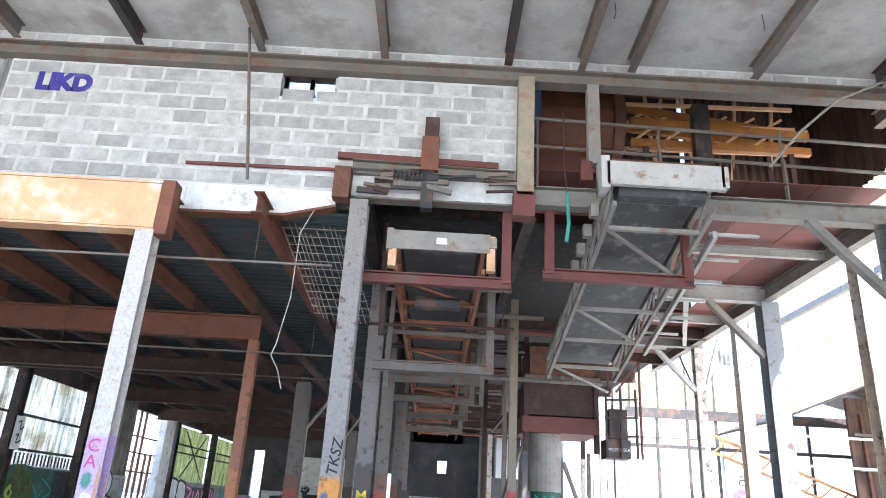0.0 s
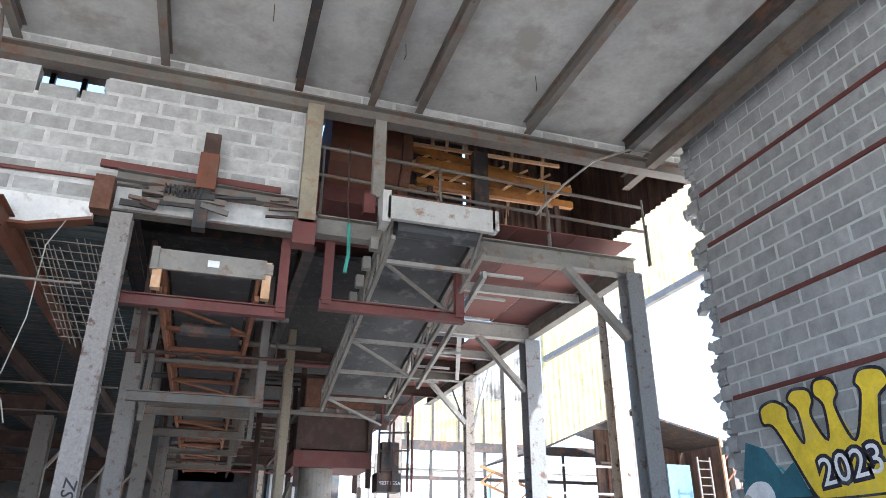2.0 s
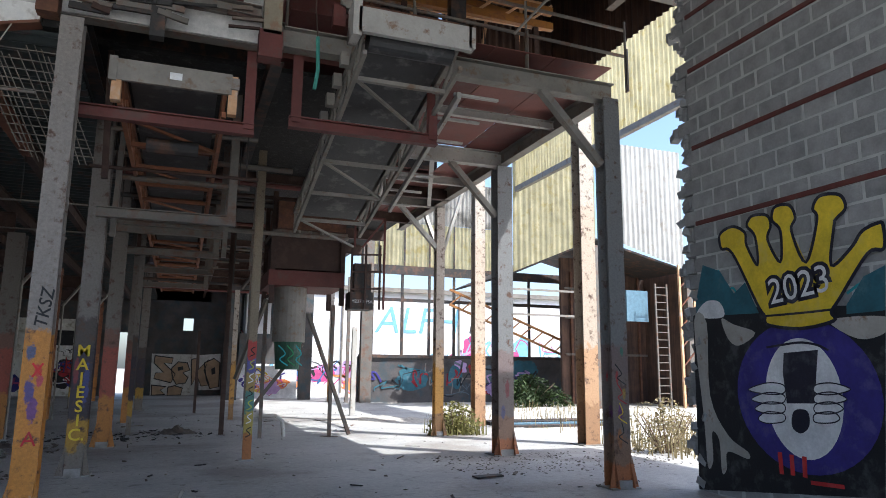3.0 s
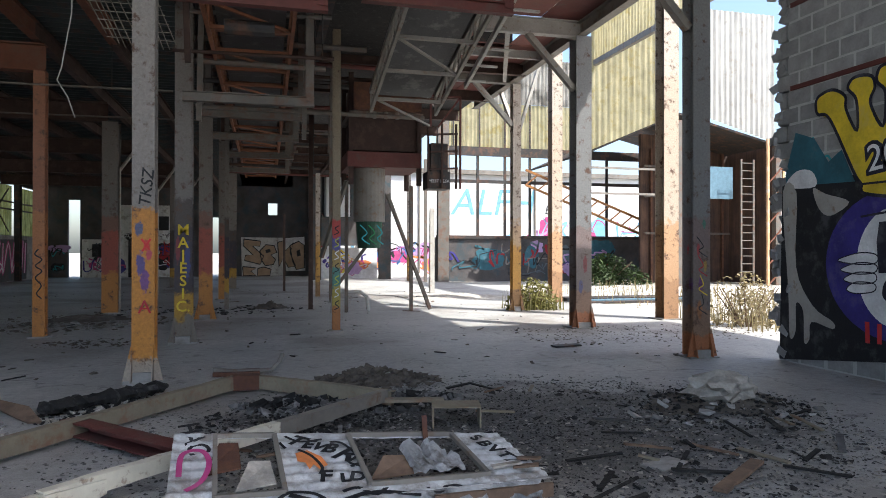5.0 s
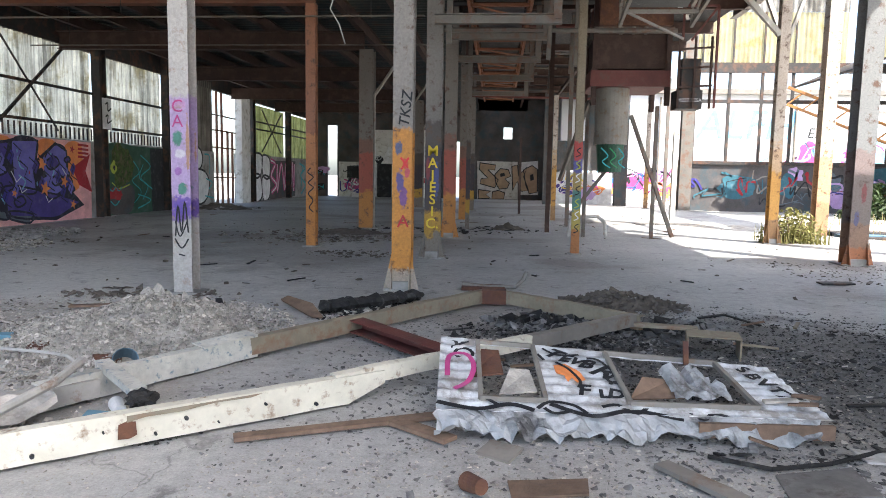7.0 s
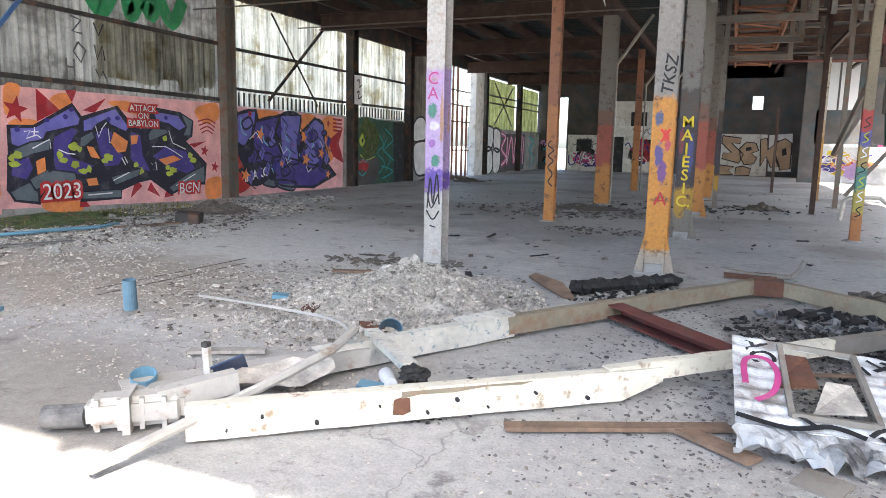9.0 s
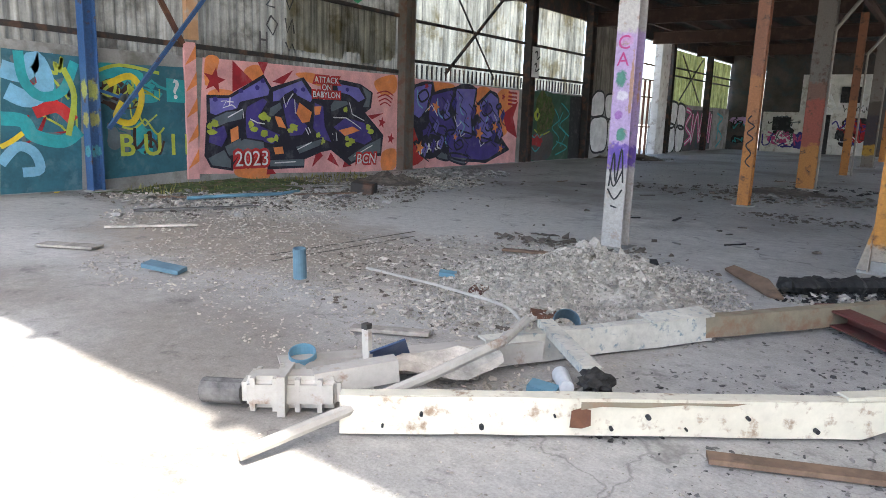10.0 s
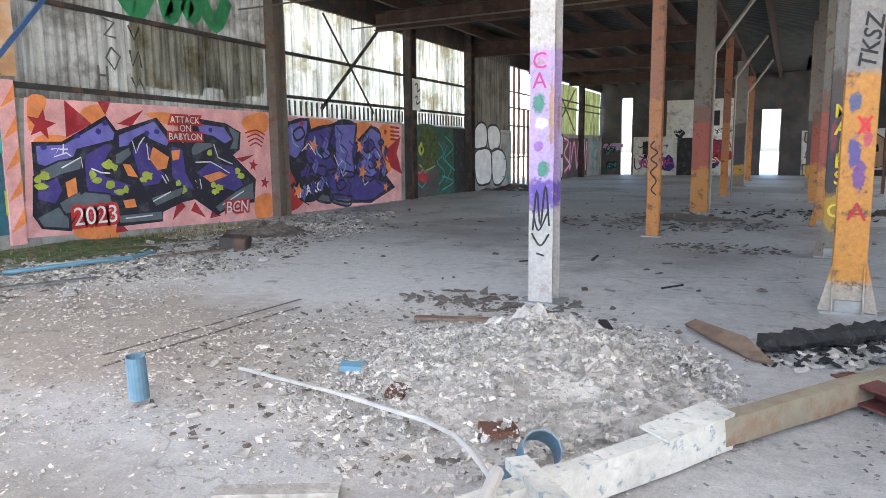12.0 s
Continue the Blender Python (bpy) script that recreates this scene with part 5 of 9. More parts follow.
# big shed with gable shaped cladding over its mouth
sh = thing("open_shed", "open shed with white corrugated cladding above a gable mouth", "shed")
part("cladding", corrugated((14.8, 29.5, 6.0), (1, 0, 0), (0, 0, 1), 4.6, 7.5, 0.3, 0.07, bottom=lambda s: 0.4 + s * 0.42), "sheet_yellow", sh, "yellowed translucent sheets")
part("cladding", corrugated((19.6, 29.5, 6.0), (1, 0, 0), (0, 0, 1), 5.2, 7.5, 0.3, 0.07, bottom=lambda s: 2.6 - s * 0.28), "sheet_white", sh, "white sheets")
part("roof", poly(bmesh.new(), [(14.6, 29.6, 6.2), (19.5, 29.6, 8.3), (19.5, 36.5, 8.3), (14.6, 36.5, 6.2)], 0.1), "dark_steel", sh)
part("roof", poly(bmesh.new(), [(19.5, 29.6, 8.3), (25.0, 29.6, 7.0), (25.0, 36.5, 7.0), (19.5, 36.5, 8.3)], 0.1), "dark_steel", sh)
for x in (19.4, 25.0):
    part("post", box(x - 0.15, x + 0.15, 29.4, 29.7, 0, 8 if x < 20 else 7), "grey_steel", sh)
for z in (4.4, 5.6):
    part("tie", bar(bmesh.new(), (14.6, 29.6, z), (19.4, 29.6, z), 0.08, 0.1), "pale_steel", sh)
part("side_wall", box(19.7, 27.5, 33.5, 33.7, 0, 8.0), "sheet_brown", sh, "dark brown rear sheets")
part("end_wall", box(25.2, 25.4, 29.8, 33.5, 0, 7.2), "sheet_brown", sh)
for k in range(5):
    part("rear_post", box(20.2 + k * 1.1, 20.32 + k * 1.1, 33.3, 33.42, 0, 7.2), "rust", sh)
for z in (2.6, 4.6, 6.2):
    part("rear_rail", box(19.8, 25.1, 33.25, 33.33, z, z + 0.12), "grey_steel", sh)
part("mural_board", box(21.5, 22.8, 30.0, 30.1, 4.3, 5.9), "blue_plastic", sh, "pale blue painted board")
ld = thing("wall_ladder", "tall grey steel ladder on the shed", "ladder")
for x in (22.7, 23.4):
    part("rail", box(x - 0.04, x + 0.04, 29.2, 29.28, 0, 6.2), "grey_steel", ld)
for k in range(16):
    part("rung", box(22.7, 23.4, 29.22, 29.26, 0.3 + k * 0.38, 0.34 + k * 0.38), "grey_steel", ld)
tw = thing("lattice_tower", "rusty orange lattice tower beside the shed", "lattice")
for x in (24.0, 24.9):
    part("leg", box(x - 0.06, x + 0.06, 28.9, 29.02, 0, 7.2), "peach_steel", tw)
for k in range(7):
    part("lacing", bar(bmesh.new(), (24.0, 28.95, k * 1.0), (24.9, 28.95, k * 1.0 + 0.9), 0.06, 0.06), "orange_steel", tw)
bo = thing("crane_boom", "orange lattice crane boom lying across the yard", "lattice")
for dz in (0.0, 0.8):
    part("chord", bar(bmesh.new(), (13.5, 34.5, 5.2 + dz), (22.0, 34.5, 2.0 + dz), 0.12, 0.12), "yellow_steel", bo)
for k in range(12):
    xa = 13.5 + k * 0.7
    part("lacing", bar(bmesh.new(), (xa, 34.5, 5.2 - k * 0.264), (xa + 0.7, 34.5, 5.74 - k * 0.264), 0.07, 0.07), "yellow_steel", bo)
bt = thing("yard_tie_beam", "pale steel tie beam between tall yard posts", "steel beam")
part("beam", bar(bmesh.new(), (9.4, 15.2, 8.6), (9.2, 21.0, 8.6), 0.12, 0.16), "rust", bt)
part("beam", bar(bmesh.new(), (7.0, 15.3, 8.55), (9.8, 15.3, 8.55), 0.1, 0.12), "rust", bt)
part("brace", bar(bmesh.new(), (7.2, 20.9, 6.6), (9.3, 20.9, 8.5), 0.1, 0.1), "rust", bt)
sr = setting("roof_side_cladding", corrugated((15.0, 15.5, 10.55), (0, 1, 0), (0, 0, 1), 14, 4.4, 0.25, 0.06), "sheet_yellow")
setting("roof_side_beam", bar(bmesh.new(), (15.0, 15.5, 10.45), (15.0, 29.5, 10.45), 0.2, 0.25), "pale_steel")
bp = thing("pallet_stack", "low stack of blue painted steel planks in the yard", "planks")
for k in range(5):
    part("plank", box(9.9, 14.5, 20.4 + k * 0.5, 20.8 + k * 0.5, -0.02, 0.05 + 0.03 * (k % 3)), "blue_plastic" if k % 2 else "dark_steel", bp)


def leafy(name, label, cx, cy, rx, ry, h, count, leaf_size, material, seed):
    rng = random.Random(seed)
    verts, faces = [], []
    for _ in range(count):
        a, r, zz = rng.uniform(0, 6.283), math.sqrt(rng.random()), rng.random()
        lim = math.sqrt(max(0.02, 1 - zz * zz)) * (0.75 + 0.3 * math.sin(3 * a + seed))
        c = Vector((cx + rx * r * lim * math.cos(a), cy + ry * r * lim * math.sin(a), h * zz * (0.8 + 0.25 * math.sin(5 * a))))
        q = Euler((rng.uniform(-1, 1), rng.uniform(-1, 1), rng.uniform(0, 6.3))).to_matrix()
        s = leaf_size * rng.uniform(0.5, 1.2)
        k = len(verts)
        verts += [c + q @ Vector(p) for p in ((0, -s, 0), (s * 0.5, 0, s * 0.1), (0, s, 0), (-s * 0.5, 0, s * 0.1))]
        faces.append((k, k + 1, k + 2, k + 3))
    me = bpy.data.meshes.new(name)
    me.from_pydata(verts, [], faces)
    me.materials.append(MATS[material])
    e = thing(name, label, "bush", at=(0, 0, 0))
    ob = new("foliage", me)
    ob.parent = e
    bm = bmesh.new()
    for k in range(9):
        a = k * 0.7
        tube(bm, (cx + 0.1 * math.cos(a), cy + 0.1 * math.sin(a), -0.03), (cx + rx * 0.6 * math.cos(a), cy + ry * 0.6 * math.sin(a), h * 0.75), 0.025, 5, 0.008)
    part("stems", bm, "wood", e)


def blades(name, label, where, count, lo, hi, material, seed):
    rng = random.Random(seed)
    verts, faces = [], []
    for _ in range(count):
        x, y = where(rng)
        h, a = rng.uniform(lo, hi), rng.uniform(0, 6.283)
        w, bend = 0.012 + 0.01 * rng.random(), rng.uniform(0.05, 0.35) * h
        dx, dy = math.cos(a), math.sin(a)
        k = len(verts)
        for t in (0, 0.5, 1):
            ox, oy, z, ww = x + dx * bend * t * t, y + dy * bend * t * t, h * t, w * (1 - 0.8 * t)
            verts += [(ox - dy * ww, oy + dx * ww, z - 0.03), (ox + dy * ww, oy - dx * ww, z - 0.03)]
        faces += [(k, k + 1, k + 3, k + 2), (k + 2, k + 3, k + 5, k + 4)]
    me = bpy.data.meshes.new(name)
    me.from_pydata(verts, [], faces)
    me.materials.append(MATS[material])
    tagged(new(name, me), label, "grass", kind="stuff")


leafy("bramble_bush", "dark green bramble bush in the sunny yard", 16.8, 32.0, 2.6, 1.2, 1.5, 2600, 0.13, "leaf", 2)
leafy("weed_bush", "yellow green weed bush beside a post", 7.6, 18.7, 0.9, 0.7, 0.9, 900, 0.07, "green_grass", 4)
leafy("weed_bush", "dry thorny bush at the edge of the slab", 10.6, 13.4, 1.3, 0.8, 1.15, 1500, 0.05, "dry_grass", 6)
blades("dry_grass", "tall dry straw coloured grass", between(9.9, 13.2, 12.2, 15.2), 300, 0.2, 0.8, "dry_grass", 5)
blades("dry_grass", "tall dry straw coloured grass", between(10.8, 20, 17, 30), 600, 0.15, 0.5, "dry_grass", 15)
blades("weeds", "green weeds along the foot of the wall", between(LEFT + 0.1, LEFT + 1.6, 7.5, 13.5), 900, 0.04, 0.14, "green_grass", 7)
blades("weeds", "green weeds beside the steel post", between(6.9, 8.4, 18.3, 19.4), 250, 0.2, 0.7, "green_grass", 8)

sm = setting("floor_groove", bar(bar(bmesh.new(), (-6.3, 5.4, 0.003), (-6.22, 7.6, 0.003), 0.035, 0.004), (-6.55, 5.6, 0.003), (-6.45, 7.9, 0.003), 0.03, 0.004), "earth")

# ---- things on the floor ----
def soft_mound(name, label, cx, cy, rx, ry, h, material, seed, category="pile"):
    bm = bmesh.new()
    n = 54
    grid = []
    for i in range(n + 1):
        row = []
        for j in range(n + 1):
            u, v = -1 + 2 * i / n, -1 + 2 * j / n
            d = math.sqrt(u * u + v * v) * (1.15 + 0.45 * noise.noise((u * 2.2 + seed, v * 2.2, 1.0)) + 0.2 * noise.noise((u * 7, v * 7 + seed, 2.0)))
            q = max(0.0, 1 - d) ** 1.2
            z = h * q * (0.75 + 0.5 * noise.noise((u * 3 + seed, v * 3, seed))) + h * 0.3 * q * noise.noise((u * 9, v * 9, seed)) + h * 0.22 * q * noise.noise((u * 23, v * 23, seed))
            row.append(bm.verts.new((cx + u * rx, cy + v * ry, max(z, 0.0) + 0.001 - (0.02 if d > 0.95 else 0))))
        grid.append(row)
    for i in range(n):
        for j in range(n):
            bm.faces.new((grid[i][j], grid[i + 1][j], grid[i + 1][j + 1], grid[i][j + 1]))
    return tagged(part(name, bm, material, None), label, category)


def mound_height(cx, cy, rx, ry, h):
    return lambda x, y: h * max(0.0, 1 - math.hypot((x - cx) / rx, (y - cy) / ry)) ** 1.2


soft_mound("rubble_pile", "low pile of pale crushed rubble beside a post", -3.4, 6.6, 1.35, 1.5, 0.46, "rubble", 2)
chips("rubble_stones", "pale broken rubble stones on the pile", within(-3.5, 6.5, 1.5, 1.8), 24000, 0.003, 0.035, "rubble", 0.8, 3, mound_height(-3.4, 6.6, 1.35, 1.5, 0.40))
chips("rubble_stones", "pale rubble scattered over the floor", within(-4.3, 6.2, 2.3, 2.6), 22000, 0.002, 0.022, "rubble", 0.7, 4)
chips("rubble_stones", "loose stones and grit on the slab", between(-9, 0, 2.0, 12), 10000, 0.0015, 0.011, "rubble", 0.7, 5)
chips("rubble_stones", "pale rubble heaped near the wall", within(-9.2, 7.0, 1.8, 1.6), 7000, 0.003, 0.035, "rubble", 0.7, 6)
chips("rubble_stones", "broken stones along the mural wall", between(LEFT + 0.6, LEFT + 3.4, 7.6, 13.5), 8000, 0.003, 0.045, "rubble", 0.6, 7)
chips("wall_litter", "mixed litter along the mural wall", between(LEFT + 0.5, LEFT + 3.8, 6.6, 13.6), 900, 0.015, 0.17, "litter", 0.22, 8)
chips("wall_litter", "dark twigs and scraps along the mural wall", between(LEFT + 0.4, LEFT + 4.2, 6.4, 15.0), 1800, 0.01, 0.10, "earth", 0.3, 28)
chips("wall_litter", "litter heaped at the foot of the mural", within(-11.6, 16.0, 1.4, 1.8), 1200, 0.01, 0.14, "litter", 0.4, 9)
soft_mound("soil_heap", "low heap of dark soil by the mural wall", -11.0, 12.6, 1.3, 1.0, 0.3, "earth", 7)
soft_mound("soil_heap", "mossy bank at the foot of the painted wall", LEFT + 0.8, 9.4, 1.5, 2.6, 0.16, "moss", 8)
chips("burnt_debris", "black burnt flakes and ash on the slab", within(2.7, 6.2, 3.2, 2.3), 26000, 0.003, 0.022, "char_and_roof_shade", 0.5, 10)
chips("ash_flakes", "grey ash flakes on the burnt ground", within(2.4, 6.0, 3.9, 3.0), 26000, 0.003, 0.03, "ash", 0.4, 11)
chips("ash_flakes", "grey grit along the burnt ground", within(1.0, 4.2, 3.2, 1.2), 5000, 0.003, 0.024, "ash", 0.5, 12)
chips("pale_scraps", "pale scraps lying in the burnt ground", within(1.9, 5.6, 4.2, 2.8), 9000, 0.003, 0.035, "litter", 0.3, 13)
chips("pale_scraps", "pale plaster flakes among the ash", within(2.6, 5.0, 3.2, 1.5), 5000, 0.003, 0.04, "rubble", 0.3, 43)
chips("burnt_debris", "burnt scraps heaped behind the beams", within(1.1, 7.6, 1.3, 0.5), 1500, 0.01, 0.10, "ash", 0.6, 44)
chips("burnt_debris", "charred lumps heaped behind the beams", within(1.1, 7.6, 1.1, 0.4), 500, 0.02, 0.13, "char_and_roof_shade", 0.7, 45)
chips("plaster_pieces", "flat broken plaster pieces in the rubble", within(-4.1, 6.4, 1.9, 1.9), 900, 0.015, 0.07, "rubble", 0.45, 46)
chips("plaster_pieces", "dark grit and scraps in the rubble", within(-4.2, 6.8, 2.0, 2.2), 2500, 0.006, 0.05, "earth", 0.4, 47)
chips("plaster_pieces", "brown scraps beside the post", within(-4.6, 8.6, 1.0, 0.45), 500, 0.01, 0.11, "earth", 0.3, 48)
chips("floor_litter", "small dark litter over the wide floor", between(-12, 8, 8.5, 30), 1100, 0.006, 0.07, "earth", 0.4, 14)
chips("floor_litter", "pale specks of litter over the wide floor", between(-12, 8, 7.5, 34), 900, 0.005, 0.06, "litter", 0.4, 16)
chips("floor_litter", "dark leaves and grit by the slab edge", between(5.0, 10.4, 11.4, 14.2), 2500, 0.006, 0.05, "earth", 0.3, 17)
for cx, cy, rx, ry, h, mt, lb in ((1.5, 8.9, 0.9, 0.5, 0.2, "earth", "low heap of brown burnt soil"), (4.9, 6.7, 1.0, 0.7, 0.22, "earth", "heap of dark burnt soil with a torn sack"), (0.3, 21.0, 0.6, 0.5, 0.25, "earth", "small dark heap far on the floor"),
                                  (-4.0, 18.5, 1.3, 0.8, 0.15, "earth", "low dark heap on the wide floor"), (-11.8, 29.0, 1.6, 1.4, 0.35, "earth", "heap of rubbish by the far wall"), (7.0, 24.5, 2.4, 2.0, 0.18, "rubble", "pale sunlit rubble heap")):
    soft_mound("dirt_heap", lb, cx, cy, rx, ry, h, mt, cx)
chips("grit", "grey stones and plaster grit before the torn panel", within(0.9, 3.4, 2.6, 0.75), 6000, 0.003, 0.022, "rubble", 0.6, 61)
chips("grit", "larger grey plaster lumps before the torn panel", within(1.2, 3.5, 1.8, 0.5), 200, 0.012, 0.045, "ash", 0.55, 62)
chips("grit", "pale crushed stone beside the cream beam", within(-1.9, 3.2, 1.5, 0.6, 0.5), 2200, 0.002, 0.013, "rubble", 0.6, 63)
chips("grit", "dark burnt lumps around the red channel", within(0.5, 7.0, 1.0, 0.8), 1400, 0.008, 0.05, "char_and_roof_shade", 0.55, 64)
chips("grit", "pale ash lumps between the fallen beams", within(0.6, 6.6, 1.1, 0.9), 900, 0.006, 0.04, "ash", 0.5, 65)
chips("floor_litter", "scatter of dark dirt on the floor", within(-2.8, 13.6, 1.0, 0.6), 500, 0.01, 0.09, "earth", 0.25, 70)
chips("burnt_debris", "burnt scraps over the dark soil heap", within(4.8, 6.4, 1.1, 0.8), 1200, 0.008, 0.05, "char_and_roof_shade", 0.5, 71, mound_height(4.9, 6.7, 1.0, 0.7, 0.2))
chips("burnt_debris", "pale torn scraps over the dark soil heap", within(4.7, 6.3, 1.2, 0.8), 260, 0.015, 0.12, "litter", 0.35, 72, mound_height(4.9, 6.7, 1.0, 0.7, 0.2))
chips("burnt_debris", "brown scraps over the low burnt heap", within(1.5, 8.8, 0.9, 0.5), 900, 0.01, 0.09, "earth", 0.5, 73, mound_height(1.5, 8.9, 0.9, 0.5, 0.18))
chips("floor_litter", "dark scraps gathered near the far posts", within(-4.5, 17.5, 2.6, 2.0), 900, 0.02, 0.14, "earth", 0.25, 66)
chips("floor_litter", "dark scraps gathered on the wide floor", within(-1.5, 20.5, 2.8, 1.6), 500, 0.02, 0.14, "char_and_roof_shade", 0.25, 67)
chips("ash_flakes", "thin pale ash flakes on the black ground", within(2.4, 5.6, 3.2, 1.9), 7000, 0.006, 0.045, "ash", 0.15, 81)
chips("ash_flakes", "pale flakes between the fallen beams", within(0.7, 6.9, 1.0, 0.8), 1500, 0.006, 0.05, "litter", 0.2, 82)
chips("burnt_debris", "long burnt splinters on the black ground", within(2.8, 5.8, 3.0, 2.0), 700, 0.02, 0.09, "char_and_roof_shade", 0.15, 83)
chips("wall_litter", "pale rubble ridge along the mural wall", within(-10.4, 8.2, 2.4, 1.1, 0.5), 7000, 0.005, 0.06, "rubble", 0.55, 91)
chips("wall_litter", "pale rubble ridge before the second mural", within(-10.8, 13.2, 1.6, 1.6, 0.6), 4500, 0.006, 0.07, "rubble", 0.55, 92)
chips("wall_litter", "dark scraps among the rubble ridge", within(-10.6, 9.6, 2.2, 2.6), 1600, 0.01, 0.09, "earth", 0.35, 93)
chips("wall_litter", "pale board scraps among the rubble ridge", within(-10.6, 9.4, 2.0, 2.4), 240, 0.03, 0.2, "litter", 0.12, 94)
chips("rubble_stones", "crushed stone spread over the sandy floor", within(-6.6, 5.6, 1.6, 1.8), 9000, 0.003, 0.028, "rubble", 0.6, 95)
chips("heap_scraps", "scraps on the far heaps", within(-11.8, 29.0, 1.6, 1.4), 140, 0.05, 0.25, "litter", 0.4, 18)
chips("heap_scraps", "scraps on the dark heaps", within(-3.6, 17.5, 1.6, 1.6), 180, 0.03, 0.14, "litter", 0.3, 19)


def flat_beam(name, label, a, b, mt, w=0.1, h=0.2, z=0.0, side=1):
    e = thing(name, label, "steel beam", "fallen truss")
    m, d = along((a[0], a[1], z + h / 2), (b[0], b[1], (b[2] if len(b) > 2 else z) + h / 2))
    rng = random.Random(int(abs(a[0] * 100)))
    for nm, x0, x1, z0, z1 in (("web", 0, side * 0.012, -h / 2, h / 2), ("flange", side * 0.0125, side * w, h / 2 - 0.012, h / 2), ("flange", side * 0.0125, side * w, -h / 2, -h / 2 + 0.012)):
        # plates a little dented along their length
        bm = bmesh.new()
        rings = []
        for i in range(13):
            dent = [(rng.uniform(-0.004, 0.004), rng.uniform(-0.004, 0.004)) for _ in range(2)]
            rings.append([bm.verts.new(m @ Vector((x + dent[k // 2][0], d * i / 12, q + dent[k // 2][1]))) for k, (x, q) in enumerate(((x0, z0), (x1, z0), (x1, z1), (x0, z1)))])
        for p, q in zip(rings, rings[1:]):
            for k in range(4):
                bm.faces.new((p[k], q[k], q[(k + 1) % 4], p[(k + 1) % 4]))
        bm.faces.new(rings[0]), bm.faces.new(rings[-1][::-1])
        bmesh.ops.recalc_face_normals(bm, faces=bm.faces)
        part(nm, bm, mt, e)
    return e


w1 = flat_beam("fallen_channel", "cream painted steel channel fallen on the slab", (-3.0, 3.08), (-1.02, 4.68), "cream_paint", 0.09, 0.19, 0.02, -1)
part("tapered_end", poly(bmesh.new(), [(-1.02, 4.68, 0.21), (-0.8, 4.87, 0.21), (-0.8, 4.87, 0.12), (-1.02, 4.68, 0.02)], 0.014), "cream_paint", w1)
w1b = flat_beam("fallen_channel", "thin cream painted steel channel lying under a torn panel", (-1.1, 4.64), (0.3, 6.12, 0.1), "cream_paint", 0.08, 0.11, 0.12, -1)
bm = bmesh.new()
# black pegs on the unpierced web, coloured like the dark inside of bolt holes
for k in range(9):
    s = 0.08 + 0.1 * k + 0.03 * math.sin(k * 5)
    bm = bmesh.new()
    p = Vector((-3.0, 3.08, 0)).lerp(Vector((-1.02, 4.68, 0)), s)
    tube(bm, (p.x + 0.004, p.y - 0.005, 0.07 + 0.06 * (k % 2)), (p.x + 0.02, p.y - 0.026, 0.07 + 0.06 * (k % 2)), 0.006 + 0.003 * (k % 3), 8)
    part("bolt_hole", bm, "paint_black_and_shade", next(c for c in w1.children if c.name.startswith("web")))
flat_beam("fallen_channel", "grey steel channel lying in the burnt ground", (0.3, 6.12), (1.45, 7.3), "pale_steel", 0.1, 0.12, 0.08, -1)
flat_beam("fallen_channel", "flaking pale painted steel channel on the slab", (-3.62, 3.25), (-2.72, 4.55), "light_steel", 0.14, 0.12, 0.04, -1)
w2 = flat_beam("fallen_channel", "flaking white and blue painted steel channel", (-2.95, 4.25), (-2.05, 5.8), "flaked_paint", 0.1, 0.18, 0.02, -1)
part("torn_flange", poly(bmesh.new(), [(-2.05, 5.8, 0.2), (-2.2, 5.9, 0.21), (-2.45, 5.4, 0.21), (-2.3, 5.3, 0.2)], 0.01), "flaked_paint", w2)
flat_beam("fallen_channel", "ochre rusted steel channel lying on the slab", (-2.1, 5.72), (-0.12, 8.6), "olive_paint", 0.1, 0.15, 0.04, -1)
flat_beam("fallen_channel", "brown steel channel lying in the burnt ground", (-0.05, 8.65), (1.45, 7.25), "olive_paint", 0.1, 0.15, 0.04, -1)
part("joint_plate", box(-0.2, 0.1, 8.5, 8.7, 0.03, 0.2), "rust", thing("truss_joint", "rusty joint plate where two beams meet", "steel plate"))
flat_beam("fallen_channel", "dark red steel channel in the burnt ground", (-1.45, 6.95), (-0.35, 5.75), "red_steel", 0.18, 0.12, 0.05)
cs = thing("cross_strut", "bent steel strut with a burnt black end", "steel strut", "fallen truss")
part("flat", bar(bmesh.new(), (-2.86, 4.82, 0.2), (-2.2, 4.1, 0.24), 0.1, 0.05), "flaked_paint", cs)
bm = bmesh.new()
bmesh.ops.create_icosphere(bm, subdivisions=3, radius=1.0)
for v in bm.verts:
    v.co *= 1 + 0.7 * noise.noise(v.co * 2.6)
    v.co = Vector((-2.14 + v.co.x * 0.08, 4.02 + v.co.y * 0.1, 0.22 + v.co.z * 0.05))
part("burnt_block", bm, "char_and_roof_shade", cs, "charred lump")
rp_plane = (Vector((-2.107, 3.786, 0.0)), Vector((0.778, 0.629, 0)), Vector((0, 0, 1)))
daub([(-0.05, 0.075), (0.01, 0.07), (0.052, 0.085), (0.048, 0.165), (0.0, 0.175), (-0.045, 0.16)], rp_plane, "rust", w1, 0.012, "rust_patch")
daub([(0.0, 0.205), (0.4, 0.207), (0.8, 0.207), (0.72, 0.19), (0.5, 0.196), (0.3, 0.178), (0.1, 0.182), (0.0, 0.165)], rp_plane, "olive_paint", w1, 0.012, "rust_patch")

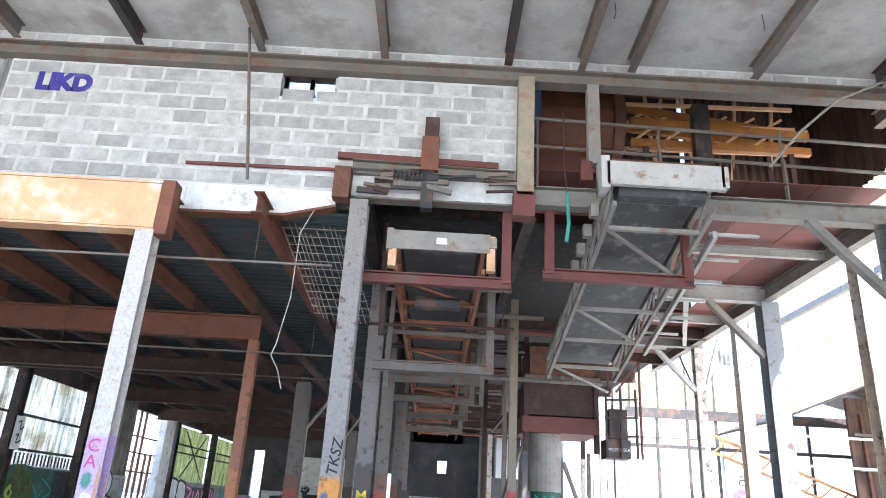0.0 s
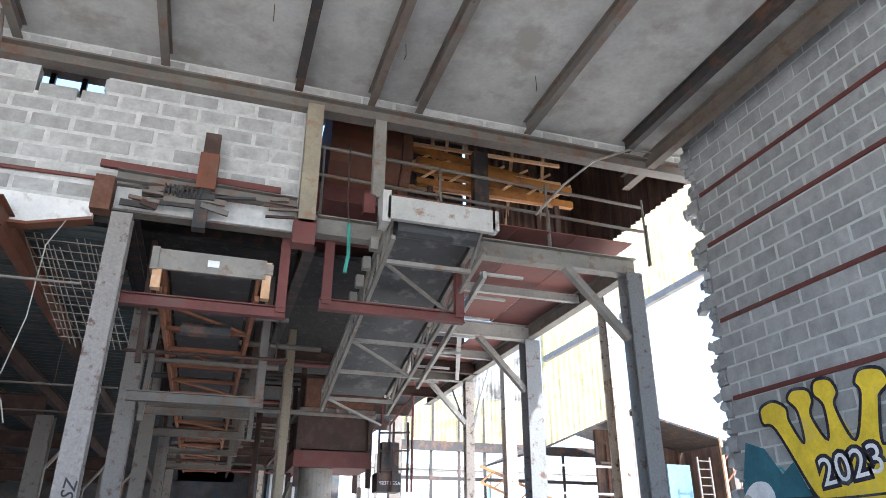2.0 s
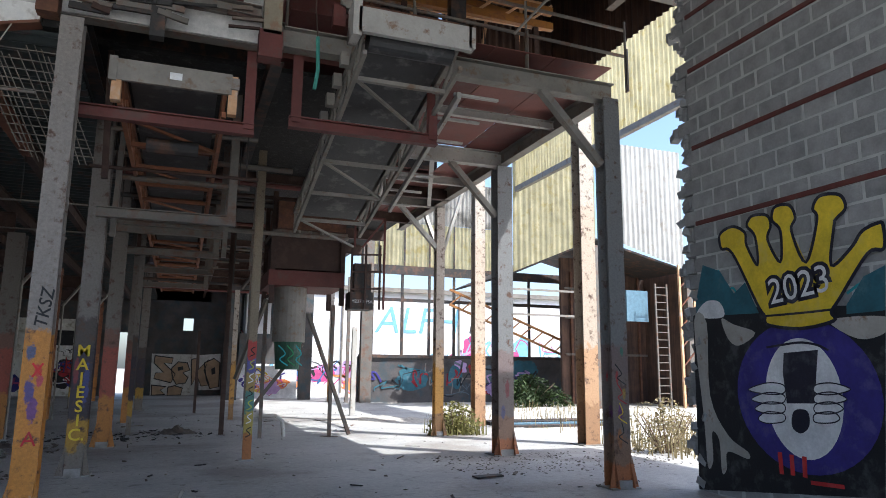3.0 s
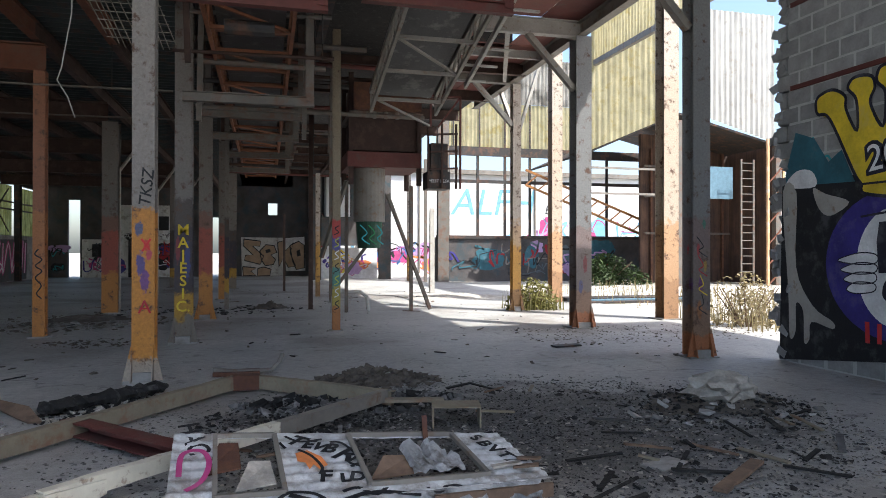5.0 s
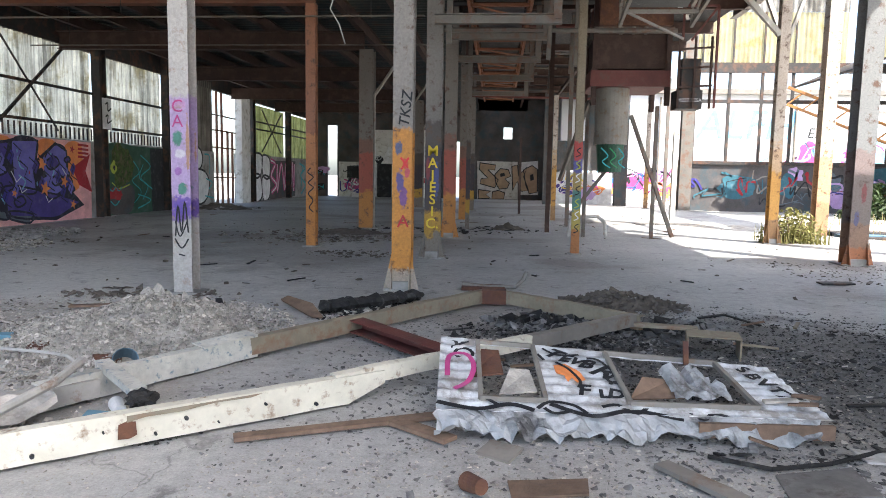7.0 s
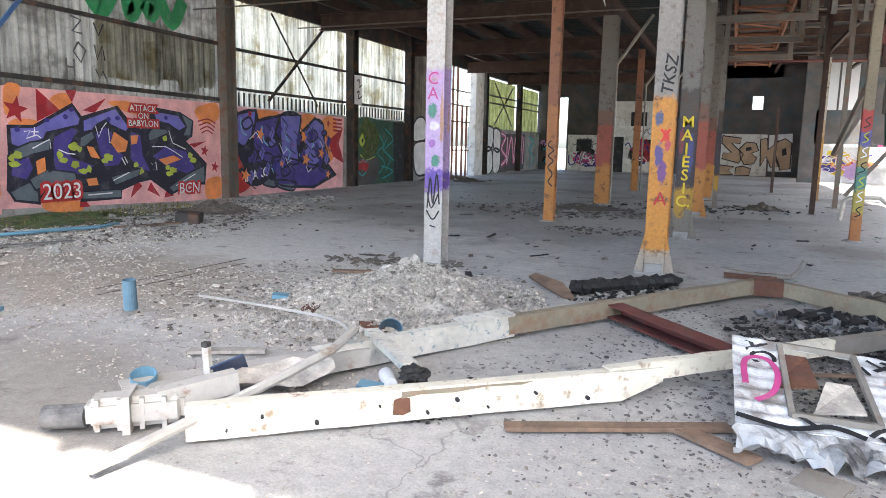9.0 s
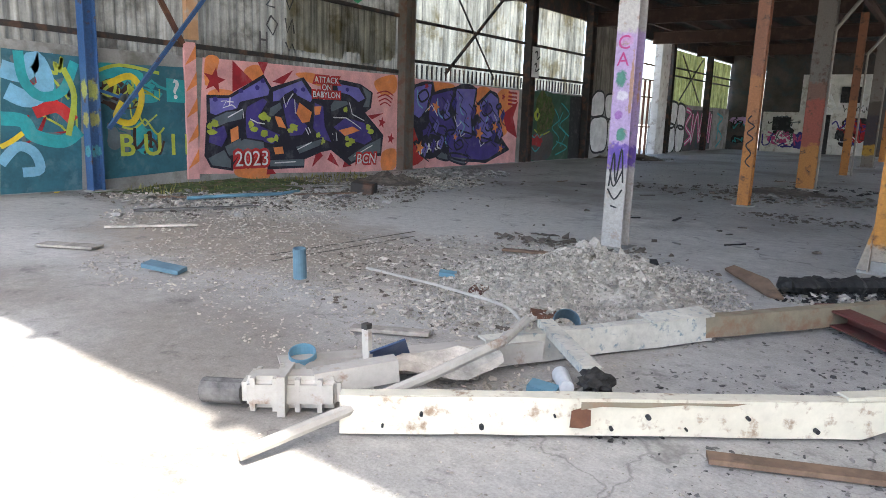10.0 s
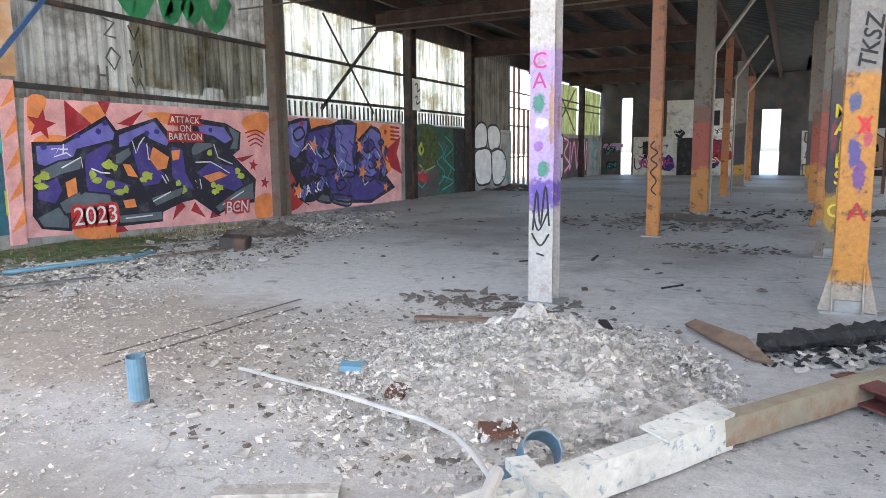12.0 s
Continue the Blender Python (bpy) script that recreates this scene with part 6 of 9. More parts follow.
rng = random.Random(77)
for k in range(46):
    a = rng.uniform(0, 6.28)
    x, y, q = 2.6 + 3.0 * math.sqrt(rng.random()) * math.cos(a), 6.0 + 2.2 * math.sqrt(rng.random()) * math.sin(a), rng.uniform(0, 3.14)
    d = rng.uniform(0.06, 0.26)
    e = thing("burnt_lath", "short burnt timber lath in the ash", "lath", "burnt laths")
    part("lath", bar(bmesh.new(), (x - d * math.cos(q), y - d * math.sin(q), 0.02), (x + d * math.cos(q), y + d * math.sin(q), 0.02 + rng.uniform(0, 0.06)), rng.uniform(0.02, 0.06), 0.015), rng.choice(("char_and_roof_shade", "wood", "ash", "char_and_roof_shade", "olive_paint")), e)
for k in range(44):
    x, y, q = rng.uniform(-11, 6), rng.uniform(9.5, 26), rng.uniform(0, 3.14)
    d = rng.uniform(0.05, 0.3)
    e = thing("floor_stick", "thin dark stick lying on the slab", "stick", "floor sticks")
    part("stick", bar(bmesh.new(), (x - d * math.cos(q), y - d * math.sin(q), 0.012), (x + d * math.cos(q), y + d * math.sin(q), 0.014), rng.uniform(0.02, 0.06), 0.016), rng.choice(("char_and_roof_shade", "wood", "earth", "litter")), e)

# torn caravan-like panel with window openings
pn = thing("window_unit", "torn white ribbed window panel with black graffiti", "panel")
FL, FR, NR, NL = Vector((-0.42, 5.05, 0.43)), Vector((1.87, 5.05, 0.29)), Vector((2.02, 4.36, 0.16)), Vector((-0.38, 4.22, 0.17))


def on_panel(u, v, lift=0.0):
    return FL.lerp(FR, u).lerp(NL.lerp(NR, u), v) + Vector((0, -0.25, 0.97)) * lift


def panel_strip(u0, u1, v0, v1, mt, name, waves=0, lift=0.0, label=""):
    bm = bmesh.new()
    n = max(2, waves * 6)
    prev = None
    for i in range(n + 1):
        v = v0 + (v1 - v0) * i / n
        dz = 0.006 * math.sin(2 * math.pi * i / 6) if waves else 0
        row = [bm.verts.new(on_panel(u0 + (u1 - u0) * k / 6, v, lift + dz + 0.004 * math.sin(k * 2.1 + v * 9))) for k in range(7)]
        if prev:
            for k in range(6):
                bm.faces.new((prev[k], row[k], row[k + 1], prev[k + 1]))
        prev = row
    bmesh.ops.recalc_face_normals(bm, faces=bm.faces)
    r = bmesh.ops.solidify(bm, geom=list(bm.faces), thickness=0.008)
    return part(name, bm, mt, pn, label)


for u0, u1, v0, v1 in ((0.0, 0.11, 0, 1), (0.29, 0.50, 0, 1), (0.84, 1.0, 0, 1), (0.11, 0.29, 0, 0.06), (0.50, 0.84, 0, 0.08), (0.11, 0.29, 0.88, 1), (0.50, 0.84, 0.86, 1)):
    panel_strip(u0, u1, v0, v1, "white_sheet", "sheet", 8 if v1 - v0 > 0.5 else 1)
for u0, u1 in ((0.115, 0.285), (0.505, 0.835)):
    bm = bmesh.new()
    c = [on_panel(u0, 0.06, 0.015), on_panel(u1, 0.06, 0.015), on_panel(u1, 0.87, 0.015), on_panel(u0, 0.87, 0.015)]
    for a, b in zip(c, c[1:] + c[:1]):
        bar(bm, a, b, 0.03, 0.03)
    part("window_frame", bm, "pale_steel", pn, "grey aluminium window frame")
rng = random.Random(8)
bm = bmesh.new()
prev = None
for i in range(64):
    s = i / 63
    a = NL.lerp(NR, s * 0.97)
    deep = 0.17 * (1 - 0.5 * s) * (0.7 + 0.5 * noise.noise((s * 11, 3.0, 1.0)))
    row = []
    for t in (0, 0.2, 0.4, 0.6, 0.8, 1.0):
        q = (noise.noise((s * 26, t * 2.5, 7.0)) * 0.075 + noise.noise((s * 60, t * 5, 2.0)) * 0.04) * (0.2 + t)
        row.append(bm.verts.new(a + Vector((0.04 * noise.noise((s * 18, t * 3, 2.0)), -0.005 - deep * t, q - 0.12 * t))))
    for v in row:
        v.co.z = max(v.co.z, 0.008)
    if prev:
        for k in range(5):
            bm.faces.new((prev[k], row[k], row[k + 1], prev[k + 1]))
    prev = row
part("crumpled_skirt", bm, "crumpled_metal", pn, "crumpled white metal skirt")
pan_o = on_panel(0, 1, 0)
px = (on_panel(1, 0.5) - on_panel(0, 0.5)).normalized()
py = (on_panel(0.3, 0) - on_panel(0.3, 1))
py = (py - px * py.dot(px)).normalized()
pplane = (on_panel(0, 1), px, py)
lettering("HAC", pplane, 0.10, 0.80, 0.20, "paint_black_and_shade", pn, 0.025, spin=-75, bold=0.004)
stroke([(0.05, 0.35), (0.05, 0.6), (0.16, 0.64), (0.22, 0.5), (0.19, 0.3), (0.1, 0.2)], 0.035, pplane, "magenta", pn, 0.026)
daub([(0.76, 0.56), (0.84, 0.59), (0.93, 0.5), (0.96, 0.4), (0.90, 0.36), (0.87, 0.42), (0.84, 0.36), (0.82, 0.44), (0.77, 0.46)], pplane, "paint_orange", pn, 0.024)
for ch, u, v, size, sp in (("T", 0.76, 0.72, 0.17, -30), ("E", 0.84, 0.66, 0.14, -12), ("V", 0.91, 0.63, 0.13, -25), ("B", 0.98, 0.60, 0.16, -18), ("R", 1.08, 0.52, 0.24, -32), ("?", 1.14, 0.40, 0.14, -40)):
    lettering(ch, pplane, u, v, size, "paint_black_and_shade", pn, 0.027, 0.35, spin=sp, bold=0.006)
for pts in ([(0.70, 0.78), (0.80, 0.70), (0.95, 0.72)], [(0.78, 0.6), (0.86, 0.52), (0.92, 0.38), (0.90, 0.3)], [(1.0, 0.68), (1.08, 0.66), (1.16, 0.5), (1.10, 0.42), (1.18, 0.36)], [(0.66, 0.7), (0.7, 0.62)]):
    stroke(pts, 0.022, pplane, "paint_black_and_shade", pn, 0.026)
lettering("F", pplane, 0.93, 0.27, 0.17, "paint_black_and_shade", pn, 0.027, 0.1, spin=-4, bold=0.006)
lettering("L", pplane, 1.05, 0.24, 0.13, "paint_black_and_shade", pn, 0.027, 0.1, spin=4, bold=0.006)
lettering("D", pplane, 1.13, 0.25, 0.14, "paint_black_and_shade", pn, 0.027, 0.1, spin=-10, bold=0.006)
for ch, u, v, size, sp in (("S", 2.05, 0.66, 0.12, -40), ("B", 2.09, 0.58, 0.13, -60), ("V", 2.14, 0.50, 0.15, -48), ("T", 2.19, 0.42, 0.13, -55), ("Z", 2.24, 0.34, 0.15, -50)):
    lettering(ch, pplane, u, v, size, "paint_black_and_shade", pn, 0.027, 0.3, spin=sp, bold=0.005)
for pts in ([(0.0, 0.05), (0.25, 0.0), (0.45, 0.07), (0.6, 0.02)], [(0.7, 0.1), (0.95, 0.0), (1.2, 0.08), (1.5, 0.02)]):
    stroke(pts, 0.04, pplane, "paint_black_and_shade", pn, 0.022)
for pts in ([(0.62, 0.04), (0.7, 0.12), (0.84, 0.1), (0.92, 0.02)], [(1.02, 0.1), (1.12, 0.13), (1.22, 0.05), (1.3, 0.12)], [(1.55, 0.11), (1.62, 0.03), (1.7, 0.1), (1.82, 0.06)], [(0.3, 0.12), (0.38, 0.05)], [(0.66, 0.05), (0.72, 0.0), (0.82, 0.03)]):
    stroke(pts, 0.028, pplane, "paint_black_and_shade", pn, 0.024)
for u, v, w, h, mt in ((0.22, 0.6, 0.24, 0.3, "rubble"), (0.14, 0.35, 0.22, 0.4, "rust"), (0.60, 0.6, 0.36, 0.2, "wood"), (0.72, 0.4, 0.26, 0.3, "litter")):
    c = on_panel(u, v, -0.06)
    sc = thing("torn_scrap", "torn pale board scrap inside the panel opening", "board")
    part("board", poly(bmesh.new(), [c + Vector((-w / 2, -h / 2, 0)), c + Vector((w / 2, -h / 2, 0.03)), c + Vector((w * 0.35, h / 2, 0.08)), c + Vector((-w * 0.2, h * 0.35, 0.1))], 0.012), mt, sc)
cw = thing("crumpled_sheet", "crumpled torn white metal sheet in the panel opening", "sheet metal")
bm = bmesh.new()
grid = [[bm.verts.new(on_panel(0.635 + 0.15 * i / 14, 0.34 + 0.42 * j / 8, 0.02 + 0.07 * (1 - j / 8) * abs(math.sin(i * 0.55)) + 0.035 * noise.noise((i * 0.6, j * 0.8, 5)))) for j in range(9)] for i in range(15)]
for i in range(14):
    for j in range(8):
        if not (i > 9 and j < (i - 9)):
            bm.faces.new((grid[i][j], grid[i + 1][j], grid[i + 1][j + 1], grid[i][j + 1]))
bmesh.ops.solidify(bm, geom=list(bm.faces), thickness=0.004)
part("sheet", bm, "white_sheet", cw)
lb2 = thing("panel_batten", "brown timber batten under the torn panel edge", "timber")
part("batten", bar(bmesh.new(), NL.lerp(NR, 0.66) + Vector((0, -0.04, -0.07)), NL.lerp(NR, 1.0) + Vector((0, -0.03, -0.07)), 0.03, 0.09), "wood", lb2)
for k, (u, v, w) in enumerate(((0.9, 0.75, 0.2), (0.95, 0.82, 0.16), (0.985, 0.7, 0.12))):
    sp = thing("panel_splinter", "pale timber splinter on the torn panel corner", "splinter", "panel splinters")
    c = on_panel(u, v, 0.03)
    part("splinter", bar(bmesh.new(), c + Vector((-w / 2, 0.05 * (k - 1), 0.0)), c + Vector((w / 2, -0.06, 0.02)), 0.05, 0.015), "wood" if k else "rubble", sp)
rb = thing("rusty_strip", "rusty steel strip standing in the panel opening", "steel strip")
part("strip", bar(bmesh.new(), on_panel(0.745, 0.12, 0.0), on_panel(0.745, 0.05, 0.16), 0.035, 0.02), "rust", rb)
bxs = thing("channel_offcut", "short brown steel box channel on the burnt ground", "steel offcut")
m = pose(1.95, 6.48, 0.0, 0, 0, -12)
bm = bmesh.new()
bx(bm, -0.23, 0.23, -0.15, 0.15, 0.19, 0.2, m), bx(bm, -0.23, -0.215, -0.15, 0.15, 0.0, 0.19, m), bx(bm, 0.215, 0.23, -0.15, 0.15, 0.0, 0.19, m), bx(bm, -0.02, 0.02, -0.15, 0.1, 0.2, 0.206, m)
part("channel", bm, "olive_paint", bxs)
part("plate", box(-0.3, 0.3, -0.06, 0.06, 0.13, 0.16, pose(1.65, 7.0, 0.0, 0, 0, -10)), "olive_paint", bxs)
sk = thing("torn_sack", "crumpled pale torn sack on the burnt heap", "sack")
bm = bmesh.new()
bmesh.ops.create_icosphere(bm, subdivisions=3, radius=1.0)
for v in bm.verts:
    v.co *= 1 + 0.45 * noise.noise(v.co * 2.3) + 0.25 * noise.noise(v.co * 5.5)
    v.co = Vector((4.95 + v.co.x * 0.36, 6.55 + v.co.y * 0.26, max(0.02, 0.2 + v.co.z * 0.17)))
part("cloth", bm, "rubble", sk)
lg = thing("charred_timber", "charred black timber lying on the slab", "timber")
bm = bmesh.new()
rings = []
for i in range(30):
    p = Vector((-2.0, 7.7, 0.085)).lerp(Vector((-0.95, 8.75, 0.085)), i / 29)
    r = 0.07 + 0.035 * noise.noise((i * 0.45, 2.0, 1.0)) + 0.008 * math.sin(i * 2.6) - (0.04 if i in (0, 29) else 0)
    rings.append([bm.verts.new(p + Vector((-0.707 * r * 1.4 * math.cos(k * 0.785), 0.707 * r * 1.4 * math.cos(k * 0.785), r * math.sin(k * 0.785))) * (1 + 0.55 * noise.noise((i * 0.7, k * 1.3, 4)))) for k in range(8)])
for a, b in zip(rings, rings[1:]):
    for k in range(8):
        bm.faces.new((a[k], b[k], b[(k + 1) % 8], a[(k + 1) % 8]))
bm.faces.new(rings[0][::-1]), bm.faces.new(rings[-1])
bmesh.ops.recalc_face_normals(bm, faces=bm.faces)
part("log", bm, "char_and_roof_shade", lg)
wd = thing("splintered_board", "splintered brown board beside the charred timber", "board")
part("board", poly(bmesh.new(), [(-2.6, 8.15, 0.08), (-2.52, 8.19, 0.12), (-2.1, 7.75, 0.12), (-1.9, 7.45, 0.03), (-2.05, 7.5, 0.02)], 0.03), "wood", wd)
chips("charred_flakes", "burnt flakes round the strut end", within(-2.1, 4.0, 0.2, 0.16), 260, 0.008, 0.04, "char_and_roof_shade", 0.6, 33)
chips("charred_flakes", "burnt scraps between the fallen beams", within(-1.6, 4.9, 0.9, 0.5, 0.8), 700, 0.004, 0.025, "ash", 0.4, 34)
chips("charred_flakes", "rubble bits between the fallen beams", within(-2.6, 4.0, 0.5, 0.35, 0.8), 900, 0.006, 0.05, "rubble", 0.5, 35)
chips("charred_flakes", "charred flakes round the timber", within(-1.5, 8.0, 0.8, 0.35, 0.7), 400, 0.015, 0.07, "char_and_roof_shade", 0.5, 23)
chips("charred_flakes", "pale flakes round the timber", within(-1.35, 7.9, 0.7, 0.3, 0.8), 260, 0.015, 0.08, "rubble", 0.4, 24)
sc = thing("curved_scrap", "curved torn metal scrap on the slab", "scrap metal")
part("sheet", path_tube(bmesh.new(), [(-0.5, 9.75, 0.08), (-0.1, 9.7, 0.05), (0.25, 9.72, 0.06), (0.36, 9.8, 0.16), (0.4, 9.85, 0.25)], 0.03, 6), "pale_steel", sc)
part("tangle", box(-0.5, 0.1, 9.6, 9.9, 0.01, 0.06), "rust", sc)
cs2 = thing("charred_stick", "charred timber stick on the slab", "timber")
part("stick", bar(bmesh.new(), (-3.2, 7.75, 0.12), (-2.7, 6.75, 0.03), 0.07, 0.05), "char_and_roof_shade", cs2)
for (a, b, w, mt, lb) in (((-1.56, 3.98), (-0.4, 4.5), 0.09, "wood", "splintered brown timber lath"), ((-0.66, 4.38), (-0.28, 4.09), 0.12, "wood", "broken brown timber lath"), ((-2.7, 5.75), (-2.15, 6.0), 0.12, "rubble", "flat pale splinter of board"),
                          ((-4.1, 4.3), (-3.6, 4.55), 0.1, "rubble", "flat weathered timber lath"), ((-4.9, 7.6), (-3.6, 8.0), 0.1, "wood", "pale timber lath in the rubble"), ((0.9, 3.9), (1.2, 3.48), 0.11, "pale_steel", "grey weathered timber piece"), ((-10.3, 6.2), (-9.5, 7.8), 0.14, "litter", "pale plank among wall litter"), ((-10.4, 9.3), (-9.9, 10.4), 0.1, "wood", "brown lath among wall litter"),
                          ((-11.2, 8.2), (-10.4, 9.6), 0.08, "rubble", "pale lath among wall litter"), ((-11.8, 9.6), (-11.0, 11.2), 0.16, "litter", "weathered plank by the wall"), ((-9.2, 5.2), (-8.6, 6.1), 0.09, "rubble", "pale lath on the rubble"), ((-11.6, 7.2), (-10.9, 7.9), 0.1, "wood", "grey board by the wall"),
                          ((-8.6, 4.2), (-8.0, 4.5), 0.2, "rubble", "pale slab on the rubble"), ((3.2, 4.2), (3.9, 4.7), 0.1, "wood", "broken timber lath in burnt ground"), ((5.0, 11.2), (5.5, 11.25), 0.2, "dark_steel", "small dark metal plate on the slab")):
    e = thing("loose_board", lb, "board", "loose boards")
    part("board", bar(bmesh.new(), (*a, 0.025), (*b, 0.03), w, 0.025), mt, e)
for pts, mt, lb in (([(0.05, 3.62), (0.47, 3.66), (0.45, 3.45), (0.07, 3.42)], "wood", "pale flat board on the grit"), ([(-0.13, 3.97), (-0.04, 4.14), (0.15, 4.0), (0.06, 3.85)], "pale_steel", "grey flat fragment beside the panel"), ([(1.5, 3.86), (1.95, 3.97), (1.92, 3.6), (1.46, 3.56)], "litter", "flat grey slab on the grit"), ([(2.1, 4.3), (2.5, 4.15), (2.45, 4.0), (2.1, 4.1)], "litter", "bent pale metal scrap"), ([(3.0, 4.9), (3.3, 5.0), (3.35, 4.8), (3.1, 4.7)], "litter", "pale board scrap in ash")):
    e = thing("flat_fragment", lb, "fragment", "flat fragments")
    part("slab", poly(bmesh.new(), [(x, y, 0.012 + 0.015 * ((k * 7) % 3)) for k, (x, y) in enumerate(pts)], 0.014), mt, e)
cb2 = thing("burnt_cable", "black burnt cable lying on the grit", "cable")
part("cable", path_tube(bmesh.new(), [(1.2, 4.05, 0.02), (1.35, 3.95, 0.03), (1.5, 3.91, 0.02), (1.85, 4.0, 0.03), (2.3, 4.28, 0.02), (2.8, 4.6, 0.02)], 0.014, 6), "char_and_roof_shade", cb2)
bh = thing("blue_hose", "thin blue hose among wall litter", "hose")
part("hose", path_tube(bmesh.new(), [(-10.8, 7.4, 0.06), (-10.5, 8.2, 0.08), (-10.4, 9.0, 0.06), (-10.6, 9.6, 0.05)], 0.03, 6), "sky_blue_plastic", bh)
for k, (x, y) in enumerate(((-9.7, 7.75), (-10.9, 8.4), (-8.6, 9.8), (-9.6, 9.4), (-10.6, 10.1), (-11.4, 8.1), (-8.9, 7.0), (-10.0, 5.8))):
    e = thing("white_scrap", "crumpled white paper scrap among litter", "scrap", "white scraps")
    bm = bmesh.new()
    bmesh.ops.create_icosphere(bm, subdivisions=2, radius=1.0)
    for v in bm.verts:
        v.co *= 1 + 0.5 * noise.noise(v.co * 2.1 + Vector((k, 0, 0)))
        v.co = Vector((x + v.co.x * 0.09, y + v.co.y * 0.07, max(0.005, 0.03 + v.co.z * 0.04)))
    part("paper", bm, "litter", e)
pp = thing("long_rod", "long thin grey steel rod lying on the rubble", "rod")
part("rod", path_tube(bmesh.new(), [(-5.22, 5.66, 0.06), (-4.2, 5.37, 0.13), (-3.44, 5.10, 0.18), (-3.22, 4.96, 0.2), (-3.06, 4.79, 0.22), (-2.79, 4.46, 0.25)], 0.013, 8), "light_steel", pp)
pp = thing("long_pipe", "long pale grey pipe lying over the fallen beams", "pipe")
part("pipe", path_tube(bmesh.new(), [(-3.12, 2.6, 0.06), (-2.85, 3.6, 0.2), (-2.75, 4.1, 0.27), (-2.82, 4.5, 0.30)], 0.03, 8), "light_steel", pp)
mc = thing("broken_motor", "broken pale machine part lying in debris", "machine part")
bm = bar(bmesh.new(), (-3.6, 3.0, 0.11), (-3.2, 3.3, 0.12), 0.17, 0.17)
bmesh.ops.bevel(bm, geom=list(bm.edges), offset=0.035, segments=3, affect="EDGES")
part("body", bm, "light_steel", mc)
for k in range(4):
    part("rib", bar(bmesh.new(), (-3.56 + k * 0.09, 3.03 + k * 0.067, 0.11), (-3.54 + k * 0.09, 3.045 + k * 0.067, 0.11), 0.173, 0.173), "light_steel", mc)
part("bellows", tube(bmesh.new(), (-3.8, 2.9, 0.08), (-3.6, 3.0, 0.09), 0.065, 12), "ash", mc)
part("shaft", bar(bmesh.new(), (-3.3, 3.2, 0.16), (-3.05, 3.55, 0.2), 0.1, 0.12), "light_steel", mc)
part("lever", bar(bmesh.new(), (-3.2, 3.5, 0.05), (-3.24, 3.52, 0.38), 0.045, 0.03), "light_steel", mc)
part("lever_cap", box(-3.26, -3.22, 3.5, 3.54, 0.38, 0.41), "dark_steel", mc)
cl2 = thing("torn_cloth", "torn pale grey cloth draped over the beam", "cloth")
bm = bmesh.new()
grid = [[bm.verts.new(Vector((-3.25, 3.72, 0.17)).lerp(Vector((-2.85, 4.22, 0.22)), u / 8) + Vector((0.16, -0.12, -0.13)) * (v / 5) * (1 - abs(u / 8 - 0.6)) + Vector((0, 0, 0.03 * noise.noise((u * 0.7, v * 0.9, 3))))) for v in range(6)] for u in range(9)]
for u in range(8):
    for v in range(5):
        bm.faces.new((grid[u][v], grid[u + 1][v], grid[u + 1][v + 1], grid[u][v + 1]))
part("sheet", bm, "rubble", cl2)
part("flange", box(-0.02, 0.02, -0.11, 0.11, 0.0, 0.21, pose(-3.42, 3.12, 0.01, 0, 0, 35)), "light_steel", mc)
bs2 = thing("blue_sheet", "dark blue plastic sheet leaning on a beam", "plastic sheet")
part("sheet", poly(bmesh.new(), [(-3.37, 3.68, 0.03), (-3.28, 3.98, 0.03), (-3.14, 3.72, 0.3), (-3.2, 3.5, 0.27)], 0.01), "navy_plastic", bs2)
for x, y, r, h, spin, mt, lb, nm in ((-3.62, 3.42, 0.08, 0.12, 20, "sky_blue_plastic", "blue and white plastic tub", "plastic_tub"), (-5.34, 4.93, 0.06, 0.27, 6, "blue_plastic", "blue grey plastic pipe stub", "pipe_stub"), (-2.86, 5.12, 0.10, 0.16, 50, "blue_plastic", "broken blue plastic bucket", "plastic_bucket"), (-2.95, 4.9, 0.05, 0.14, 80, "blue_plastic", "dented grey metal can", "metal_can"), (-2.45, 4.3, 0.05, 0.26, 85, "white_plastic", "pale crushed plastic bottle", "plastic_bottle"), (-0.12, 3.45, 0.05, 0.14, 80, "rust", "crushed rusty metal can", "metal_can")):
    e = thing(nm, lb, nm.split("_")[1])
    m = pose(x, y, r + 0.01, spin, 0, 35)
    bm = bmesh.new()
    hollow = nm in ("plastic_tub", "plastic_bucket", "pipe_stub")
    c = bmesh.ops.create_cone(bm, cap_ends=not hollow, segments=18, radius1=r, radius2=r * (0.95 if hollow else 0.8), depth=h)
    if hollow:
        bmesh.ops.solidify(bm, geom=list(bm.faces), thickness=0.005)
    bmesh.ops.transform(bm, matrix=m @ Matrix.Translation((0, 0, h / 2 - (0 if spin < 40 else h / 2))), verts=bm.verts)
    part("shell", bm, mt, e)
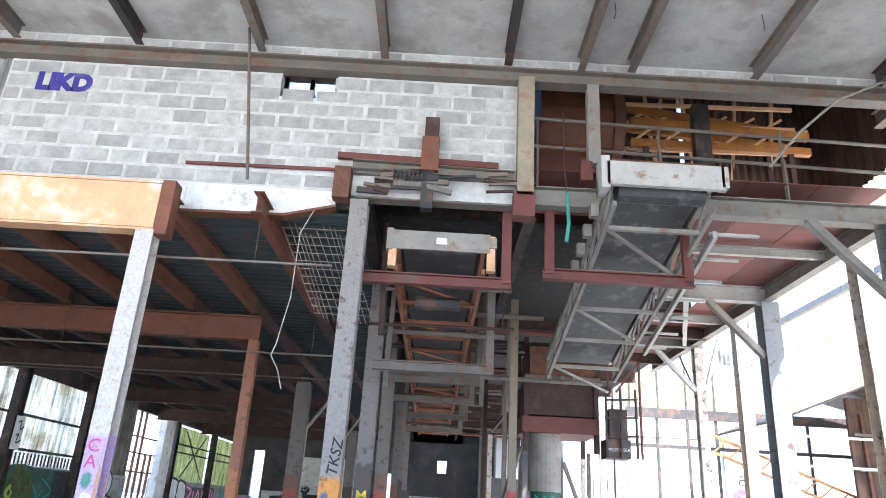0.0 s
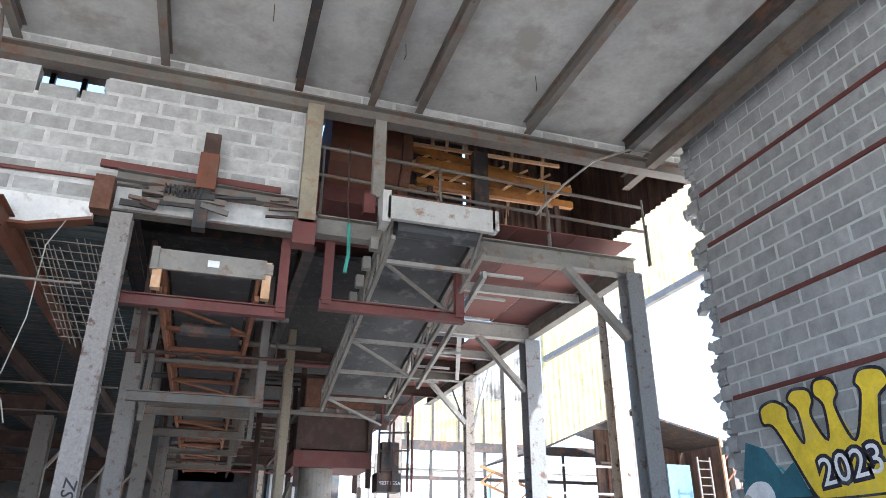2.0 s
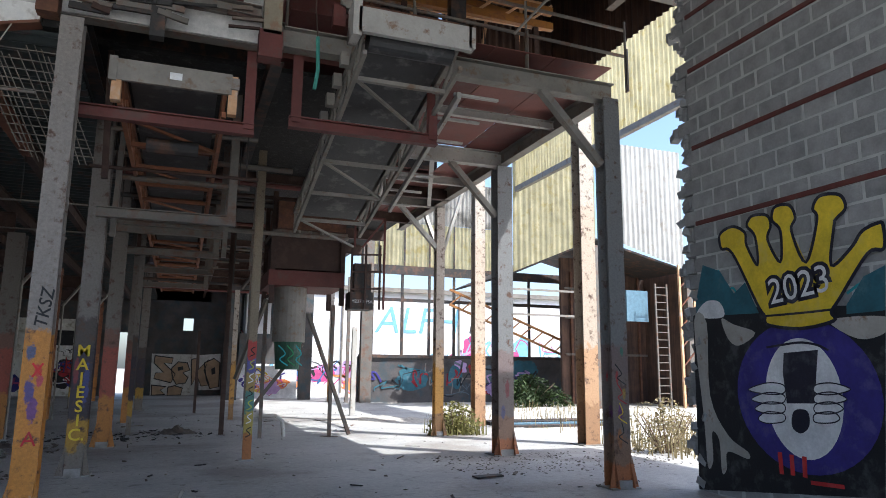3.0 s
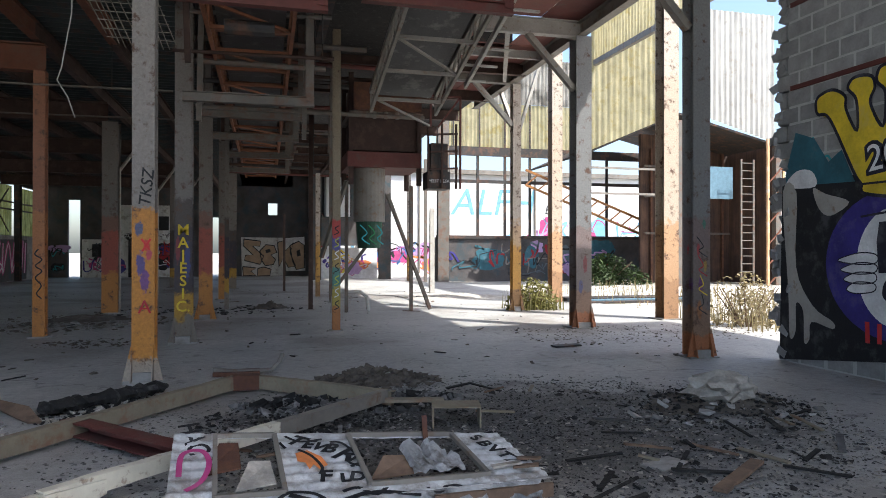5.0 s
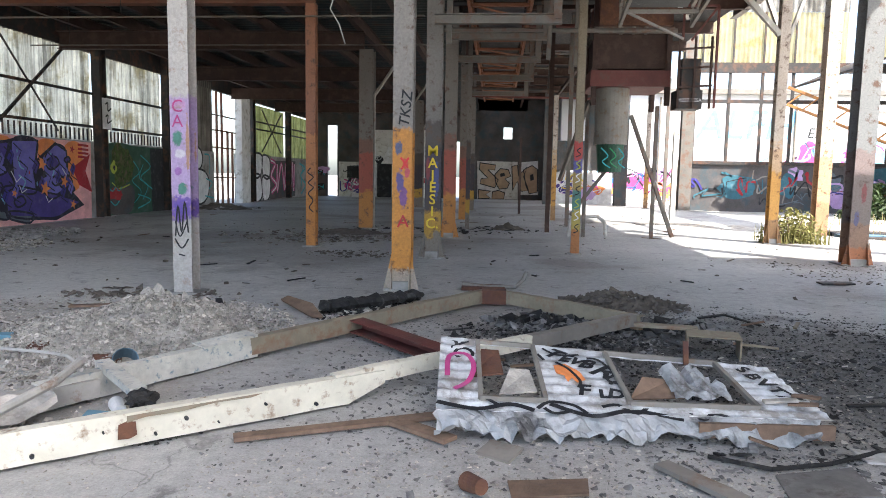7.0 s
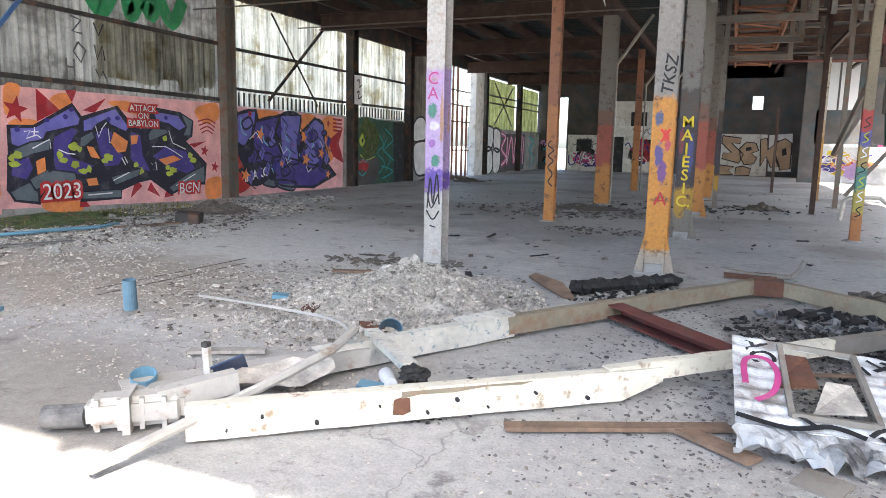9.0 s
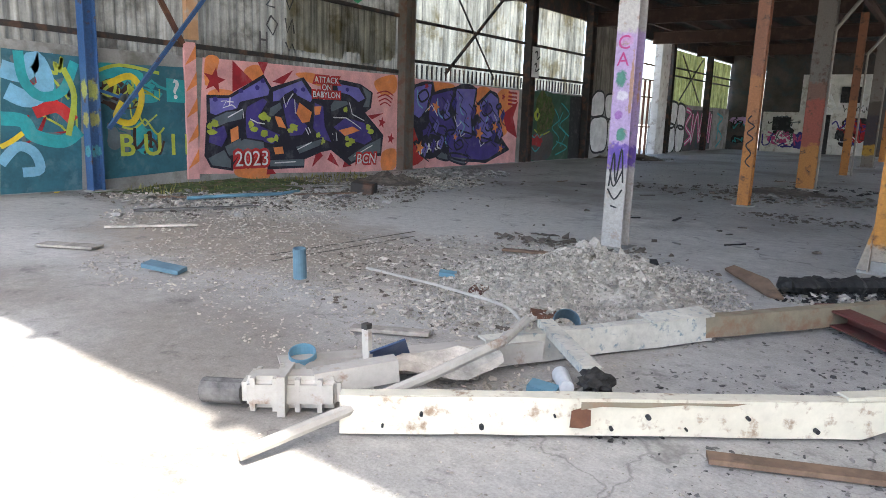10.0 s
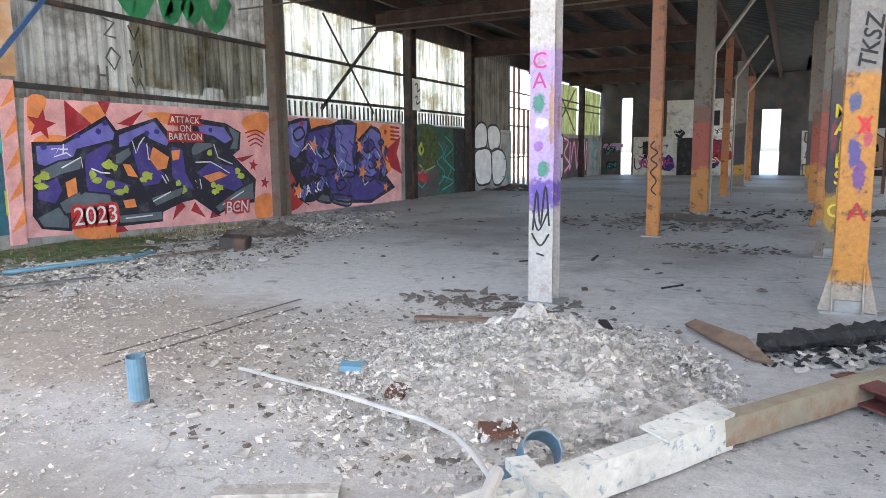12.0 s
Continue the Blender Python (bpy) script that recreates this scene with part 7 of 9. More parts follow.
for x, y, w, h, s, mt, lb in ((-4.55, 6.05, 0.16, 0.1, 30, "sky_blue_plastic", "torn blue plastic scrap"), (-6.6, 4.4, 0.4, 0.14, 20, "blue_plastic", "faded blue plank on the floor"), (-2.5, 4.15, 0.16, 0.1, 10, "sky_blue_plastic", "blue plastic label scrap"), (-4.0, 5.75, 0.12, 0.16, 10, "rust", "broken red brick fragment"), (-3.2, 5.45, 0.2, 0.12, 40, "rust", "small brown brick fragment")):
    e = thing("floor_scrap", lb, "scrap", "floor scraps")
    part("piece", box(-w / 2, w / 2, -h / 2, h / 2, 0.01, 0.05 if mt != "rubble" else 0.03, pose(x, y, 0.02, 6, 5, s)), mt, e)
cbx = thing("black_crate", "small dark broken crate by the wall", "crate")
bm = box(-0.22, 0.22, -0.16, 0.16, 0.0, 0.22, pose(-9.9, 10.6, 0, 4, 6, 25))
bmesh.ops.bevel(bm, geom=list(bm.edges), offset=0.02, segments=1, affect="EDGES")
part("body", bm, "dark_steel", cbx)
bn = thing("bent_pipe_barrier", "bent pale pipe barrier on the floor", "barrier")
part("pipe", path_tube(bmesh.new(), [(1.9, 19.0, 0.0), (1.95, 19.0, 0.45), (2.1, 19.0, 0.55), (2.7, 19.2, 0.55), (2.9, 19.3, 0.4), (2.95, 19.3, 0.0)], 0.05, 8), "light_steel", bn)

# ---- wall paintings ----
def tags(plane, parent, u0, u1, v0, v1, count, colours, seed, size=0.9, depth=0.02):
    """A crowd of unreadable sprayed scrawls over a stretch of wall."""
    rng = random.Random(seed)
    for k in range(count):
        w, h = size * rng.uniform(0.6, 1.6), size * rng.uniform(0.5, 1.1)
        u, v = rng.uniform(u0, max(u0, u1 - w)), rng.uniform(v0, max(v0, v1 - h))
        n = rng.randint(4, 8)
        pts = [(u + w * min(1.0, max(0.0, i / n + rng.uniform(-0.3, 0.3))), v + h * rng.random()) for i in range(n + 1)]
        if k % 3 == 0:
            daub(blob(u + w / 2, v + h / 2, w * 0.55, h * 0.55, k + seed), plane, rng.choice(colours), parent, depth - 0.004)
        stroke(pts, size * rng.uniform(0.04, 0.11), plane, rng.choice(colours), parent, depth, curve=k % 4 > 0)



def mural(label):
    e = thing("mural", label, "mural")
    e["kind"] = "structure"
    return e


mural_a = mural("pink and purple graffiti mural on the concrete wall")
mural_b = mural("pink mural with blue violet graffiti letters on the wall")
mural_c = mural("teal and yellow graffiti on the concrete wall")
mural_d = mural("yellow crown and blue ring mural on the block wall")
panel_green = mural("dark green graffiti panel on the concrete wall")
panel_white = mural("white graffiti letters with black outline on dark sheets")
strip = thing("mural_strip", "pink and orange painted pilaster of the mural wall", "pilaster")
part("board", box(LEFT, LEFT + 0.06, 8.95, 9.2, 0.1, 2.75), "pink", strip)
for k in range(5):
    daub([(8.95, 0.3 + k * 0.5), (9.2, 0.45 + k * 0.5), (9.2, 0.7 + k * 0.5)], left_plane, "paint_orange", strip, 0.065)
strip = thing("mural_strip", "pink painted pilaster between two murals", "pilaster")
part("board", box(LEFT, LEFT + 0.07, 15.72, 15.9, 0.05, 2.9), "pink", strip)
sg = thing("wall_sign", "white paper sign with black lettering on a wall post", "sign")
part("sheet", box(LEFT + 0.258, LEFT + 0.27, 22.0, 22.5, 2.9, 3.9), "paint_white", sg)
stroke([(22.15, 3.7), (22.3, 3.75), (22.3, 3.5), (22.5, 3.6)], 0.05, ((LEFT + 0.272, 0, 0), (0, 1, 0), (0, 0, 1)), "paint_black_and_shade", sg)
stroke([(22.15, 3.3), (22.3, 3.35), (22.25, 3.1), (22.5, 3.2)], 0.05, ((LEFT + 0.272, 0, 0), (0, 1, 0), (0, 0, 1)), "paint_black_and_shade", sg)
daub([(9.39, 2.49), (15.39, 2.53), (15.36, 0.02), (14.16, -0.09), (9.2, 0.19)], left_plane, "pink", mural_a, 0.004)
daub(smooth_line([(9.46, 2.5), (9.77, 2.5), (9.63, 2.12), (9.43, 1.96)], 4, True), left_plane, "paint_orange", mural_a, 0.007)
daub(smooth_line([(10.4, 2.33), (10.74, 2.45), (10.88, 2.22), (10.41, 2.09)], 4, True), left_plane, "paint_orange", mural_a, 0.007)
daub(smooth_line([(9.66, 1.89), (10.07, 1.87), (9.97, 1.76), (9.49, 1.77)], 4, True), left_plane, "paint_orange", mural_a, 0.007)
daub(smooth_line([(11.79, 2.34), (12.39, 2.37), (12.6, 2.1), (12.07, 2.2)], 4, True), left_plane, "paint_orange", mural_a, 0.007)
daub(smooth_line([(14.43, 2.32), (15.21, 2.52), (15.27, 2.1), (14.7, 1.99)], 4, True), left_plane, "paint_orange", mural_a, 0.007)
daub(smooth_line([(14.76, 0.5), (15.3, 0.58), (15.32, 0.09), (14.78, 0.03)], 4, True), left_plane, "paint_orange", mural_a, 0.007)
daub(smooth_line([(10.15, 0.28), (10.93, 0.23), (10.94, -0.0), (10.17, 0.09)], 4, True), left_plane, "paint_orange", mural_a, 0.007)
daub([(10.09, 2.49), (10.59, 2.1), (10.07, 1.85)], left_plane, "crimson", mural_a, 0.01)
daub([(10.73, 2.51), (11.01, 2.52), (10.88, 2.27)], left_plane, "crimson", mural_a, 0.01)
daub([(11.12, 2.12), (11.73, 2.41), (11.42, 2.08)], left_plane, "crimson", mural_a, 0.01)
daub([(14.17, 1.45), (14.81, 1.53), (14.36, 1.36)], left_plane, "crimson", mural_a, 0.01)
daub([(12.27, 0.21), (12.45, 0.66), (12.63, 0.47)], left_plane, "crimson", mural_a, 0.01)
daub([(12.89, 0.55), (13.17, 0.19), (12.77, 0.37)], left_plane, "crimson", mural_a, 0.01)
daub([(10.97, 0.37), (11.19, 0.1), (10.92, 0.1)], left_plane, "crimson", mural_a, 0.01)
daub([(13.4, 0.42), (13.61, 0.19), (13.29, 0.16)], left_plane, "crimson", mural_a, 0.01)
daub(star(9.64, 2.06, 0.27, 0.2), left_plane, "crimson", mural_a, 0.01)
daub(star(14.73, 1.28, 0.16, 0.2), left_plane, "crimson", mural_a, 0.01)
daub(star(15.1, 0.86, 0.16, 0.2), left_plane, "crimson", mural_a, 0.01)
daub([(9.44, 1.77), (9.98, 1.78), (10.88, 2.26), (11.09, 2.0), (12.02, 2.27), (12.35, 1.94), (12.66, 1.78), (13.02, 2.3), (13.91, 2.22), (14.36, 2.03), (14.3, 1.64), (14.08, 1.52), (14.79, 0.96), (14.71, 0.41), (14.15, 0.42), (13.52, 0.21), (12.89, 0.6), (12.56, 0.56), (12.04, 0.4), (12.02, 0.21), (10.96, 0.21), (10.89, 0.59), (10.21, 0.53), (10.03, 0.22), (9.51, 0.31), (9.35, 0.55), (9.43, 1.21)], left_plane, "ink", mural_a, 0.013)
daub([(9.49, 1.72), (10.0, 1.74), (10.87, 2.19), (11.05, 1.95), (11.0, 1.81), (10.25, 1.64), (10.18, 1.51), (9.66, 1.35), (9.5, 1.4)], left_plane, "violet", mural_a, 0.016)
stroke([(9.49, 1.72), (10.0, 1.74), (10.87, 2.19), (11.05, 1.95), (11.0, 1.81), (10.25, 1.64), (10.18, 1.51), (9.66, 1.35), (9.5, 1.4)], 0.035, left_plane, "ink", mural_a, 0.0180, True, curve=False)
daub([(10.41, 1.57), (10.84, 1.77), (11.01, 1.72), (10.74, 1.36), (10.78, 1.17), (11.33, 0.98), (11.11, 0.75), (10.39, 0.9), (10.34, 1.34)], left_plane, "purple", mural_a, 0.016)
stroke([(10.41, 1.57), (10.84, 1.77), (11.01, 1.72), (10.74, 1.36), (10.78, 1.17), (11.33, 0.98), (11.11, 0.75), (10.39, 0.9), (10.34, 1.34)], 0.035, left_plane, "ink", mural_a, 0.0180, True, curve=False)
daub([(11.11, 1.92), (11.96, 2.21), (12.31, 1.82), (12.22, 1.7), (11.82, 1.84), (11.69, 1.95), (11.47, 1.85), (11.32, 1.71), (11.11, 1.68)], left_plane, "violet", mural_a, 0.016)
stroke([(11.11, 1.92), (11.96, 2.21), (12.31, 1.82), (12.22, 1.7), (11.82, 1.84), (11.69, 1.95), (11.47, 1.85), (11.32, 1.71), (11.11, 1.68)], 0.035, left_plane, "ink", mural_a, 0.0180, True, curve=False)
daub([(11.38, 1.64), (11.68, 1.81), (11.88, 1.64), (11.79, 1.43), (12.14, 1.18), (11.97, 0.95), (11.6, 0.93), (11.49, 1.2)], left_plane, "purple", mural_a, 0.016)
stroke([(11.38, 1.64), (11.68, 1.81), (11.88, 1.64), (11.79, 1.43), (12.14, 1.18), (11.97, 0.95), (11.6, 0.93), (11.49, 1.2)], 0.035, left_plane, "ink", mural_a, 0.0180, True, curve=False)
daub([(12.34, 1.73), (12.64, 1.64), (12.69, 1.17), (12.91, 0.78), (12.51, 0.89), (12.29, 1.12)], left_plane, "purple", mural_a, 0.016)
stroke([(12.34, 1.73), (12.64, 1.64), (12.69, 1.17), (12.91, 0.78), (12.51, 0.89), (12.29, 1.12)], 0.035, left_plane, "ink", mural_a, 0.0180, True, curve=False)
daub([(13.03, 2.21), (13.84, 2.14), (14.08, 1.87), (13.84, 1.76), (13.51, 1.92), (13.12, 1.98)], left_plane, "violet", mural_a, 0.016)
stroke([(13.03, 2.21), (13.84, 2.14), (14.08, 1.87), (13.84, 1.76), (13.51, 1.92), (13.12, 1.98)], 0.035, left_plane, "ink", mural_a, 0.0180, True, curve=False)
daub([(12.93, 1.15), (13.38, 1.4), (14.06, 1.28), (14.37, 0.84), (14.07, 0.7), (13.48, 0.85)], left_plane, "purple", mural_a, 0.016)
stroke([(12.93, 1.15), (13.38, 1.4), (14.06, 1.28), (14.37, 0.84), (14.07, 0.7), (13.48, 0.85)], 0.035, left_plane, "ink", mural_a, 0.0180, True, curve=False)
daub([(9.49, 1.21), (9.84, 1.2), (9.93, 0.94), (9.77, 0.71), (9.45, 0.81)], left_plane, "purple", mural_a, 0.016)
stroke([(9.49, 1.21), (9.84, 1.2), (9.93, 0.94), (9.77, 0.71), (9.45, 0.81)], 0.035, left_plane, "ink", mural_a, 0.0180, True, curve=False)
daub([(9.51, 1.3), (9.89, 1.45), (10.34, 1.51), (10.29, 1.29), (9.92, 1.21), (9.64, 1.11)], left_plane, "slate", mural_a, 0.019)
stroke([(9.51, 1.3), (9.89, 1.45), (10.34, 1.51), (10.29, 1.29), (9.92, 1.21), (9.64, 1.11)], 0.035, left_plane, "ink", mural_a, 0.0210, True, curve=False)
daub([(9.82, 0.74), (10.24, 0.92), (10.85, 0.83), (10.88, 0.62), (10.15, 0.56), (9.92, 0.52)], left_plane, "slate", mural_a, 0.019)
stroke([(9.82, 0.74), (10.24, 0.92), (10.85, 0.83), (10.88, 0.62), (10.15, 0.56), (9.92, 0.52)], 0.035, left_plane, "ink", mural_a, 0.0210, True, curve=False)
daub([(11.0, 0.43), (12.0, 0.43), (12.01, 0.24), (11.01, 0.26)], left_plane, "slate", mural_a, 0.019)
stroke([(11.0, 0.43), (12.0, 0.43), (12.01, 0.24), (11.01, 0.26)], 0.035, left_plane, "ink", mural_a, 0.0210, True, curve=False)
daub([(11.74, 0.71), (12.59, 0.89), (12.51, 0.7), (11.87, 0.52)], left_plane, "slate", mural_a, 0.019)
stroke([(11.74, 0.71), (12.59, 0.89), (12.51, 0.7), (11.87, 0.52)], 0.035, left_plane, "ink", mural_a, 0.0210, True, curve=False)
daub([(13.42, 0.4), (14.07, 0.7), (14.68, 0.9), (14.68, 0.48), (14.05, 0.45), (13.59, 0.27)], left_plane, "slate", mural_a, 0.019)
stroke([(13.42, 0.4), (14.07, 0.7), (14.68, 0.9), (14.68, 0.48), (14.05, 0.45), (13.59, 0.27)], 0.035, left_plane, "ink", mural_a, 0.0210, True, curve=False)
daub([(13.91, 2.19), (14.31, 2.03), (14.23, 1.65), (13.97, 1.65), (14.1, 1.87)], left_plane, "slate", mural_a, 0.019)
stroke([(13.91, 2.19), (14.31, 2.03), (14.23, 1.65), (13.97, 1.65), (14.1, 1.87)], 0.035, left_plane, "ink", mural_a, 0.0210, True, curve=False)
daub([(12.82, 1.64), (12.98, 1.8), (13.41, 1.8), (13.49, 1.7), (12.9, 1.5)], left_plane, "slate", mural_a, 0.019)
stroke([(12.82, 1.64), (12.98, 1.8), (13.41, 1.8), (13.49, 1.7), (12.9, 1.5)], 0.035, left_plane, "ink", mural_a, 0.0210, True, curve=False)
daub([(10.99, 1.55), (11.32, 1.7), (11.38, 1.55), (11.13, 1.37), (11.0, 1.38)], left_plane, "slate", mural_a, 0.019)
stroke([(10.99, 1.55), (11.32, 1.7), (11.38, 1.55), (11.13, 1.37), (11.0, 1.38)], 0.035, left_plane, "ink", mural_a, 0.0210, True, curve=False)
daub([(9.4, 0.51), (9.82, 0.68), (10.0, 0.45), (9.98, 0.27), (9.51, 0.34)], left_plane, "slate", mural_a, 0.019)
stroke([(9.4, 0.51), (9.82, 0.68), (10.0, 0.45), (9.98, 0.27), (9.51, 0.34)], 0.035, left_plane, "ink", mural_a, 0.0210, True, curve=False)
daub([(11.88, 1.7), (12.26, 1.49), (12.18, 1.27), (11.96, 1.24), (11.78, 1.46)], left_plane, "paint_orange", mural_a, 0.022)
daub([(11.16, 1.38), (11.33, 1.36), (11.49, 1.11), (11.26, 1.15)], left_plane, "paint_orange", mural_a, 0.022)
daub([(13.14, 1.08), (13.64, 1.17), (13.87, 1.07), (13.35, 0.94)], left_plane, "paint_orange", mural_a, 0.022)
daub([(9.98, 1.08), (10.18, 1.16), (10.19, 0.89), (10.0, 0.81)], left_plane, "paint_orange", mural_a, 0.022)
daub([(11.11, 0.69), (11.37, 0.71), (11.41, 0.55), (11.16, 0.54)], left_plane, "paint_orange", mural_a, 0.022)
daub([(12.33, 1.62), (12.56, 1.64), (12.51, 1.45), (12.35, 1.42)], left_plane, "paint_orange", mural_a, 0.022)
daub(blob(9.49, 1.15, 0.07, 0.06, 0, 12), left_plane, "lime", mural_a, 0.024)
daub(blob(9.61, 1.21, 0.1, 0.08, 1, 12), left_plane, "lime", mural_a, 0.024)
daub(blob(9.55, 1.03, 0.13, 0.06, 2, 12), left_plane, "lime", mural_a, 0.024)
daub(blob(10.51, 1.2, 0.07, 0.08, 3, 12), left_plane, "lime", mural_a, 0.024)
daub(blob(10.61, 1.09, 0.1, 0.06, 4, 12), left_plane, "lime", mural_a, 0.024)
daub(blob(10.87, 1.37, 0.13, 0.08, 5, 12), left_plane, "lime", mural_a, 0.024)
daub(blob(10.99, 1.32, 0.07, 0.06, 6, 12), left_plane, "lime", mural_a, 0.024)
daub(blob(10.87, 1.0, 0.1, 0.08, 7, 12), left_plane, "lime", mural_a, 0.024)
daub(blob(11.06, 0.86, 0.13, 0.06, 8, 12), left_plane, "lime", mural_a, 0.024)
daub(blob(11.2, 0.9, 0.07, 0.08, 9, 12), left_plane, "lime", mural_a, 0.024)
daub(blob(11.62, 1.07, 0.1, 0.06, 10, 12), left_plane, "lime", mural_a, 0.024)
daub(blob(11.72, 1.14, 0.13, 0.08, 11, 12), left_plane, "lime", mural_a, 0.024)
daub(blob(12.47, 0.96, 0.07, 0.06, 12, 12), left_plane, "lime", mural_a, 0.024)
daub(blob(12.58, 0.83, 0.1, 0.08, 13, 12), left_plane, "lime", mural_a, 0.024)
daub(blob(12.42, 0.8, 0.13, 0.06, 14, 12), left_plane, "lime", mural_a, 0.024)
daub(blob(13.38, 1.59, 0.07, 0.08, 15, 12), left_plane, "lime", mural_a, 0.024)
daub(blob(13.47, 0.73, 0.1, 0.06, 16, 12), left_plane, "lime", mural_a, 0.024)
daub(blob(13.59, 0.81, 0.13, 0.08, 17, 12), left_plane, "lime", mural_a, 0.024)
daub(blob(13.43, 0.88, 0.07, 0.06, 18, 12), left_plane, "lime", mural_a, 0.024)
daub(blob(14.2, 1.16, 0.1, 0.08, 19, 12), left_plane, "lime", mural_a, 0.024)
daub(blob(14.29, 1.05, 0.13, 0.06, 20, 12), left_plane, "lime", mural_a, 0.024)
daub(blob(10.27, 1.88, 0.06, 0.05, 250, 12), left_plane, "royal", mural_a, 0.024)
daub(blob(10.7, 1.97, 0.06, 0.05, 320, 12), left_plane, "royal", mural_a, 0.024)
daub(blob(10.85, 2.12, 0.06, 0.05, 343, 12), left_plane, "royal", mural_a, 0.024)
daub(blob(11.76, 1.96, 0.06, 0.05, 480, 12), left_plane, "royal", mural_a, 0.024)
daub(blob(12.0, 1.99, 0.06, 0.05, 512, 12), left_plane, "royal", mural_a, 0.024)
daub(blob(9.64, 1.69, 0.06, 0.05, 140, 12), left_plane, "royal", mural_a, 0.024)
daub(blob(13.43, 2.06, 0.06, 0.05, 690, 12), left_plane, "royal", mural_a, 0.024)
stroke([(9.77, 1.65), (9.91, 1.67), (9.81, 1.52), (10.04, 1.59), (10.13, 1.53)], 0.025, left_plane, "paint_white", mural_a, 0.026, curve=False)
stroke([(10.0, 1.74), (9.98, 1.57)], 0.025, left_plane, "paint_white", mural_a, 0.026, curve=False)
stroke([(9.92, 1.65), (10.08, 1.65)], 0.025, left_plane, "paint_white", mural_a, 0.026, curve=False)
stroke([(11.41, 1.81), (11.48, 1.57), (11.57, 1.75), (11.7, 1.89)], 0.025, left_plane, "paint_white", mural_a, 0.026, curve=False)
stroke([(11.74, 1.76), (11.76, 1.46), (11.98, 1.42)], 0.025, left_plane, "paint_white", mural_a, 0.026, curve=False)
stroke([(13.5, 1.76), (13.61, 1.47), (14.04, 1.32)], 0.025, left_plane, "paint_white", mural_a, 0.026, curve=False)
stroke([(12.95, 1.38), (13.38, 1.38), (13.66, 1.26), (13.93, 1.12)], 0.025, left_plane, "paint_white", mural_a, 0.026, curve=False)
stroke([(12.92, 1.0), (12.98, 0.84)], 0.025, left_plane, "paint_white", mural_a, 0.026, curve=False)
stroke([(13.05, 1.02), (13.08, 0.82)], 0.025, left_plane, "paint_white", mural_a, 0.026, curve=False)
stroke([(9.93, 1.33), (10.31, 1.51), (10.33, 1.32)], 0.025, left_plane, "paint_white", mural_a, 0.026, curve=False)
stroke([(10.49, 1.31), (10.69, 1.23), (10.88, 1.21)], 0.025, left_plane, "paint_white", mural_a, 0.026, curve=False)
stroke([(11.8, 0.63), (12.26, 0.8)], 0.025, left_plane, "paint_white", mural_a, 0.026, curve=False)
stroke([(13.67, 0.43), (14.36, 0.7)], 0.025, left_plane, "paint_white", mural_a, 0.026, curve=False)
stroke([(11.14, 0.35), (11.77, 0.36)], 0.025, left_plane, "paint_white", mural_a, 0.026, curve=False)
stroke([(12.06, 1.13), (12.16, 0.97)], 0.025, left_plane, "paint_white", mural_a, 0.026, curve=False)
stroke([(12.14, 1.15), (12.22, 1.01)], 0.025, left_plane, "paint_white", mural_a, 0.026, curve=False)
stroke([(9.51, 0.32), (9.37, 0.56), (9.43, 1.21)], 0.05, left_plane, "ink", mural_a, 0.027, curve=False)
stroke([(10.36, 1.59), (10.35, 0.91), (10.24, 0.87)], 0.05, left_plane, "ink", mural_a, 0.027, curve=False)
stroke([(12.73, 1.73), (12.85, 1.64), (12.73, 1.17), (13.07, 0.77)], 0.05, left_plane, "ink", mural_a, 0.027, curve=False)
stroke([(10.84, 1.78), (11.04, 1.67), (10.98, 1.39)], 0.05, left_plane, "ink", mural_a, 0.027, curve=False)
stroke([(14.51, 2.02), (14.87, 2.09), (15.17, 1.99)], 0.035, left_plane, "crimson", mural_a, 0.012)
stroke([(14.55, 1.92), (14.86, 2.0), (15.14, 1.89)], 0.035, left_plane, "crimson", mural_a, 0.012)
stroke([(14.59, 1.82), (14.85, 1.9), (15.1, 1.8)], 0.035, left_plane, "crimson", mural_a, 0.012)
stroke([(14.64, 1.73), (14.85, 1.8), (15.06, 1.71)], 0.035, left_plane, "crimson", mural_a, 0.012)
lettering('2023', left_plane, 10.53, 0.45, 0.46, "paint_red", mural_a, 0.034, 0, spin=0, bold=0.06)
lettering('2023', left_plane, 10.53, 0.45, 0.46, "paint_white", mural_a, 0.038, 0, spin=0, bold=0.0)
lettering('ATTACK\nON\nBABYLON', left_plane, 12.73, 2.07, 0.2, "paint_red", mural_a, 0.034, 0, spin=0, bold=0.045)
lettering('ATTACK\nON\nBABYLON', left_plane, 12.73, 2.07, 0.2, "paint_white", mural_a, 0.038, 0, spin=0, bold=0)
lettering('BCN', left_plane, 14.12, 0.35, 0.36, "paint_red", mural_a, 0.034, 0.1, spin=0, bold=0.05)
lettering('BCN', left_plane, 14.12, 0.35, 0.36, "paint_white", mural_a, 0.038, 0.1, spin=0, bold=0)
daub([(15.77, 2.49), (21.7, 2.43), (21.62, -0.07), (15.77, 0.01)], left_plane, "pink", mural_b, 0.004)
daub(smooth_line([(16.0, 1.13), (16.58, 1.19), (16.64, 0.38), (15.94, 0.14)], 4, True), left_plane, "paint_red", mural_b, 0.008)
daub(smooth_line([(16.65, 2.42), (17.88, 2.42), (17.74, 2.15), (16.75, 2.2)], 4, True), left_plane, "paint_orange", mural_b, 0.008)
daub(smooth_line([(19.12, 2.35), (19.88, 2.37), (20.01, 1.7), (19.23, 1.54)], 4, True), left_plane, "paint_orange", mural_b, 0.008)
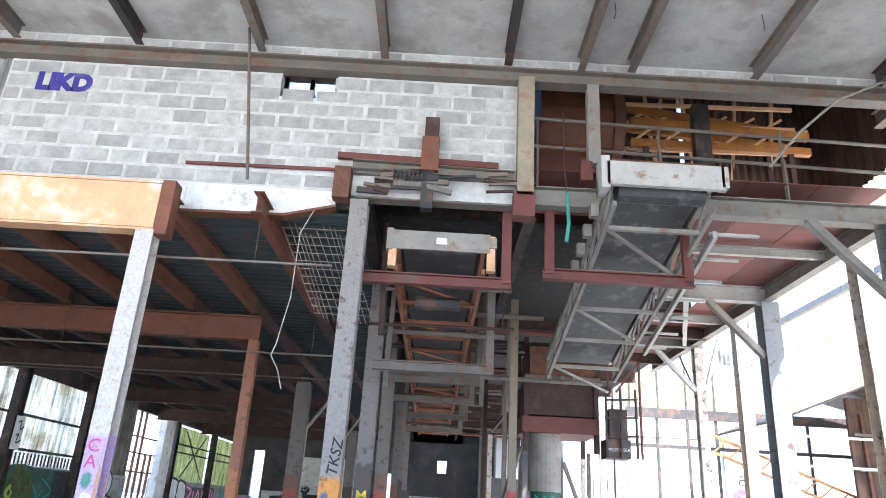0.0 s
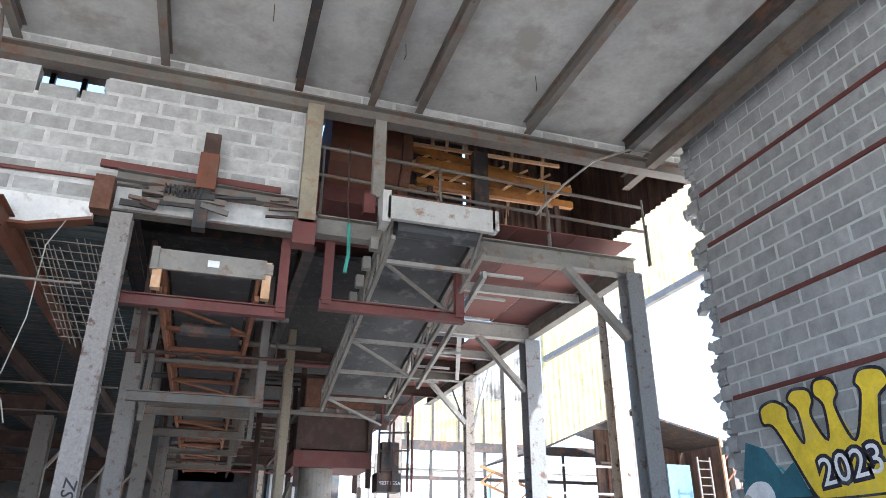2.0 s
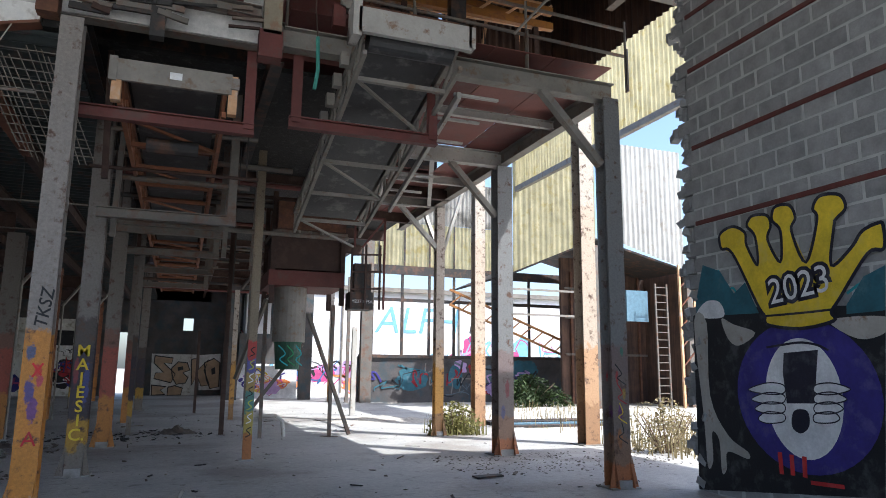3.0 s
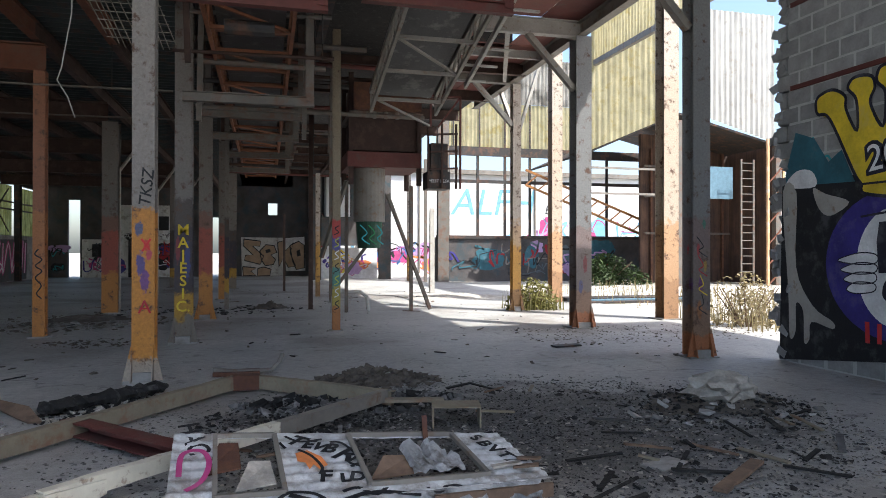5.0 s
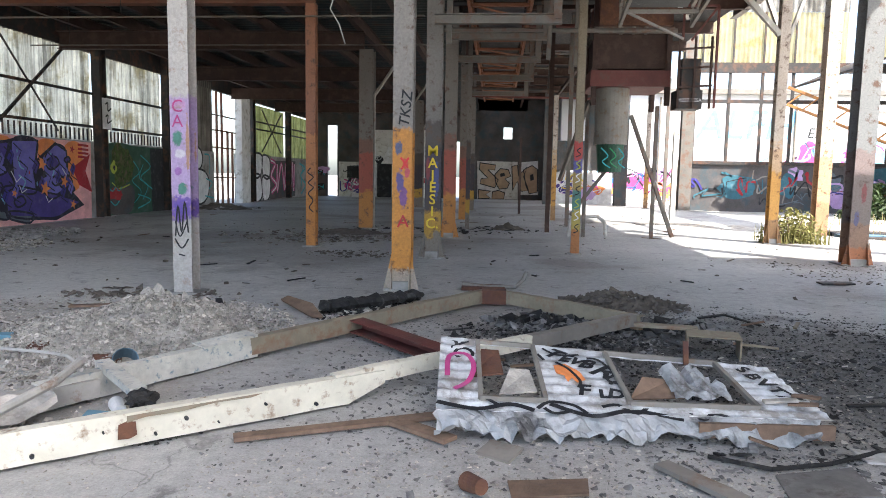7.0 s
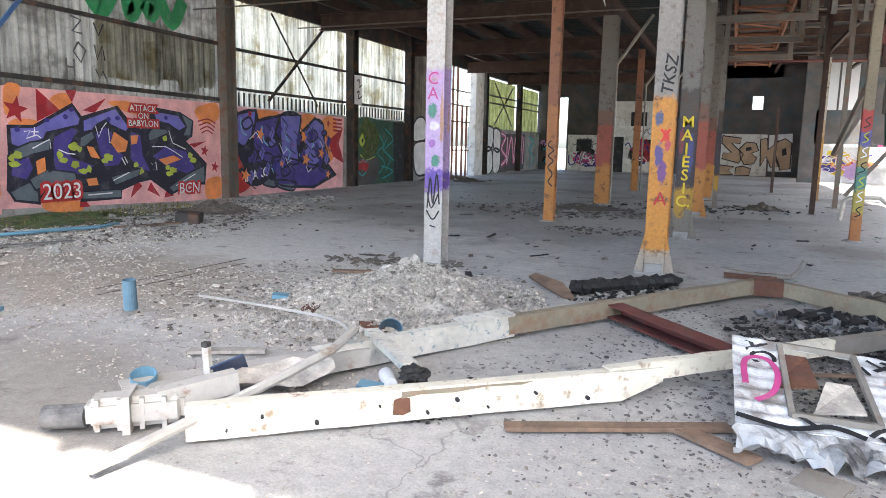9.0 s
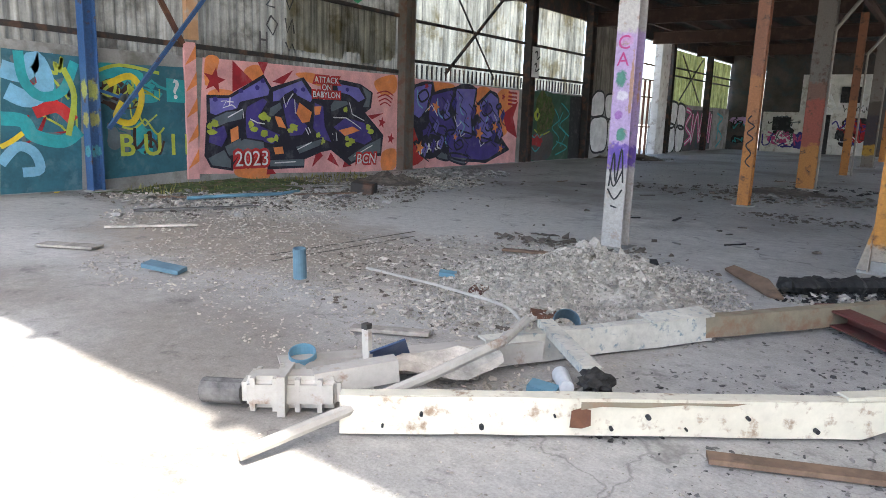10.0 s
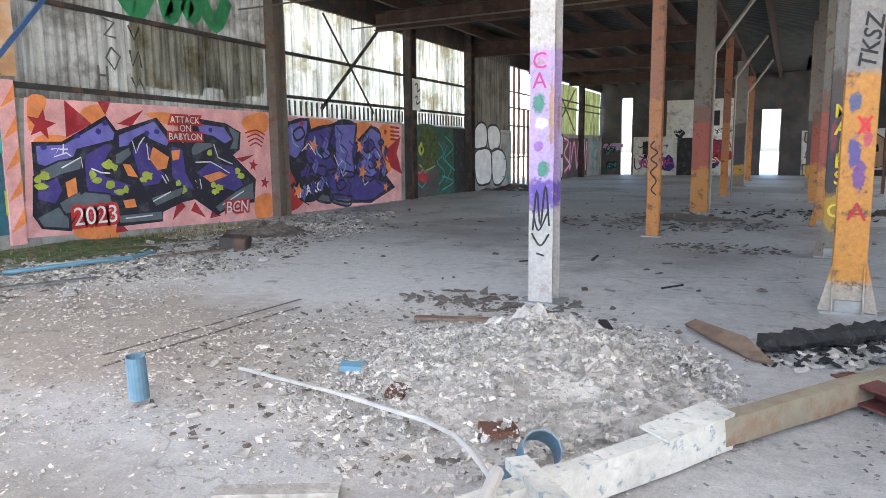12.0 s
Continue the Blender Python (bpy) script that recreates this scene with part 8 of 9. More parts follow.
daub(smooth_line([(20.36, 2.3), (21.2, 2.28), (20.98, 1.0), (20.14, 1.11)], 4, True), left_plane, "paint_orange", mural_b, 0.008)
daub([(15.7, 2.31), (16.08, 2.36), (16.0, 1.97)], left_plane, "crimson", mural_b, 0.01)
daub([(20.66, 1.62), (21.64, 2.07), (21.35, 1.53), (21.69, 0.84), (20.98, 1.09)], left_plane, "crimson", mural_b, 0.01)
daub([(15.97, 2.32), (16.89, 2.46), (16.99, 2.14), (17.74, 2.31), (18.28, 2.44), (19.12, 2.39), (19.03, 1.86), (19.88, 2.37), (20.43, 2.13), (20.47, 1.01), (21.22, 0.45), (19.78, 0.05), (17.63, 0.24), (16.42, 0.54), (15.91, 1.41)], left_plane, "ink", mural_b, 0.013)
daub([(16.05, 2.25), (16.82, 2.39), (16.73, 1.84), (16.3, 1.41), (15.98, 1.55)], left_plane, "violet", mural_b, 0.016)
stroke([(16.05, 2.25), (16.82, 2.39), (16.73, 1.84), (16.3, 1.41), (15.98, 1.55)], 0.06, left_plane, "ink", mural_b, 0.0175, True)
daub([(16.8, 2.06), (17.87, 2.27), (17.71, 1.7), (18.07, 1.08), (17.29, 0.95), (16.71, 1.41)], left_plane, "purple", mural_b, 0.016)
stroke([(16.8, 2.06), (17.87, 2.27), (17.71, 1.7), (18.07, 1.08), (17.29, 0.95), (16.71, 1.41)], 0.06, left_plane, "ink", mural_b, 0.0175, True)
daub([(18.01, 2.31), (19.05, 2.35), (18.86, 1.54), (18.91, 0.89), (18.07, 1.08)], left_plane, "violet", mural_b, 0.016)
stroke([(18.01, 2.31), (19.05, 2.35), (18.86, 1.54), (18.91, 0.89), (18.07, 1.08)], 0.06, left_plane, "ink", mural_b, 0.0175, True)
daub([(19.4, 1.95), (19.88, 2.29), (20.38, 2.09), (20.3, 1.02), (19.5, 0.7), (19.22, 1.37)], left_plane, "violet", mural_b, 0.016)
stroke([(19.4, 1.95), (19.88, 2.29), (20.38, 2.09), (20.3, 1.02), (19.5, 0.7), (19.22, 1.37)], 0.06, left_plane, "ink", mural_b, 0.0175, True)
daub([(17.68, 1.09), (19.5, 0.87), (20.96, 0.55), (19.78, 0.14), (17.77, 0.31)], left_plane, "purple", mural_b, 0.016)
stroke([(17.68, 1.09), (19.5, 0.87), (20.96, 0.55), (19.78, 0.14), (17.77, 0.31)], 0.06, left_plane, "ink", mural_b, 0.0175, True)
daub([(16.45, 1.12), (17.55, 1.17), (17.39, 0.48), (16.54, 0.6)], left_plane, "purple", mural_b, 0.016)
stroke([(16.45, 1.12), (17.55, 1.17), (17.39, 0.48), (16.54, 0.6)], 0.06, left_plane, "ink", mural_b, 0.0175, True)
daub([(19.63, 1.27), (20.0, 1.41), (20.17, 1.22), (19.8, 1.08)], left_plane, "violet", mural_b, 0.018)
stroke([(19.63, 1.27), (20.0, 1.41), (20.17, 1.22), (19.8, 1.08)], 0.06, left_plane, "ink", mural_b, 0.0195, True)
daub([(17.39, 1.55), (17.65, 1.66), (17.77, 1.5), (17.5, 1.39)], left_plane, "violet", mural_b, 0.018)
stroke([(17.39, 1.55), (17.65, 1.66), (17.77, 1.5), (17.5, 1.39)], 0.06, left_plane, "ink", mural_b, 0.0195, True)
daub([(20.42, 0.98), (20.63, 1.06), (20.74, 0.94), (20.52, 0.87)], left_plane, "purple", mural_b, 0.018)
stroke([(20.42, 0.98), (20.63, 1.06), (20.74, 0.94), (20.52, 0.87)], 0.06, left_plane, "ink", mural_b, 0.0195, True)
daub([(19.4, 1.77), (19.82, 1.94), (20.01, 1.72), (19.59, 1.55)], left_plane, "purple", mural_b, 0.018)
stroke([(19.4, 1.77), (19.82, 1.94), (20.01, 1.72), (19.59, 1.55)], 0.06, left_plane, "ink", mural_b, 0.0195, True)
daub([(18.99, 1.4), (19.29, 1.52), (19.43, 1.36), (19.13, 1.24)], left_plane, "ink", mural_b, 0.018)
daub([(20.26, 1.87), (20.46, 1.95), (20.56, 1.85), (20.36, 1.77)], left_plane, "purple", mural_b, 0.018)
stroke([(20.26, 1.87), (20.46, 1.95), (20.56, 1.85), (20.36, 1.77)], 0.06, left_plane, "ink", mural_b, 0.0195, True)
daub([(16.03, 0.76), (16.19, 0.83), (16.26, 0.73), (16.1, 0.66)], left_plane, "ink", mural_b, 0.018)
daub([(19.96, 1.22), (20.41, 1.39), (20.62, 1.15), (20.17, 0.99)], left_plane, "purple", mural_b, 0.018)
stroke([(19.96, 1.22), (20.41, 1.39), (20.62, 1.15), (20.17, 0.99)], 0.06, left_plane, "ink", mural_b, 0.0195, True)
daub([(16.64, 1.19), (16.95, 1.32), (17.09, 1.13), (16.78, 0.99)], left_plane, "ink", mural_b, 0.018)
daub([(20.18, 1.44), (20.4, 1.52), (20.5, 1.41), (20.28, 1.32)], left_plane, "violet", mural_b, 0.018)
stroke([(20.18, 1.44), (20.4, 1.52), (20.5, 1.41), (20.28, 1.32)], 0.06, left_plane, "ink", mural_b, 0.0195, True)
daub([(18.0, 0.69), (18.31, 0.81), (18.46, 0.63), (18.14, 0.51)], left_plane, "purple", mural_b, 0.018)
stroke([(18.0, 0.69), (18.31, 0.81), (18.46, 0.63), (18.14, 0.51)], 0.06, left_plane, "ink", mural_b, 0.0195, True)
daub([(16.22, 2.06), (16.53, 2.21), (16.67, 2.02), (16.36, 1.87)], left_plane, "violet", mural_b, 0.018)
stroke([(16.22, 2.06), (16.53, 2.21), (16.67, 2.02), (16.36, 1.87)], 0.06, left_plane, "ink", mural_b, 0.0195, True)
daub([(17.21, 1.62), (17.38, 1.7), (17.46, 1.6), (17.29, 1.52)], left_plane, "ink", mural_b, 0.018)
daub([(17.53, 0.85), (17.76, 0.94), (17.87, 0.81), (17.64, 0.72)], left_plane, "purple", mural_b, 0.018)
stroke([(17.53, 0.85), (17.76, 0.94), (17.87, 0.81), (17.64, 0.72)], 0.06, left_plane, "ink", mural_b, 0.0195, True)
daub([(19.31, 0.66), (19.6, 0.76), (19.74, 0.6), (19.45, 0.49)], left_plane, "violet", mural_b, 0.018)
stroke([(19.31, 0.66), (19.6, 0.76), (19.74, 0.6), (19.45, 0.49)], 0.06, left_plane, "ink", mural_b, 0.0195, True)
daub([(16.45, 1.17), (16.77, 1.31), (16.92, 1.11), (16.59, 0.97)], left_plane, "ink", mural_b, 0.018)
daub([(17.69, 0.98), (17.95, 1.09), (18.07, 0.93), (17.81, 0.83)], left_plane, "purple", mural_b, 0.018)
stroke([(17.69, 0.98), (17.95, 1.09), (18.07, 0.93), (17.81, 0.83)], 0.06, left_plane, "ink", mural_b, 0.0195, True)
daub([(18.7, 0.54), (18.99, 0.65), (19.13, 0.48), (18.83, 0.37)], left_plane, "violet", mural_b, 0.018)
stroke([(18.7, 0.54), (18.99, 0.65), (19.13, 0.48), (18.83, 0.37)], 0.06, left_plane, "ink", mural_b, 0.0195, True)
daub([(19.57, 1.96), (19.71, 2.1), (19.73, 1.9)], left_plane, "paint_orange", mural_b, 0.0212)
daub([(19.09, 1.66), (19.22, 1.8), (19.24, 1.59)], left_plane, "crimson", mural_b, 0.0212)
daub([(18.24, 0.61), (18.36, 0.73), (18.37, 0.55)], left_plane, "sky_paint", mural_b, 0.0212)
daub([(18.82, 2.04), (18.89, 2.11), (18.9, 2.0)], left_plane, "sky_paint", mural_b, 0.0212)
daub([(18.21, 1.31), (18.3, 1.4), (18.3, 1.26)], left_plane, "crimson", mural_b, 0.0212)
daub([(17.43, 0.89), (17.55, 1.02), (17.56, 0.82)], left_plane, "sky_paint", mural_b, 0.0212)
daub([(18.92, 1.13), (19.0, 1.22), (19.01, 1.08)], left_plane, "sky_paint", mural_b, 0.0212)
daub([(19.46, 1.2), (19.6, 1.34), (19.61, 1.12)], left_plane, "sky_paint", mural_b, 0.0212)
daub([(18.62, 1.45), (18.69, 1.52), (18.7, 1.41)], left_plane, "crimson", mural_b, 0.0212)
daub([(20.58, 1.63), (20.69, 1.74), (20.7, 1.58)], left_plane, "paint_orange", mural_b, 0.0212)
daub([(17.84, 0.42), (18.73, 0.29), (18.58, 0.05), (17.76, 0.23)], left_plane, "slate", mural_b, 0.02)
stroke([(17.84, 0.42), (18.73, 0.29), (18.58, 0.05), (17.76, 0.23)], 0.06, left_plane, "ink", mural_b, 0.021500000000000002, True)
daub([(17.14, 0.5), (17.8, 0.38), (17.7, 0.2), (17.13, 0.31)], left_plane, "slate", mural_b, 0.02)
stroke([(17.14, 0.5), (17.8, 0.38), (17.7, 0.2), (17.13, 0.31)], 0.06, left_plane, "ink", mural_b, 0.021500000000000002, True)
daub(star(16.85, 1.77, 0.25, 0.3), left_plane, "paint_orange", mural_b, 0.02)
daub(star(19.32, 1.74, 0.28, 0.3), left_plane, "paint_orange", mural_b, 0.02)
daub(star(20.56, 1.31, 0.22, 0.3), left_plane, "paint_orange", mural_b, 0.02)
daub(star(16.58, 2.31, 0.12, 0.3), left_plane, "crimson", mural_b, 0.02)
daub(star(20.68, 2.18, 0.13, 0.3), left_plane, "crimson", mural_b, 0.02)
daub(ellipse(19.44, 1.12, 0.22, 0.2, 14), left_plane, "paint_orange", mural_b, 0.02)
daub(ellipse(16.8, 0.63, 0.62, 0.36, 20), left_plane, "ink", mural_b, 0.022)
lettering('INAKO', left_plane, 16.83, 0.6, 0.36, "paint_white", mural_b, 0.036, 0, spin=8, bold=0.01)
stroke([(16.18, 2.19), (16.21, 1.84), (16.43, 1.7)], 0.05, left_plane, "sky_paint", mural_b, 0.022)
stroke([(17.1, 1.99), (17.2, 1.55), (17.57, 1.39)], 0.05, left_plane, "sky_paint", mural_b, 0.022)
stroke([(18.2, 2.09), (18.31, 1.62), (18.65, 1.54)], 0.05, left_plane, "sky_paint", mural_b, 0.022)
stroke([(19.63, 2.04), (19.77, 1.54), (19.52, 1.2)], 0.05, left_plane, "sky_paint", mural_b, 0.022)
stroke([(18.23, 1.39), (18.49, 1.22), (18.34, 0.99)], 0.05, left_plane, "sky_paint", mural_b, 0.022)
stroke([(17.53, 0.78), (17.65, 0.62)], 0.05, left_plane, "sky_paint", mural_b, 0.022)
stroke([(20.99, 2.34), (21.56, 2.32)], 0.07, left_plane, "crimson", mural_b, 0.011)
stroke([(20.99, 2.21), (21.55, 2.19)], 0.07, left_plane, "crimson", mural_b, 0.011)
stroke([(20.98, 2.09), (21.55, 2.07)], 0.07, left_plane, "crimson", mural_b, 0.011)
stroke([(20.98, 1.97), (21.54, 1.94)], 0.07, left_plane, "crimson", mural_b, 0.011)
daub([(22.49, 2.45), (26.78, 2.42), (27.16, -0.17), (22.51, -0.04)], left_plane, "dark_green", panel_green, 0.004)
daub(smooth_line([(22.59, 2.41), (24.36, 2.36), (24.34, 1.31), (23.25, 0.94), (22.56, 1.33)], 4, True), left_plane, "dark_green", panel_green, 0.008)
daub(smooth_line([(22.74, 0.95), (24.22, 1.01), (24.09, 0.11), (22.72, 0.09)], 4, True), left_plane, "dark_wall", panel_green, 0.008)
stroke([(22.85, 1.14), (23.35, 0.94), (24.0, 1.07)], 0.05, left_plane, "lime", panel_green, 0.012)
stroke([(23.07, 1.9), (23.69, 1.81), (23.91, 2.01)], 0.05, left_plane, "teal", panel_green, 0.012)
stroke([(24.81, 2.12), (25.51, 1.72), (24.79, 1.31), (25.61, 0.88)], 0.05, left_plane, "teal", panel_green, 0.012)
stroke([(24.55, 0.7), (25.49, 0.46), (24.54, 0.19)], 0.05, left_plane, "teal", panel_green, 0.012)
stroke([(22.73, 0.52), (23.03, 0.36), (23.34, 0.55)], 0.05, left_plane, "teal", panel_green, 0.012)
daub([(25.52, 2.39), (26.78, 2.42), (27.16, -0.17), (25.6, -0.08)], left_plane, "paint_black_and_shade", panel_green, 0.009)
daub(smooth_line([(27.3, 1.74), (27.42, 2.41), (27.98, 2.72), (28.58, 2.57), (28.62, 1.84), (28.02, 1.67)], 4, True), left_plane, "paint_white", panel_white, 0.03)
stroke([(27.3, 1.74), (27.42, 2.41), (27.98, 2.72), (28.58, 2.57), (28.62, 1.84), (28.02, 1.67)], 0.09, left_plane, "paint_black_and_shade", panel_white, 0.0320, True)
daub(smooth_line([(28.72, 2.49), (29.57, 2.65), (30.11, 2.33), (29.96, 1.75), (28.96, 1.64)], 4, True), left_plane, "paint_white", panel_white, 0.03)
stroke([(28.72, 2.49), (29.57, 2.65), (30.11, 2.33), (29.96, 1.75), (28.96, 1.64)], 0.09, left_plane, "paint_black_and_shade", panel_white, 0.0320, True)
daub(smooth_line([(27.41, 1.46), (28.36, 1.7), (29.1, 1.47), (29.1, 0.43), (28.48, 0.21), (27.62, 0.35)], 4, True), left_plane, "paint_white", panel_white, 0.03)
stroke([(27.41, 1.46), (28.36, 1.7), (29.1, 1.47), (29.1, 0.43), (28.48, 0.21), (27.62, 0.35)], 0.09, left_plane, "paint_black_and_shade", panel_white, 0.0320, True)
daub(smooth_line([(29.2, 1.54), (30.22, 1.61), (30.81, 1.16), (30.65, 0.47), (29.96, 0.14), (29.3, 0.33)], 4, True), left_plane, "paint_white", panel_white, 0.03)
stroke([(29.2, 1.54), (30.22, 1.61), (30.81, 1.16), (30.65, 0.47), (29.96, 0.14), (29.3, 0.33)], 0.09, left_plane, "paint_black_and_shade", panel_white, 0.0320, True)
stroke([(30.34, 2.34), (30.88, 2.25), (30.89, 1.46)], 0.06, left_plane, "teal", panel_white, 0.034)
stroke([(30.48, 1.26), (31.16, 1.06), (30.76, 0.77)], 0.06, left_plane, "teal", panel_white, 0.034)
stroke([(30.36, 0.48), (31.31, 0.35)], 0.06, left_plane, "teal", panel_white, 0.034)
daub(smooth_line([(36.16, 2.42), (37.24, 2.62), (38.06, 2.39), (37.68, 1.38), (36.4, 1.38)], 4, True), left_plane, "paint_white", lw2, 0.02)
stroke([(36.16, 2.42), (37.24, 2.62), (38.06, 2.39), (37.68, 1.38), (36.4, 1.38)], 0.12, left_plane, "paint_black_and_shade", lw2, 0.0220, True)
daub(smooth_line([(38.07, 2.48), (39.25, 2.34), (39.22, 1.3), (38.18, 1.38)], 4, True), left_plane, "paint_white", lw2, 0.02)
stroke([(38.07, 2.48), (39.25, 2.34), (39.22, 1.3), (38.18, 1.38)], 0.12, left_plane, "paint_black_and_shade", lw2, 0.0220, True)
daub(smooth_line([(36.39, 1.3), (37.68, 1.38), (37.9, 0.2), (36.68, -0.01)], 4, True), left_plane, "paint_white", lw2, 0.02)
stroke([(36.39, 1.3), (37.68, 1.38), (37.9, 0.2), (36.68, -0.01)], 0.12, left_plane, "paint_black_and_shade", lw2, 0.0220, True)
daub(smooth_line([(38.03, 1.3), (39.32, 1.21), (39.19, 0.16), (38.19, 0.02)], 4, True), left_plane, "paint_white", lw2, 0.02)
stroke([(38.03, 1.3), (39.32, 1.21), (39.19, 0.16), (38.19, 0.02)], 0.12, left_plane, "paint_black_and_shade", lw2, 0.0220, True)
for pts in ([(10.95, 4.0), (11.2, 3.95), (10.98, 3.7), (11.22, 3.68)], [(11.1, 3.5), (10.98, 3.3), (11.15, 3.1), (11.28, 3.35), (11.1, 3.5)], [(10.8, 3.15), (10.8, 2.8)], [(10.98, 3.15), (10.98, 2.8)], [(10.8, 2.98), (10.98, 2.98)], [(11.5, 3.95), (11.62, 3.7), (11.75, 3.95)], [(11.5, 3.5), (11.55, 3.2), (11.7, 3.5), (11.75, 3.2)], [(11.5, 3.0), (11.6, 2.8), (11.68, 2.98), (11.78, 2.78)]):
    stroke(pts, 0.045, left_plane, "dark_wall", lw, 0.012, curve=False)
stroke([(11.43, 4.5), (11.72, 4.24), (12.01, 4.61)], 0.35, left_plane, "paint_green", lw, 0.012)
stroke([(12.41, 4.63), (12.52, 4.27), (12.84, 4.66), (13.12, 4.37), (13.31, 4.8)], 0.35, left_plane, "paint_green", lw, 0.012)
stroke([(13.38, 4.76), (13.75, 4.3), (14.13, 4.89)], 0.35, left_plane, "paint_green", lw, 0.012)
daub([(5.75, 2.33), (6.97, 2.3), (6.87, 0.03), (5.56, 0.03)], left_plane, "deep_teal", mural_c, 0.004)
daub([(7.06, 2.22), (9.09, 2.27), (9.13, 0.29), (7.03, 0.17)], left_plane, "deep_teal", mural_c, 0.004)
stroke([(5.72, 2.02), (6.05, 1.96), (6.24, 2.2), (6.38, 1.8), (6.1, 1.56), (5.78, 1.68)], 0.28, left_plane, "sky_paint", mural_c, 0.01)
stroke([(5.99, 2.31), (6.04, 1.87), (6.28, 1.61), (6.65, 1.72), (6.87, 2.2)], 0.16, left_plane, "teal", mural_c, 0.012)
stroke([(5.66, 1.24), (5.99, 1.2), (6.14, 0.97), (6.59, 0.87), (6.89, 1.06)], 0.22, left_plane, "teal", mural_c, 0.01)
stroke([(5.6, 0.52), (5.87, 0.79), (6.12, 0.69), (6.19, 0.41), (5.92, 0.37)], 0.16, left_plane, "sky_paint", mural_c, 0.012)
stroke([(5.62, 0.79), (5.79, 0.88), (5.97, 1.01)], 0.08, left_plane, "sun_yellow", mural_c, 0.014)
stroke([(6.17, 1.34), (6.54, 1.44), (6.8, 1.21)], 0.2, left_plane, "paint_red", mural_c, 0.009)
stroke([(6.67, 2.09), (6.83, 1.64), (6.69, 0.97)], 0.1, left_plane, "lime", mural_c, 0.012)
stroke([(7.43, 1.86), (7.86, 2.03), (8.06, 1.69), (7.87, 1.22), (7.55, 1.27), (7.68, 1.57)], 0.12, left_plane, "sun_yellow", mural_c, 0.012)
stroke([(7.14, 2.03), (7.66, 2.21), (8.43, 2.12)], 0.06, left_plane, "lime", mural_c, 0.012)
stroke([(8.27, 1.38), (8.31, 1.02), (8.62, 1.28), (8.72, 0.96), (8.87, 1.4)], 0.13, left_plane, "teal", mural_c, 0.012)
stroke([(7.16, 0.77), (7.3, 0.47), (7.48, 0.86), (7.17, 0.92)], 0.06, left_plane, "sun_yellow", mural_c, 0.012)
stroke([(6.36, 0.21), (6.44, 0.01), (6.65, 0.39)], 0.06, left_plane, "sun_yellow", mural_c, 0.012)
tags(left_plane, mural_c, 5.7, 6.9, 0.5, 2.3, 12, ("teal", "sky_paint", "lime", "crimson", "deep_teal", "slate"), 21, 0.6, 0.016)
tags(left_plane, mural_c, 7.1, 9.0, 0.4, 2.2, 16, ("teal", "deep_teal", "paint_blue", "lime", "brown_steel", "slate"), 22, 0.55, 0.016)
daub([(8.56, 2.04), (8.96, 2.02), (8.96, 1.59), (8.56, 1.6)], left_plane, "teal", mural_c, 0.026)
lettering('?', left_plane, 8.75, 1.82, 0.5, "paint_white", mural_c, 0.04, 0, spin=0, bold=0.01)
lettering('B U I B', left_plane, 8.38, 0.77, 0.56, "lime", mural_c, 0.036, 0, spin=0, bold=0.01)
daub(smooth_line([(5.59, 0.43), (6.94, 0.38), (6.91, -0.07), (5.56, 0.03)], 4, True), left_plane, "wall_concrete", mural_c, 0.008)
daub([(38.7, 2.24), (44.5, 2.32), (44.4, 0.08), (39.33, 0.0)], left_plane, "dark_wall", lw2, 0.004)
stroke([(39.51, 2.26), (40.33, 2.06), (39.6, 1.38), (40.59, 0.84), (39.63, 0.41)], 0.3, left_plane, "magenta", lw2, 0.01)
stroke([(39.51, 2.26), (40.33, 2.06), (39.6, 1.38), (40.59, 0.84), (39.63, 0.41)], 0.08, left_plane, "paint_white", lw2, 0.014)
stroke([(40.73, 2.07), (40.69, 0.48), (41.49, 2.08), (42.06, 0.54)], 0.3, left_plane, "magenta", lw2, 0.01)
stroke([(40.73, 2.07), (40.69, 0.48), (41.49, 2.08), (42.06, 0.54)], 0.08, left_plane, "paint_white", lw2, 0.014)
stroke([(42.4, 2.13), (42.06, 0.54), (43.02, 1.57), (43.52, 0.61), (43.81, 2.25)], 0.3, left_plane, "magenta", lw2, 0.01)
stroke([(42.4, 2.13), (42.06, 0.54), (43.02, 1.57), (43.52, 0.61), (43.81, 2.25)], 0.08, left_plane, "paint_white", lw2, 0.014)
stroke([(44.21, 2.13), (44.04, 0.41)], 0.3, left_plane, "magenta", lw2, 0.01)
stroke([(44.21, 2.13), (44.04, 0.41)], 0.08, left_plane, "paint_white", lw2, 0.014)
stroke([(45.38, 2.19), (46.69, 1.9), (45.58, 1.39), (46.82, 0.77), (45.71, 0.17)], 0.12, left_plane, "teal", lw2, 0.012)
stroke([(46.1, 2.0), (45.71, 0.58)], 0.12, left_plane, "teal", lw2, 0.012)
daub([(0.17, 2.66), (0.46, 2.77), (3.4, 2.57), (3.17, 0.4), (0.11, -0.11)], right_plane, "paint_black_and_shade", mural_d, 0.006)
daub([(0.24, 2.83), (0.45, 3.44), (0.81, 3.3), (1.07, 2.93), (1.3, 3.07), (1.52, 2.61), (0.26, 2.65)], right_plane, "deep_teal", mural_d, 0.008)
daub([(2.9, 2.61), (3.16, 2.93), (3.45, 3.03), (3.39, 2.51), (2.89, 2.5)], right_plane, "deep_teal", mural_d, 0.008)
daub(smooth_line([(0.26, 2.65), (0.47, 2.86), (0.77, 2.83), (0.83, 2.6)], 4, True), right_plane, "paint_white", mural_d, 0.011)
